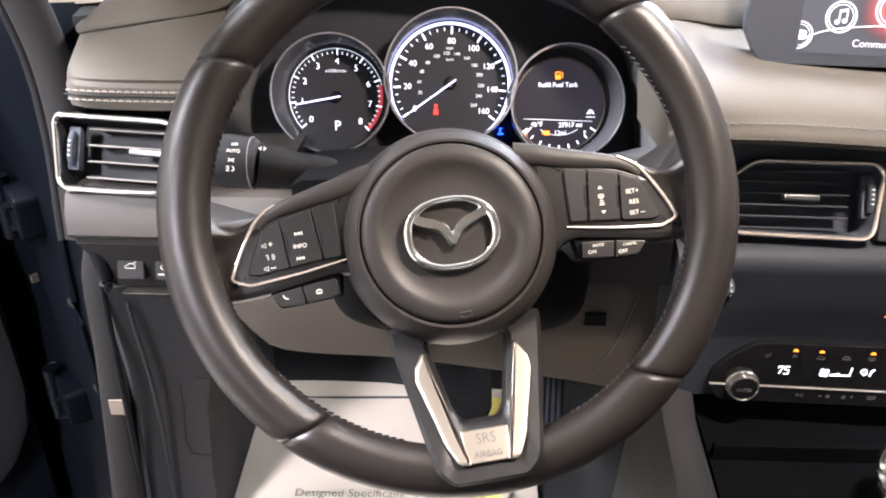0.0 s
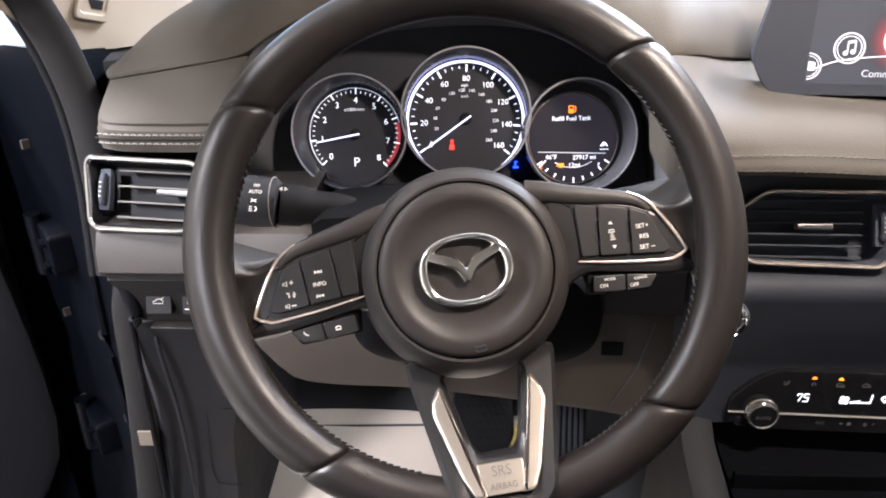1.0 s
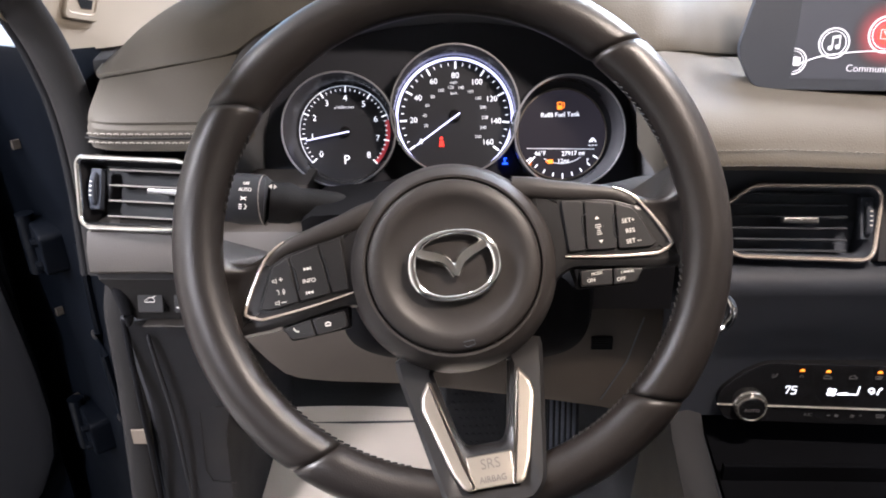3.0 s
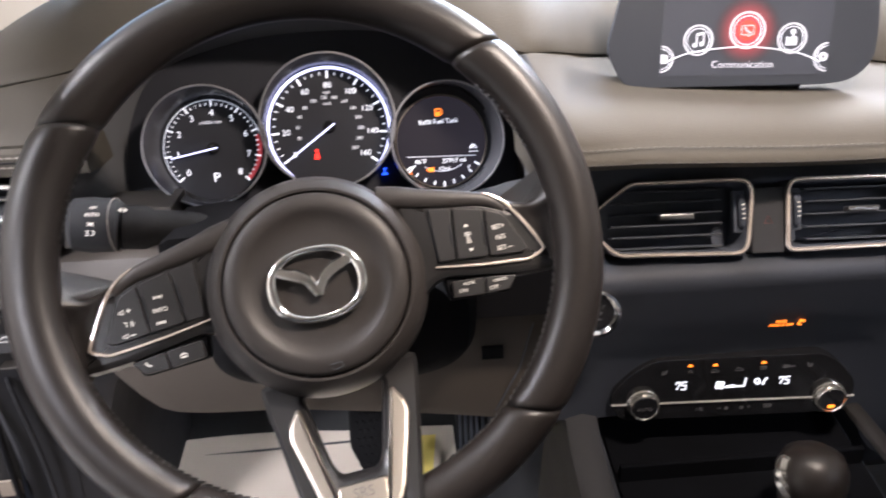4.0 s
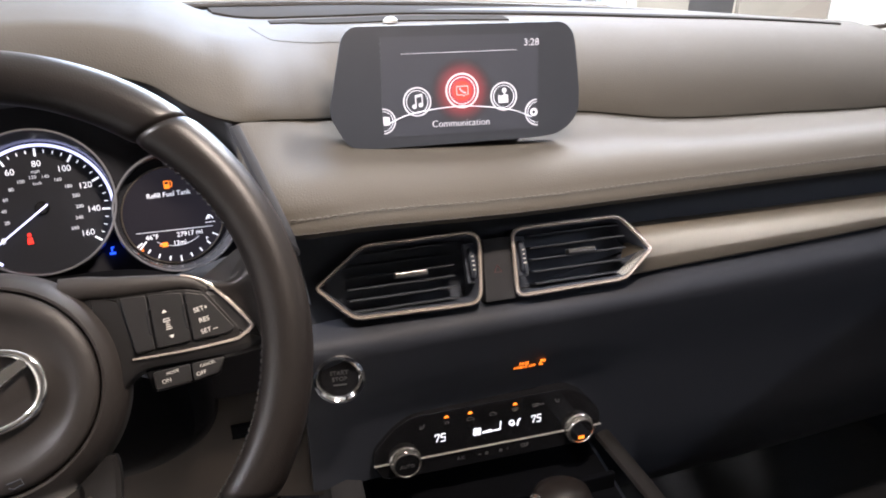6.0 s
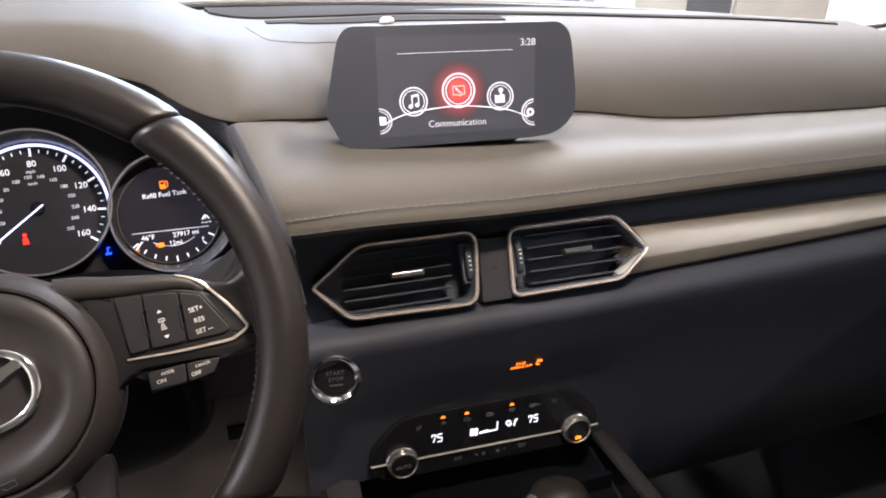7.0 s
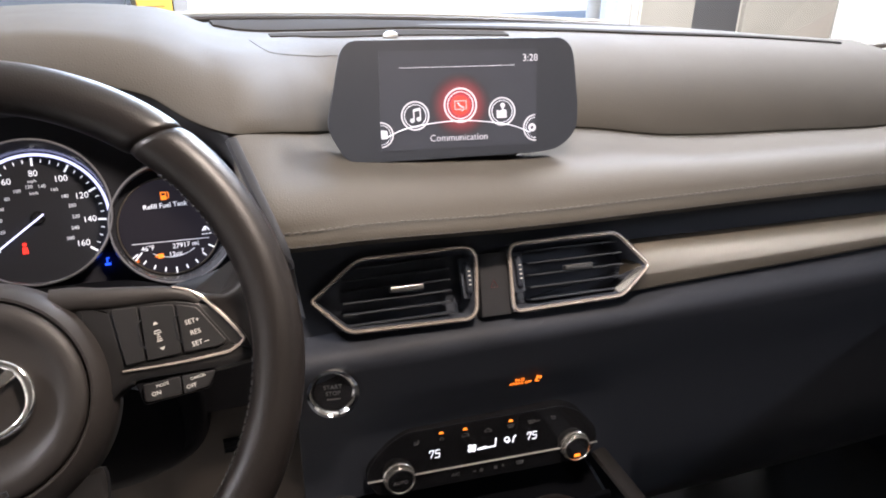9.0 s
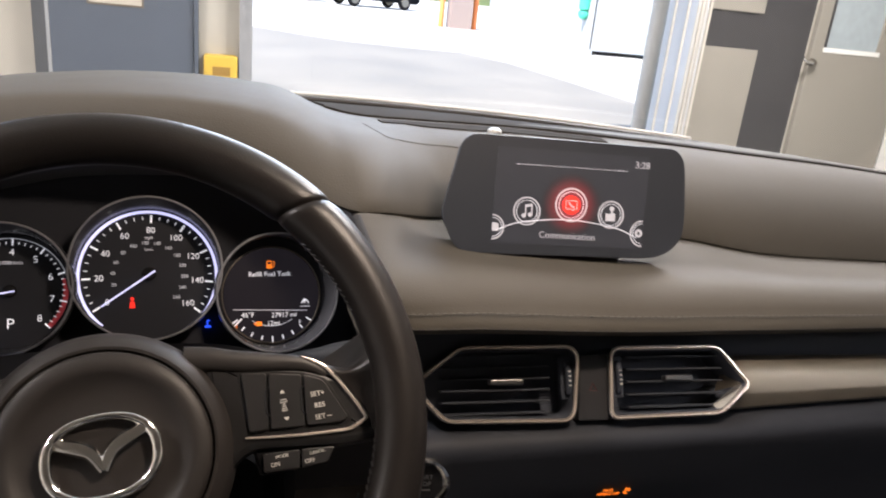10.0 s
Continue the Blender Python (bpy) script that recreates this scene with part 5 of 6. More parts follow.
def seventy_five(x, y, h):
    """The digits 75 in thin slanted strokes."""
    bm, w, s, g = bmesh.new(), h * 0.50, h * 0.10, h * 0.078
    lines = [((0, h), (w, h)), ((w, h), (w * 0.45, 0)), ((0, h), (0, h * 0.72))]
    o = w * 1.45
    lines += [((o, h), (o + w, h)), ((o, h), (o, h * 0.55)), ((o, h * 0.55), (o + w, h * 0.55)), ((o + w, h * 0.55), (o + w, 0)), ((o, 0), (o + w, 0))]
    for a, b in lines:
        bar(x + a[0] + s * a[1] / h - o * 0.85, y + a[1] - h / 2, x + b[0] + s * b[1] / h - o * 0.85, y + b[1] - h / 2, g, 0.002, 0.0026, bm)
    return bm


part("temperature_digits", seventy_five(-0.0532, -0.0020, 0.0082), GLOWW, cp, "white lit digits")
part("temperature_digits", seventy_five(0.0455, -0.0006, 0.0078), GLOWW, cp, "white lit digits")
bm = bmesh.new()
for k in range(4):
    x, y = pol(-0.0155, -0.0030, 0.0028, 90 * k + 40)
    lathe([(0, 0.0026), (0.0022, 0.0026), (0.0022, 0.002)], 12, bm, cx=x, cy=y)
bar(-0.010, -0.0055, 0.0080, -0.0050, 0.0011, 0.002, 0.0026, bm)
bar(0.0080, -0.0055, 0.0088, 0.0040, 0.0011, 0.002, 0.0026, bm)
plate([(-0.010, -0.0055), (-0.001, -0.0052), (-0.001, -0.0030), (-0.010, -0.0045)], 0.002, 0.0026, 0, bm)
ring2(0.0200, 0.0000, 0.0018, 0.0030, 0.002, 0.0026, 14, bm)
bar(0.0200, -0.0040, 0.0235, -0.0015, 0.0012, 0.002, 0.0026, bm)
bar(0.0260, -0.0045, 0.0268, 0.0005, 0.0014, 0.002, 0.0026, bm)
bar(0.0268, 0.0005, 0.0292, 0.0030, 0.0014, 0.002, 0.0026, bm)
part("fan_symbols", bm, GLOWW, cp, "white lit fan symbols")
for lx, ly in ((-0.0459, 0.0203), (-0.0223, 0.0200), (0.0236, 0.0205)):
    part("indicator_light", plate([(lx - 0.0024, ly - 0.0010), (lx + 0.0024, ly - 0.0010), (lx + 0.0012, ly + 0.0012), (lx - 0.0012, ly + 0.0012)], 0.001, 0.0026), AMBER, cp, "amber indicator light")
bm = bmesh.new()
S = 0.001
# heated seats
for lx, ly, d in ((-0.0700, 0.0135, 1), (0.0680, 0.0155, -1)):
    bar(lx + d * 2.2 * S, ly + 2.6 * S, lx + d * 1.0 * S, ly - 1.2 * S, 0.0010, 0.002, 0.0024, bm)
    bar(lx + d * 1.0 * S, ly - 1.2 * S, lx - d * 2.4 * S, ly - 1.6 * S, 0.0010, 0.002, 0.0024, bm)
    for k in range(2):
        bar(lx - d * (0.6 + 1.4 * k) * S, ly - 0.4 * S, lx - d * (0.6 + 1.4 * k) * S, ly + 1.8 * S, 0.0005, 0.002, 0.0024, bm)
# air recirculation and outside air: small cars with an arrow
for lx, ly in ((-0.0220, 0.0133), (0.0010, 0.0140)):
    tube([(lx - 3.6 * S, ly - 1.4 * S, 0.0022), (lx + 3.6 * S, ly - 1.4 * S, 0.0022), (lx + 3.4 * S, ly + 0.2 * S, 0.0022), (lx + 1.6 * S, ly + 0.5 * S, 0.0022), (lx + 0.6 * S, ly + 1.9 * S, 0.0022), (lx - 1.8 * S, ly + 1.9 * S, 0.0022), (lx - 3.4 * S, ly + 0.4 * S, 0.0022)], 0.0003, True, 4, bm)
ring2(-0.0455, 0.0133, 0.0012, 0.0019, 0.002, 0.0024, 12, bm, radians(-50), radians(230))
# front and rear defroster
for lx, ly in ((0.0236, 0.0143), (0.0450, 0.0150)):
    tube([(lx - 3.4 * S, ly + 1.6 * S, 0.0022), (lx + 3.4 * S, ly + 1.6 * S, 0.0022), (lx + 2.6 * S, ly - 1.2 * S, 0.0022), (lx - 2.6 * S, ly - 1.2 * S, 0.0022)], 0.0003, True, 4, bm)
    for k in (-1.3, 0.0, 1.3):
        bar(lx + k * S, ly - 1.8 * S, lx + (k + 0.3) * S, ly + 0.8 * S, 0.0004, 0.002, 0.0024, bm)
letters("REAR", 0.0026, 0.0512, 0.0148, 0.002, bm=bm)
letters("A/C", 0.0050, -0.0320, -0.0300, 0.002, bm=bm)
bar(-0.0145, -0.0300, -0.0115, -0.0300, 0.0008, 0.002, 0.0024, bm)
letters("+", 0.0062, 0.0162, -0.0295, 0.002, bm=bm)
for fx in (-0.0058, 0.0088):
    for k in range(4):
        x, y = pol(fx, -0.0300, 0.0012, 90 * k + 30)
        lathe([(0, 0.0024), (0.0009, 0.0024), (0.0009, 0.002)], 8, bm, cx=x, cy=y)
for a, b in (((-4, 2), (4, 2)), ((-3, -1), (3, -1)), ((-4, 2), (-2.5, -1.8)), ((4, 2), (2.5, -1.8)), ((-2, -2), (-1.4, 1)), ((0, -2), (0.6, 1)), ((2, -2), (2.6, 1))):
    bar(0.0341 + a[0] * 0.001, -0.0295 + a[1] * 0.001, 0.0341 + b[0] * 0.001, -0.0295 + b[1] * 0.001, 0.0006, 0.002, 0.0024, bm)
part("symbol_print", bm, DULL, cp, "dull printed symbols")

pa_ = thing("airbag_indicator", CLIMATE @ pose(-0.0035, 0.065, 0.0068, 15) @ pose(0, -0.059, -0.0110), "amber lit passenger airbag indicator in the dark fascia", "indicator")
bm = letters("PASS", 0.0046, 0.0335, 0.0610, 0.0111)
letters("AIRBAG OFF", 0.0040, 0.0345, 0.0567, 0.0111, bm=bm)
lathe([(0, 0.0116), (0.0012, 0.0116), (0.0012, 0.0110)], 12, bm, cx=0.0510, cy=0.0622)
bar(0.0510, 0.0605, 0.0495, 0.0570, 0.0016, 0.0110, 0.0115, bm)
bar(0.0495, 0.0570, 0.0530, 0.0565, 0.0012, 0.0110, 0.0115, bm)
ring2(0.0537, 0.0612, 0.0009, 0.0017, 0.0110, 0.0115, 12, bm)
part("warning_text", bm, AMBER, pa_, "amber lit words")

st = thing("start_button", START @ pose(0.001, 0.0035, 0) @ Matrix.Diagonal((0.95, 0.95, 1, 1)), "round black engine start button in a polished ring", "button")
part("ring", lathe([(0.0165, 0.000), (0.0180, 0.0030), (0.0205, 0.0055), (0.0228, 0.0050), (0.0238, 0.0020), (0.0240, -0.010)], 56), CHROME, st, "polished ring", smooth=True)
part("cap", lathe([(0.0168, 0.000), (0.0166, 0.0012), (0.0, 0.0004)], 48), GLOSS, st, "black cap", smooth=True)
bm = letters("START", 0.0056, 0, 0.0050, 0.0012)
letters("STOP", 0.0056, 0, -0.0010, 0.0012, bm=bm)
bar(-0.006, -0.0065, 0.006, -0.0065, 0.0012, 0.0010, 0.0014, bm)
part("cap_words", bm, DULL, st, "dull grey words")

# switches left of the column
for sx in (-0.2975, -0.2620):
    s_ = thing("push_switch", CAR @ pose(sx, 0.558, 0.880, 74, 0, 0), "black square push switch in the lower dash", "switch", "lower dash switches")
    part("cap", plate(rounded([(-0.0125, -0.0125), (0.0125, -0.0125), (0.0125, 0.0125), (-0.0125, 0.0125)], 0.002), -0.012, 0.001, 0.001), BUTTON, s_, smooth=True)
    bm = bmesh.new()
    if sx < -0.28:
        tube([(-0.0052, -0.0020, 0.0012), (0.0042, -0.0020, 0.0012), (0.0046, 0.0004, 0.0012), (0.0026, 0.0024, 0.0012), (-0.0012, 0.0024, 0.0012), (-0.0028, 0.0006, 0.0012), (-0.0052, 0.0000, 0.0012)], 0.0003, True, 5, bm)
        tube([(0.0028, 0.0026, 0.0012), (0.0056, 0.0040, 0.0012)], 0.0003, segs=5, bm=bm)
    else:
        letters("TCS", 0.0065, -0.002, 0.006, 0.001, bm=bm)
        letters("OFF", 0.0065, -0.002, -0.001, 0.001, bm=bm)
        bar(-0.010, -0.0075, -0.003, -0.0075, 0.0009, 0.001, 0.0013, bm)
    part("symbol", bm, PRINT, s_, "pale printed mark")
part("switch_ledge", box(-0.312, -0.19, 0.5600, 0.575, 0.8482, 0.8494, 0.0003), SIDELOW, dash, "pale lower edge of the switch recess")
part("panel_grille", box(0.1245, 0.1445, 0.5445, 0.556, 0.8335, 0.8465, 0.001), RUBBER, dash, "small dark grille")
bm = bmesh.new()
for k in range(5):
    box(0.125, 0.144, 0.5430, 0.546, 0.8347 + 0.0025 * k, 0.8356 + 0.0025 * k, 0, bm)
part("grille_slats", bm, RUBBER, dash)
part("panel_joint", tube([(0.172, 0.5465, 0.868), (0.160, 0.5462, 0.82), (0.138, 0.5458, 0.775)], 0.0009, segs=5), BLACK, dash)

# ---- console ----
con = thing("center_console", CAR, "dark centre console with a leatherette side and silver rails", "console")
rows = []
for y, zt, zl in ((0.10, 0.68, 0.38), (0.30, 0.685, 0.38), (0.45, 0.70, 0.38), (0.55, 0.725, 0.40), (0.62, 0.74, 0.42)):
    rows.append([(0.235, y, zt - 0.01), (0.245, y, zt), (0.49, y, zt), (0.50, y, zt - 0.01), (0.52, y, zl), (0.20, y, zl)])
part("body", loft(rows), PADLOW, con, "dark console body", smooth=True)
side = []
for y, zt in ((0.10, 0.69), (0.30, 0.70), (0.45, 0.72), (0.52, 0.745), (0.56, 0.775), (0.60, 0.80)):
    side.append([(0.205, y, zt), (0.222, y, zt + 0.005), (0.236, y, zt), (0.236, y, 0.40), (0.170, y, 0.40), (0.190, y, 0.55)])
part("side_panel", loft(side), DARKGREY, con, "dark vinyl side panel", smooth=True)
# Near-black colour puts the cubby's shade into tray and lip.
TRAYSH = material("tray_shade", (0.0024, 0.0026, 0.0034), 0.9, spec=0.03, grain=0.2, grain_size=0.002)
part("cubby", box(0.245, 0.487, 0.60, 0.62, 0.69, 0.76), DUCT, con)
part("tray", loft([[(0.247, y, z + 0.006), (0.488, y, z + 0.006), (0.488, y, z - 0.01), (0.247, y, z - 0.01)] for y, z in ((0.12, 0.681), (0.30, 0.685), (0.45, 0.70), (0.55, 0.725), (0.60, 0.737))]), TRAYSH, con, "near-black tray sheet with the cubby's shade in its colour")
part("tray_wall", box(0.249, 0.486, 0.497, 0.503, 0.69, 0.7355, 0.0015), TRAYSH, con, "near-black raised lip across the tray, shade in its colour")
rail = catmull([(0.494, 0.540, 0.752), (0.500, 0.500, 0.742), (0.508, 0.45, 0.728), (0.515, 0.38, 0.715), (0.52, 0.25, 0.70)], 6)
part("rail", tube(rail, 0.0095, segs=10, flat=0.6), SEALG, con, "satin grey rail", smooth=True)
sh = thing("gear_shifter", CAR @ pose(0.396, 0.425, 0.666, -8, 0, 0), "black gear shifter with a silver side on a boot", "gear shifter")
bm = lathe([(0.0, 0.125), (0.014, 0.1235), (0.024, 0.117), (0.029, 0.105), (0.029, 0.092), (0.023, 0.070), (0.016, 0.055), (0.015, 0.0), (0.0, 0.0)], 32)
part("knob", bm, LEATHER, sh, "black leather knob", smooth=True)
bm = tube(catmull([(-0.024, 0.0, 0.119), (-0.0295, -0.004, 0.104), (-0.028, -0.008, 0.088), (-0.022, -0.008, 0.068)], 5), [0.003] + [0.006] * 14 + [0.003], segs=8)
part("silver_side", bm, KNOBM, sh, "satin silver side", smooth=True)
part("boot", lathe([(0.055, -0.012), (0.052, 0.0), (0.040, 0.018), (0.028, 0.04), (0.018, 0.06)], 32), LEATHER, sh, "black gaiter", smooth=True)

# ---- footwell ----
def floor_z(y):
    return 0.40 + 0.11 * (y - 0.4) + max(0.0, y - 0.93) * 0.8


fl = thing("cabin_floor", CAR, "dark carpeted car floor", "floor", kind="structure")
rows = []
for y in span(-1.2, 1.3, 24):
    rows.append([(-0.45, y, floor_z(y)), (1.18, y, floor_z(y)), (1.18, y, floor_z(y) - 0.05), (-0.45, y, floor_z(y) - 0.05)])
part("carpet", loft(rows), CARPET, fl, "dark carpet")
part("firewall", box(-0.45, 1.18, 1.12, 1.16, 0.38, 1.10), CARPET, fl, "dark firewall lining")
pm = thing("paper_floor_mat", CAR, "white paper floor mat with printed words on the carpet", "floor mat")
rows = []
for y in span(0.20, 0.926, 24):
    w = 0.006 * math.sin(7 * y)
    rows.append([(x, y - 0.012 * ((x + 0.08) / 0.2) ** 2 * max(0, (y - 0.6) / 0.3), floor_z(y) + 0.022 + 0.006 * math.sin(9 * x + 5 * y) + dz) for x, dz in [(xx, 0) for xx in span(-0.286, 0.124, 12)] + [(xx, -0.0012) for xx in reversed(span(-0.286, 0.124, 12))]])
part("sheet", loft(rows), PAPER, pm, "white paper sheet", smooth=True)
bm = letters("Designed Specifically", 0.0178, 0.0, 0.0, 0.0, "LEFT", depth=0.0001)
wd = part("printed_words", bm, INK, pm, "grey printed words")
wd.matrix_local = pose(-0.205, 0.698, floor_z(0.698) + 0.0298, 6.3, 0, 1)
part("fold", bar(-0.27, 0.879, 0.10, 0.894, 0.0012, floor_z(0.887) + 0.0235, floor_z(0.887) + 0.0270), DULL, pm)
yl = thing("yellow_card", CAR @ pose(0.060, 0.79, floor_z(0.79) + 0.031, 6.3, 0, -8), "white and yellow printed card on the floor mat", "card")
part("card", plate(rounded([(-0.045, -0.125), (0.035, -0.125), (0.03, 0.105), (-0.045, 0.10)], 0.004), 0, 0.0015), PAPER, yl)
part("print_block", plate([(-0.040, -0.115), (0.026, -0.115), (0.022, 0.095), (-0.040, 0.09)], 0.0015, 0.002), YELLOW, yl, "yellow printed block")
bp = thing("brake_pedal", CAR @ pose(0.017, 0.765, 0.586, 62, 0, 2), "black rubber brake pedal with a studded face", "pedal")
part("pad", plate(rounded([(-0.024, -0.050), (0.028, -0.050), (0.041, -0.022), (0.041, 0.050), (-0.041, 0.050), (-0.041, -0.014)], 0.006), -0.012, 0.0, 0.003), RUBBER, bp, "black rubber pad", smooth=True)
bm = bmesh.new()
for i in range(9):
    for j in range(8):
        x, y = -0.036 + 0.009 * i + (0.0045 if j % 2 else 0), -0.038 + 0.0108 * j
        if abs(x) < 0.036 and y > -0.046 + 0.9 * max(0.0, abs(x) - 0.020):
            lathe([(0.0034, -0.001), (0.0030, 0.0018), (0.0, 0.002)], 6, bm, cx=x, cy=y)
part("studs", bm, RUBBER, bp)
part("arm", tube([(0.0, 0.03, -0.01), (0.01, 0.09, -0.03), (0.02, 0.20, -0.02)], 0.010, segs=8), BLACK, bp)
ac = thing("accelerator_pedal", CAR @ pose(0.148, 0.85, 0.50, 58, 0, -4), "black ribbed accelerator pedal", "pedal")
part("pad", plate(rounded([(-0.024, -0.085), (0.024, -0.085), (0.024, 0.06), (-0.024, 0.06)], 0.006), -0.012, 0.0, 0.002), RUBBER, ac, smooth=True)
for i in range(5):
    part("rib", plate(rounded([(-0.020 + 0.0085 * i, -0.078), (-0.0155 + 0.0085 * i, -0.078), (-0.0155 + 0.0085 * i, 0.055), (-0.020 + 0.0085 * i, 0.055)], 0.001), 0.0, 0.003, 0.0008), PADLOW, ac)

# ---- body side, pillar, door ----
pl = thing("a_pillar", CAR, "beige windscreen pillar trim beside a dark rubber seal", "pillar trim", kind="structure")
base = [(-0.375, 0.86, 1.073), (-0.403, 0.79, 1.078), (-0.428, 0.72, 1.085), (-0.446, 0.74, 1.09), (-0.446, 1.02, 1.09), (-0.335, 1.03, 1.070)]
top_ = [(-0.46, 0.42, 1.42), (-0.485, 0.34, 1.42), (-0.51, 0.29, 1.42), (-0.535, 0.30, 1.42), (-0.535, 0.52, 1.42), (-0.40, 0.58, 1.42)]
part("trim", loft([[tuple(Vector(a).lerp(Vector(b), t)) for a, b in zip(base, top_)] for t in span(0, 1, 8)]), BEIGE, pl, "beige plastic trim", smooth=True)
nrm_ = Vector((0.9085, -0.352, -0.225)).normalized()
ax_ = Vector((0.295, 0.92, -0.247))
ax_ = (ax_ - nrm_ * nrm_.dot(ax_)).normalized()
rm_ = Matrix((ax_, nrm_.cross(ax_), nrm_)).transposed().to_4x4()
rc = part("label_recess", framed(rounded([(-0.026, -0.001), (0.022, -0.001), (0.022, 0.085), (-0.026, 0.085)], 0.008), rounded([(-0.020, 0.007), (0.014, 0.007), (0.014, 0.077), (-0.020, 0.077)], 0.005), -0.006, 0.0022, 0.0015), BEIGE, pl, "raised label surround", smooth=True)
rc.matrix_local = Matrix.Translation((-0.4045, 0.7515, 1.1142)) @ rm_
part("recess_floor", plate(rounded([(-0.021, 0.006), (0.015, 0.006), (0.015, 0.078), (-0.021, 0.078)], 0.004), -0.003, 0.0006), BEIGE, rc, "sunken beige label floor")
for y0, y1 in ((0.012, 0.0215), (0.025, 0.036), (0.040, 0.052)):
    part("slot", plate([(-0.004 - 0.008 * (y1 > 0.03), y0), (0.010, y0), (0.010, y1), (-0.012, y1)], 0.0006, 0.0012), DARKGREY, rc, "dark slot")
part("sail_panel", loft([[(x + 0.006, y - 0.006, 0.97) for x, y, z in base], [(x + 0.003, y - 0.003, z - 0.012) for x, y, z in base], [(x - 0.004, y + 0.004, z - 0.002) for x, y, z in base]]), SEALG, pl, "dark lower corner panel")
seal = catmull([(-0.388, 0.655, 0.86), (-0.391, 0.675, 0.96), (-0.396, 0.682, 1.03), (-0.405, 0.682, 1.08), (-0.416, 0.678, 1.12), (-0.428, 0.66, 1.16), (-0.45, 0.58, 1.24), (-0.49, 0.40, 1.40)], 6)
part("door_seal", tube(seal, 0.0205, segs=14, flat=0.6, up=(0, -1, 0.3)), SEALG, pl, "dark grey rubber door seal", smooth=True)
lip = [p + Vector((-0.025, 0.004, -0.004)) for p in seal]
part("seal_lip", tube(lip, 0.0065, segs=10), RUBBER, pl, "black seal lip", smooth=True)
sill = catmull([(-0.352, 0.61, 0.895), (-0.3565, 0.603, 0.83), (-0.3590, 0.600, 0.75), (-0.368, 0.600, 0.65), (-0.382, 0.600, 0.50), (-0.392, 0.60, 0.37)], 6)
part("side_trim", tube(sill, [min(0.0165, 0.006 + 0.0022 * i) for i in range(len(sill))], segs=14, flat=0.4, up=(0, -1, 0)), SEALG, pl, "dark grey edge trim", smooth=True)
part("pale_patch", box(-0.368, -0.347, 0.5915, 0.5945, 0.677, 0.696, 0.0005), material("patch_beige", (0.115, 0.092, 0.070), 0.7), pl, "small pale beige patch")

jb = thing("hinge_pillar", CAR, "dark navy painted door hinge pillar", "car body", kind="structure")
part("jamb", loft([[(-0.41, 0.71, z + 0.075 * k), (-0.445, 0.73, z + 0.075 * k), (-0.48, 0.745, z + 0.072 * k), (-0.54, 0.80, z + 0.066 * k), (-0.62, 0.84, z + 0.05 * k), (-0.78, 0.93, z + 0.01 * k), (-0.78, 1.05, z), (-0.40, 1.05, z + 0.03 * k)] for z, k in ((0.12, 0), (0.60, 0), (0.93, 0), (0.995, 0.85), (1.015, 1))]), PAINT, jb, "dark navy painted metal", smooth=True)
part("panel_ridge", tube(catmull([(-0.455, 0.734, 0.38), (-0.45, 0.732, 0.55), (-0.462, 0.736, 0.70), (-0.458, 0.735, 0.86)], 5), 0.006, segs=8), PAINT, jb, smooth=True)
for z in (0.56, 0.84):
    hg = part("hinge", plate(rounded([(-0.030, -0.032), (0.034, -0.026), (0.034, 0.026), (-0.030, 0.032)], 0.008), -0.02, 0.010, 0.004), PAINT, jb, "painted door hinge", smooth=True)
    hg.matrix_local = pose(-0.520, 0.765, z, 90, 0, -50)
    for dz in (-0.015, 0.015):
        part("bolt", lathe([(0, 0.007), (0.005, 0.007), (0.0065, 0.0), (0.0065, -0.01)], 6), PAINT, hg, "dark hinge bolt").matrix_local = pose(0.016, dz, 0.010)
    part("knuckle", tube([(-0.026, -0.040, 0.010), (-0.026, 0.040, 0.010)], 0.011, segs=12), PAINT, hg, smooth=True)
for z, x in ((0.73, -0.462), (0.60, -0.455), (0.47, -0.452)):
    part("plug", lathe([(0, 0.004), (0.006, 0.0035), (0.008, 0.0), (0.008, -0.01)], 16), SEALG, jb, "dark rubber plug", smooth=True).matrix_local = pose(x - 0.005, 0.738, z, 90, 0, -25)
# Pale chips added to the jamb paint in its small glints.
for x, y, z, turn in ((-0.5416, 0.792, 0.9645, -40), (-0.634, 0.838, 0.735, -32), (-0.545, 0.794, 0.731, -40), (-0.558, 0.801, 0.585, -35)):
    part("clip", plate(rounded([(-0.004, -0.006), (0.004, -0.006), (0.003, 0.006), (-0.003, 0.005)], 0.0015), -0.006, 0.003, 0.001), KNEE, jb, "small pale chip painting a glint on the jamb").matrix_local = pose(x, y, z, 90, 0, turn)

dr = thing("door_1", CAR @ pose(-0.62, 0.83, 0.0, 0, 0, 30), "open dark car door with a padded inner panel", "car door", kind="structure")
part("shell", loft([[(-1.05, y0, z), (-1.05, y1, z), (0.0, y1, z), (0.0, y0, z)] for z, y0, y1 in ((0.22, -0.02, 0.06), (0.60, -0.05, 0.08), (0.90, -0.045, 0.07), (1.045, -0.03, 0.04), (1.055, -0.02, 0.03))]), PAINT, dr, "dark navy door shell", smooth=True)
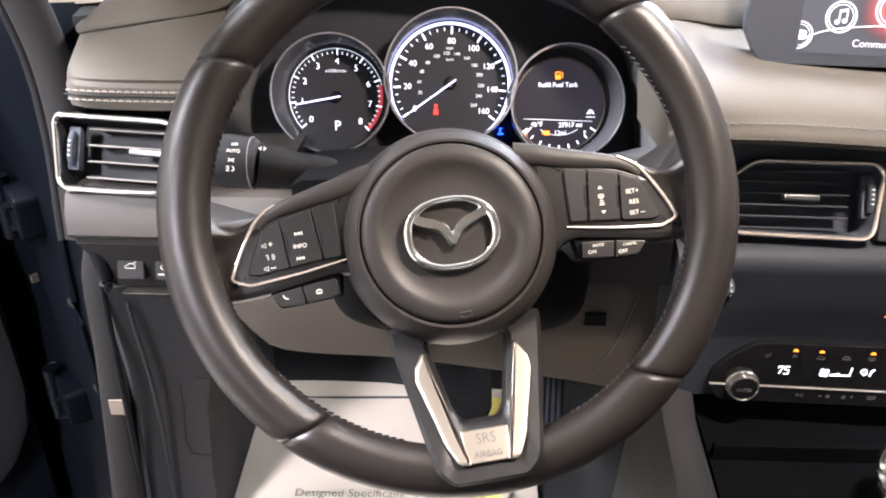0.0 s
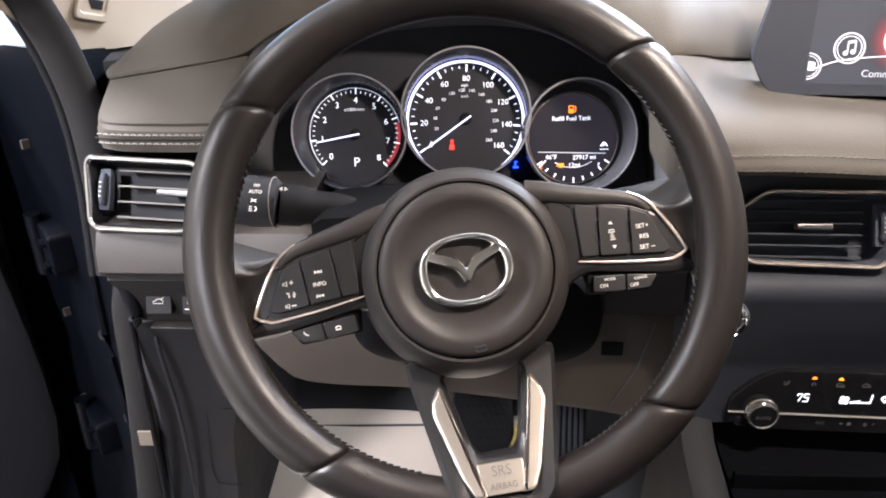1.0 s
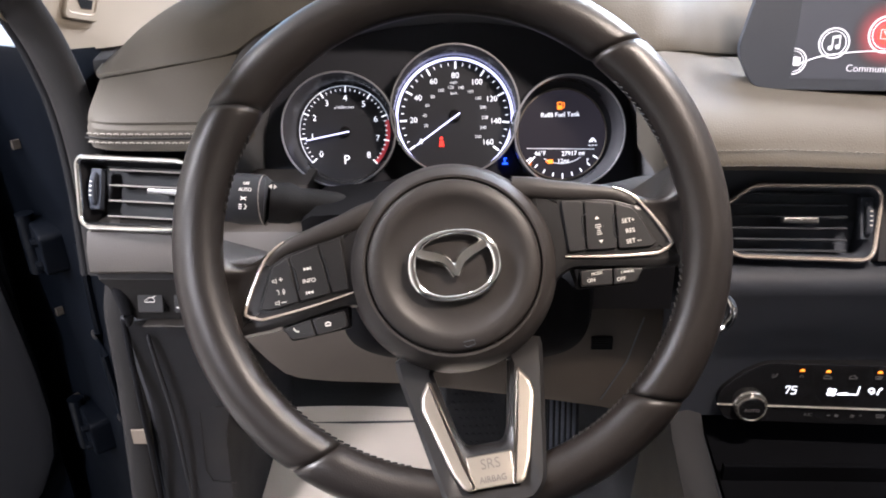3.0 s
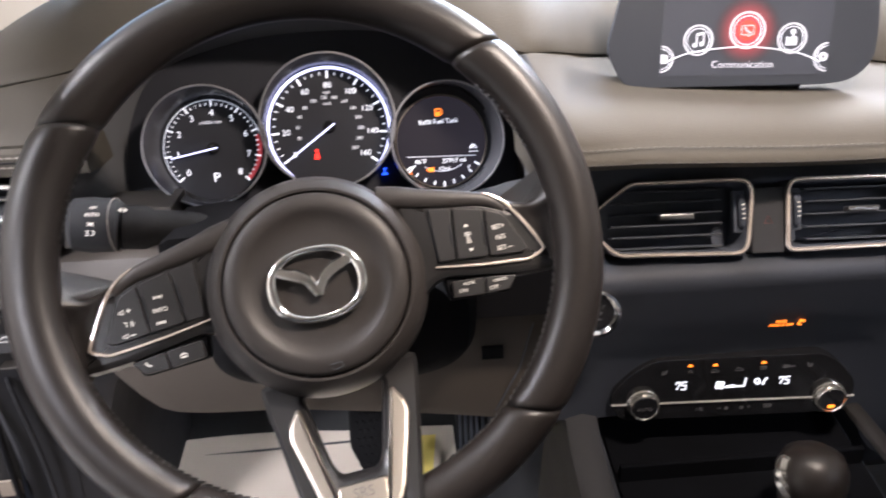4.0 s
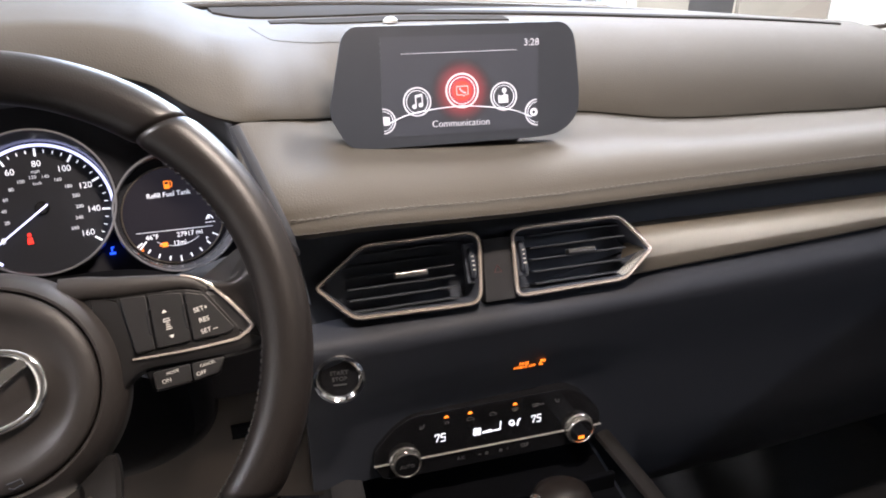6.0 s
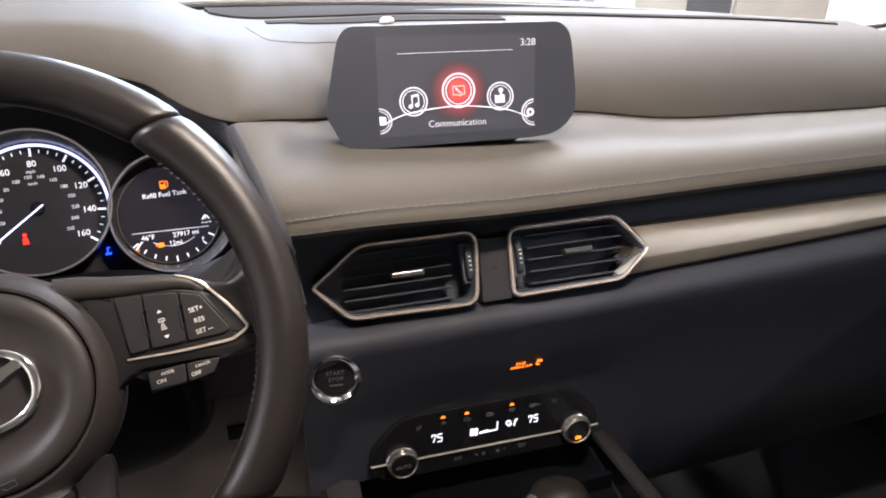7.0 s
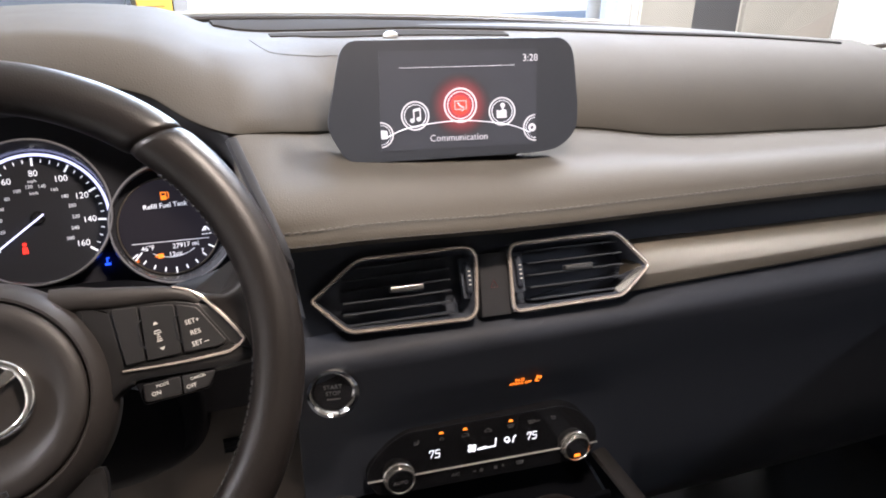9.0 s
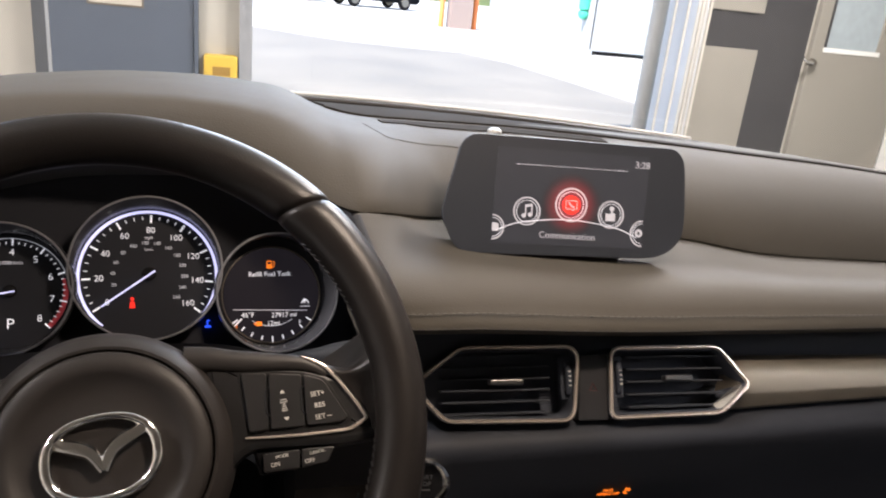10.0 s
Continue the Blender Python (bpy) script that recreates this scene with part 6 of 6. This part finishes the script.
part("inner_panel", loft([[(-1.0, y0 - 0.002, z), (-1.0, y0 + 0.03, z), (x1 - 0.006, y0 + 0.03, z), (x1, y0 + 0.012, z), (x1 - 0.004, y0, z), (x1 - 0.02, y0 - 0.006, z)] for z, y0, x1 in ((0.38, -0.050, -0.085), (0.44, -0.055, -0.032), (0.50, -0.060, -0.004), (0.57, -0.066, 0.006), (0.65, -0.070, 0.005), (0.72, -0.085, 0.002), (0.78, -0.075, -0.005), (0.86, -0.068, -0.014), (0.95, -0.062, -0.030), (1.045, -0.045, -0.06))]), DARKGREY, dr, "dark padded inner panel", smooth=True)
part("pull_handle", tube(catmull([(-0.35, -0.08, 0.90), (-0.35, -0.12, 0.91), (-0.24, -0.12, 0.91), (-0.24, -0.08, 0.90)], 5), 0.007, segs=8), SATIN, dr, "bright inner door handle", smooth=True)
part("window_frame", tube(catmull([(-0.06, 0.0, 1.05), (-0.18, 0.0, 1.22), (-0.45, 0.0, 1.42), (-0.80, 0.0, 1.48), (-1.03, 0.0, 1.44), (-1.04, 0.0, 1.05)], 5), 0.018, segs=8), PAINT, dr, "dark window frame", smooth=True)

# ---- the rest of the cabin, closed behind the camera ----
cab = thing("cabin_shell", CAR, "pale headliner and dark body around the car cabin", "car body", kind="structure")
part("roof", loft([[(-0.58, y, z), (-0.40, y, z + 0.05), (0.37, y, z + 0.08), (1.14, y, z + 0.05), (1.32, y, z), (1.32, y, z + 0.02), (0.37, y, z + 0.11), (-0.58, y, z + 0.02)] for y, z in ((0.36, 1.46), (0.15, 1.53), (-0.5, 1.57), (-1.2, 1.56), (-1.9, 1.48))]), HEADLINE, cab, "pale headliner", smooth=True)
dl = thing("dome_light", CAR @ pose(0.37, 0.24, 1.565, -14), "small warm dome light in the headliner, added out of view", "dome light")
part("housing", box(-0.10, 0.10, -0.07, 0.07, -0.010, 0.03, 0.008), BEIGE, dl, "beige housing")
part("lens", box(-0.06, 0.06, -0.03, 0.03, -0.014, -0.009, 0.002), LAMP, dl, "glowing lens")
part("door_sill", box(-0.66, -0.452, -1.85, 0.70, 0.12, 0.395, 0.02), PAINT, cab, "dark painted door sill")
part("rear_wall", box(-0.6, 1.34, -1.95, -1.9, 0.35, 1.10), PADLOW, cab)
part("side_wall", box(1.18, 1.24, -1.9, 1.1, 0.35, 1.08), PADLOW, cab, "dark passenger door panel")
part("side_wall", box(-0.66, -0.60, -1.9, -0.35, 0.35, 1.08), PADLOW, cab, "dark rear door panel")
part("pillar", box(-0.64, -0.58, -0.66, -0.54, 1.05, 1.58), BEIGE, cab, "beige centre pillar")
part("pillar", box(1.25, 1.31, -0.66, -0.54, 1.05, 1.58), BEIGE, cab, "beige centre pillar")
part("pillar", loft([[tuple(Vector((0.97 - p[0], p[1], p[2])).lerp(Vector((0.97 - q[0], q[1], q[2])), t)) for p, q in zip(base, top_)] for t in span(0, 1, 6)]), BEIGE, cab, "beige windscreen pillar trim", smooth=True)
part("corner_panel", loft([[(1.09, 0.62, 0.95), (1.20, 0.62, 0.95), (1.20, 1.05, 0.95), (1.09, 1.05, 0.95)], [(1.10, 0.66, 1.085), (1.20, 0.66, 1.085), (1.20, 1.05, 1.085), (1.10, 1.05, 1.085)]]), BEIGE, cab, "beige corner panel")
for sx in (0.0, 0.74):
    s_ = thing("front_seat", CAR @ pose(sx, -0.42, 0.40, 0, 0, 0), "dark leather front seat", "car seat", "front seats")
    part("cushion", loft([[(-0.25, y, 0.05), (-0.22, y, z), (0.22, y, z), (0.25, y, 0.05)] for y, z in ((-0.22, 0.20), (0.0, 0.22), (0.22, 0.24), (0.27, 0.20))]), LEATHER, s_, smooth=True)
    part("backrest", loft([[(-w, -0.22 - 0.35 * (z - 0.2), z), (w, -0.22 - 0.35 * (z - 0.2), z), (w, -0.36 - 0.35 * (z - 0.2), z), (-w, -0.36 - 0.35 * (z - 0.2), z)] for z, w in ((0.12, 0.24), (0.45, 0.26), (0.70, 0.22), (0.78, 0.14))]), LEATHER, s_, smooth=True)
    part("headrest", loft([[(-w, -0.46, z), (w, -0.46, z), (w, -0.57, z), (-w, -0.57, z)] for z, w in ((0.80, 0.11), (0.88, 0.13), (0.98, 0.11))]), LEATHER, s_, smooth=True)

GLASS = bpy.data.materials.new("window_glass")
GLASS.use_nodes = True
g_ = GLASS.node_tree
tr_, gl_, mx_ = g_.nodes.new("ShaderNodeBsdfTransparent"), g_.nodes.new("ShaderNodeBsdfGlossy"), g_.nodes.new("ShaderNodeMixShader")
tr_.inputs[0].default_value = (0.93, 0.96, 0.95, 1)
gl_.inputs["Roughness"].default_value = 0.02
mx_.inputs[0].default_value = 0.06
g_.links.new(tr_.outputs[0], mx_.inputs[1])
g_.links.new(gl_.outputs[0], mx_.inputs[2])
g_.links.new(mx_.outputs[0], g_.nodes["Material Output"].inputs[0])
ws = thing("windscreen", CAR, "clear curved windscreen with a black lower border", "windscreen", kind="structure")


def screen_row(t, inset=0.0):
    out = []
    for x in span(-0.36 - 0.10 * t + inset, 1.10 + 0.10 * t - inset, 16):
        u = (x - 0.37) / 0.85
        out.append((x, 1.16 - 0.13 * u * u - 0.78 * t, 1.115 - 0.02 * u * u + 0.42 * t - 0.02 * t * t))
    return out


bm = loft([screen_row(t) for t in span(0, 1, 8)], closed=False)
pane = part("pane", bm, GLASS, ws, "clear glass", smooth="all")
pane.visible_shadow = False
bm = loft([[tuple(Vector(p) + Vector((0, -0.004, -0.002))) for p in screen_row(t)] for t in (-0.02, 0.005, 0.03)], closed=False)
part("border", bm, GLOSS, ws, "black ceramic border")
part("gasket", tube(catmull([(0.08, 1.015, 1.175), (0.20, 1.02, 1.1735), (0.33, 1.02, 1.1695), (0.45, 1.02, 1.1645), (0.58, 1.02, 1.157), (0.76, 1.02, 1.144), (0.90, 1.00, 1.132), (1.02, 0.97, 1.117), (1.11, 0.93, 1.105), (1.17, 0.90, 1.108), (1.21, 0.88, 1.125), (1.27, 0.80, 1.20)], 5), 0.0045, segs=8), SIDELOW, ws, "dark grey lower gasket", smooth=True)
# A white bar stands in for sunlight caught at the foot of the glass.
part("foot_glint", tube(catmull([(0.0, 1.03, 1.1815), (0.20, 1.035, 1.180), (0.33, 1.035, 1.176), (0.45, 1.035, 1.171), (0.58, 1.035, 1.1635), (0.76, 1.035, 1.150)], 5), 0.0028, segs=8), PRINT, ws, "pale bar painting sunlight along the foot of the glass", smooth=True)
part("wiper_cowl", box(-0.45, 1.2, 1.18, 1.42, 1.03, 1.075, 0.01), BLACK, ws, "black cowl panel")
hood = thing("car_hood", CAR, "dark navy car bonnet in front of the windscreen", "car hood")
rows = []
for y, z in ((1.32, 1.02), (1.5, 1.01), (1.8, 0.98), (2.1, 0.92), (2.25, 0.85), (2.30, 0.75)):
    rows.append([(x, y - 0.10 * ((x - 0.37) / 0.85) ** 2, z - 0.05 * ((x - 0.37) / 0.85) ** 2) for x in span(-0.45, 1.19, 12)] + [(1.19, y, 0.6), (-0.45, y, 0.6)])
part("panel", loft(rows), PAINT, hood, "dark navy painted panel", smooth=True)

# ---- garage and yard ----
CONC = material("concrete", (0.30, 0.29, 0.27), 0.8, grain=0.3, grain_size=0.02, vary=0.2, vary_size=0.6)
YARDSH = material("yard_shadow", (0.165, 0.150, 0.126), 0.9, grain=0.5, grain_size=0.03, vary=0.35, vary_size=1.6)
LOT = material("pale_concrete", (0.34, 0.33, 0.305), 0.9, grain=0.5, grain_size=0.02, vary=0.25, vary_size=1.2)
WALLP = material("wall_paint", (0.46, 0.425, 0.37), 0.8, grain=0.1, grain_size=0.01, vary=0.07, vary_size=0.5)
WALLR = material("panel_beige", (0.25, 0.228, 0.195), 0.75, grain=0.1, grain_size=0.01, vary=0.09, vary_size=0.4)
DARKP = material("dark_paint", (0.045, 0.043, 0.045), 0.5, vary=0.15, vary_size=0.3)
DOORB = material("door_blue_grey", (0.085, 0.10, 0.13), 0.5, vary=0.1, vary_size=0.4)
WHITEP = material("white_paint", (0.72, 0.71, 0.68), 0.5, vary=0.08, vary_size=0.4)
STEEL = material("container_paint", (0.285, 0.295, 0.305), 0.5, grain=0.1, grain_size=0.05, vary=0.12, vary_size=0.7)
ORANGE = material("orange_paint", (0.70, 0.20, 0.05), 0.5, vary=0.15)
GREEN = material("green_paint", (0.05, 0.42, 0.28), 0.5, vary=0.15)
YPAINT = material("yellow_plastic", (0.64, 0.42, 0.06), 0.45, vary=0.1)


def structure(name, bm, mat, label, category):
    ob = part(name, bm, mat, None, smooth=False)
    return tagged(ob, label, category, "", "structure")


WY = 5.2
structure("ground", box(-300, 300, -300, 400, -0.30, -0.004), LOT, "sunlit pale concrete yard", "ground")
# The garage's cast shadow, painted on the yard as a darker grey sheet.
structure("pavement", plate([(-14, WY + 0.26), (5.6, WY + 0.26), (5.6, 7.4), (5.5, 8.8), (5.4, 10.2), (5.3, 12.0), (5.1, 14.2), (4.6, 15.7), (2.3, 16.1), (1.3, 17.0), (0.3, 18.2), (-14, 25)], -0.02, 0.0), YARDSH, "darker grey sheet painting the garage's shadow on the yard", "pavement")
structure("garage_floor", box(-6, 8, -9, WY, -0.2, 0.0), CONC, "grey concrete garage floor", "floor")
structure("wall_front_far", box(-6, -5.2, WY, WY + 0.25, 0, 3.9), WALLP, "beige painted garage wall", "wall")
structure("wall_front_over", box(-5.2, -2.0, WY, WY + 0.25, 3.3, 3.9), WALLP, "beige wall over the bay opening", "wall")
structure("wall_front_left", box(-2.0, 0.12, WY, WY + 0.25, 0, 3.9), WALLP, "beige painted garage wall", "wall")
structure("wall_front_right", box(3.30, 8, WY, WY + 0.25, 0, 3.9), WALLP, "beige painted garage wall", "wall")
structure("wall_front_top", box(0.12, 3.30, WY, WY + 0.25, 3.3, 3.9), WALLP, "beige wall over the bay opening", "wall")
structure("wall_left", box(-6.25, -6, -9, WY + 0.25, 0, 3.9), WALLP, "beige painted garage wall", "wall")
structure("wall_right", box(8, 8.25, -9, WY + 0.25, 0, 3.9), WALLP, "beige painted garage wall", "wall")
structure("wall_back", box(-6.25, 8.25, -9.25, -9, 0, 3.9), WALLP, "beige painted garage wall", "wall")
structure("ceiling", box(-6.25, 8.25, -9.25, WY + 0.25, 3.9, 4.1), WHITEP, "white garage ceiling", "ceiling")
# Fixtures for the added lamps, all out of view.
for lx, ly, *_ in LAMPS:
    f = thing("ceiling_light", pose(lx, ly, 3.75), "long warm white ceiling light, added out of view to light the cabin", "ceiling light", "garage ceiling lights")
    part("housing", box(-0.12, 0.12, -0.75, 0.75, 0.03, 0.15, 0.01), WHITEP, f)
    part("diffuser", box(-0.10, 0.10, -0.72, 0.72, 0.0, 0.03, 0.005), LAMP, f, "glowing diffuser")

TRACKP = material("strip_grey", (0.36, 0.36, 0.37), 0.5, vary=0.1, vary_size=0.2)
d1 = thing("entry_door", pose(-0.62, WY - 0.06, 0), "blue-grey steel door with a notice, in a pale frame", "door")
part("leaf", box(-0.44, 0.40, 0.0, 0.05, 0.01, 2.08, 0.003), DOORB, d1, "blue-grey steel leaf")
part("jamb", box(-0.515, -0.445, -0.02, 0.06, 0, 2.14, 0.003), material("frame_grey", (0.075, 0.078, 0.086), 0.5), d1, "dark side frame")
part("jamb", box(0.405, 0.43, -0.02, 0.06, 0, 2.14, 0.003), DOORB, d1)
part("edge_strip", box(-0.445, -0.425, -0.012, 0.0, 0.02, 2.06, 0.002), TRACKP, d1, "pale edge strip")
part("notice_frame", box(-0.212, 0.112, -0.006, 0.0, 0.958, 1.332, 0.002), material("frame_brown", (0.16, 0.13, 0.10), 0.6), d1, "thin brown frame")
part("notice", box(-0.20, 0.10, -0.008, -0.006, 0.97, 1.32), PAPER, d1, "beige paper notice")
bm = bmesh.new()
for k in range(5):
    box(-0.16, 0.06 - 0.03 * (k % 2), -0.0095, -0.008, 1.03 + 0.05 * k, 1.045 + 0.05 * k, 0, bm)
part("notice_lines", bm, DULL, d1)
TRACK = material("track_grey", (0.42, 0.425, 0.44), 0.6, vary=0.15, vary_size=0.2)
structure("bay_jamb", box(0.06, 0.14, WY - 0.08, WY + 0.3, 0, 3.3, 0.01), material("jamb_grey", (0.26, 0.26, 0.27), 0.6), "grey bay door track post", "trim")
yb = thing("wall_box", pose(-0.055, WY - 0.001, 0.43), "yellow plastic box with a dark label on the wall", "box")
part("case", plate(rounded([(-0.105, 0.0), (0.105, 0.0), (0.105, 0.28), (-0.105, 0.28)], 0.02), 0, 0.09, 0.012), YPAINT, yb, "yellow plastic case", smooth=True).matrix_local = pose(0, 0, 0, 90)
bm = box(-0.05, 0.06, 0.155, 0.21, 0.09, 0.0925)
box(-0.05, 0.06, 0.10, 0.11, 0.09, 0.0925, 0, bm)
box(-0.05, 0.06, 0.07, 0.08, 0.09, 0.0925, 0, bm)
part("label", bm, material("box_label", (0.30, 0.17, 0.03), 0.6), yb, "dark printed label").matrix_local = pose(0, 0, 0, 90)

po = thing("bollard_pole", pose(3.81, 6.55, 0), "pale beige-grey steel pole beside the bay opening", "pole")
part("post", lathe([(0, 3.2), (0.075, 3.2), (0.075, 0.0), (0, 0)], 24), material("pole_paint", (0.56, 0.50, 0.42), 0.6, vary=0.2, vary_size=0.2), po, smooth=True)
structure("bay_jamb_right", box(3.28, 3.40, WY - 0.1, WY + 0.3, 0, 3.3, 0.01), TRACK, "pale bay door track post", "trim")
tr = thing("door_track", pose(3.30, WY - 0.1, 0), "pale ribbed roller door track on the bay post", "door track", kind="structure")
for dx, dw, dy in ((-0.022, 0.010, 0.014), (0.006, 0.014, 0.02), (0.040, 0.008, 0.012), (0.072, 0.018, 0.022)):
    part("rail", box(dx, dx + dw, -dy, 0.0, 0.0, 3.2, 0.002), WALLP, tr, "cream steel rail")
for ry in (0.10, 0.28):
    part("rail", box(-0.034, -0.020, ry, ry + 0.018, 0.0, 3.2, 0.002), WALLP, tr)
structure("wall_panel_upper", box(3.43, 3.90, WY - 0.03, WY, 1.32, 2.2), WALLR, "beige wall panel", "wall")
structure("wall_panel_lower", box(3.43, 3.92, WY - 0.03, WY, 0.15, 1.05), WALLR, "beige wall panel", "wall")
structure("dark_wall", box(3.42, 4.36, WY - 0.015, WY, 0, 2.6), DARKP, "black painted wall strip", "wall")
d2 = thing("glazed_door", pose(4.38, WY - 0.06, 0), "beige door with an upper glass pane and a lever", "door")
part("leaf", framed([(0, 0.01), (0.92, 0.01), (0.92, 2.08), (0, 2.08)], [(0.12, 1.12), (0.62, 1.12), (0.62, 1.95), (0.12, 1.95)], 0, 0.045, 0.003), WALLR, d2, "beige door leaf").matrix_local = pose(0, 0.045, 0, 90)
# Flat grey-blue colour stands in for the reflection on the glass.
part("glazing", box(0.11, 0.63, 0.018, 0.026, 1.11, 1.96), material("glazing_reflection", (0.33, 0.37, 0.39), 0.12), d2, "opaque pane with its pale reflection in the colour")
part("pane_sill", box(0.10, 0.64, -0.008, 0.0, 1.085, 1.12, 0.002), WHITEP, d2, "pale bead under the pane")
part("pane_edge", box(0.10, 0.12, -0.006, 0.0, 1.12, 1.97, 0.002), DARKP, d2, "dark bead beside the pane")
lv = part("lever", tube([(0.0, -0.05, 1.0), (-0.06, -0.055, 1.005), (-0.10, -0.05, 1.03)], 0.014, segs=8), CHROME, d2, "steel door lever", smooth=True)
part("rose", lathe([(0, 0.05), (0.018, 0.05), (0.03, 0.0), (0.03, -0.01)], 20), SATIN, lv).matrix_local = pose(0.02, 0.0, 1.0, 90)
structure("wall_window", box(5.35, 6.2, WY - 0.02, WY, 0.0, 2.4), WHITEP, "white painted panel beside the door", "wall")

# yard: container wall, bin, fence posts, parked cars
ct = thing("shipping_container", pose(8.75, 27.2, 0, 0, 0, -90), "pale blue corrugated steel container", "container")
rows = []
n_ = 44
prof = []
for i in range(n_ + 1):
    x = 8.8 * i / n_
    prof.append((x, (0.0, 0.0, -0.05, -0.05)[i % 4]))
bm = bmesh.new()
lo_ = [bm.verts.new((x, y, 0.12)) for x, y in prof]
hi_ = [bm.verts.new((x, y, 2.5)) for x, y in prof]
for i in range(n_):
    bm.faces.new((lo_[i], lo_[i + 1], hi_[i + 1], hi_[i]))
part("corrugated_side", bm, STEEL, ct, "corrugated pale blue steel")
part("body", box(0.02, 8.78, 0.06, 2.4, 0.1, 2.58, 0.02), STEEL, ct)
part("base_rail", box(0, 8.8, -0.03, 0.1, 0.0, 0.14, 0.01), STEEL, ct)
gb = thing("rolled_tarp", pose(8.60, 18.75, 0), "green rolled tarpaulin hung on the container side", "tarpaulin")
part("roll", tube(catmull([(0, 0, 2.45), (0.01, 0.03, 2.0), (0, -0.03, 1.5), (0.02, 0.02, 1.1), (0.0, 0.0, 0.85)], 4), [0.08] + [0.15] * 14 + [0.11, 0.07], segs=14), GREEN, gb, smooth=True)
part("strap", tube([(0.16, -0.05, 2.2), (-0.1, -0.12, 2.21), (-0.15, 0.02, 2.2), (0.16, 0.12, 2.2)], 0.02, segs=6), DARKP, gb)
bn = thing("waste_bin", pose(7.2, 25.6, 0), "brown bin between orange posts", "bin")
part("bin", box(-0.36, 0.36, -0.3, 0.3, -0.004, 1.3, 0.05), material("bin_brown", (0.22, 0.17, 0.15), 0.6), bn)
for sx in (-0.62, 0.55):
    p_ = thing("orange_post", pose(7.2 + sx, 25.6, 0), "orange painted steel post", "post", "orange posts")
    part("post", lathe([(0, 1.2), (0.07, 1.2), (0.09, 1.12), (0.09, 0), (0, 0)], 16), ORANGE, p_, smooth=True)


def parked_car(x, y, turn, paint, label):
    c = thing("parked_car", pose(x, y, 0, 0, 0, turn), label, "car", "parked cars")
    side_ = [(-2.2, 0.35), (-2.25, 0.75), (-2.1, 0.95), (-1.2, 1.02), (-0.6, 1.45), (0.9, 1.48), (1.6, 1.05), (2.2, 0.95), (2.25, 0.45), (2.1, 0.3)]
    part("body", plate(rounded(side_, 0.12, 3), -0.85, 0.85, 0.08), paint, c, smooth=True).matrix_local = pose(0, 0, 0, 90)
    for sy in (-0.8, 0.8):
        for wx_ in (-1.4, 1.35):
            w_ = part("wheel", lathe([(0, 0.1), (0.2, 0.1), (0.31, 0.08), (0.33, 0.0), (0.31, -0.1), (0, -0.1)], 20), RUBBER, c, "black tyre", smooth=True)
            w_.matrix_local = pose(wx_, sy, 0.33, 90)
            part("rim", lathe([(0, 0.11), (0.19, 0.105), (0.2, 0.09)], 16), SATIN, w_)
    part("window_band", plate(rounded([(-1.05, 1.05), (-0.55, 1.38), (0.85, 1.41), (1.4, 1.06)], 0.05), -0.86, 0.86), GLOSS, c, "dark side windows").matrix_local = pose(0, 0, 0, 90)
    return c


parked_car(6.2, 38.0, 20, PAINT, "dark parked car across the yard")
parked_car(1.6, 39.0, 15, DARKP, "dark grey parked car across the yard")
structure("backdrop_hedge", box(-60, 60, 70, 72, 0, 3.5), material("far_green", (0.10, 0.13, 0.05), 0.9, vary=0.5, vary_size=2.0), "far green hedge line", "backdrop")
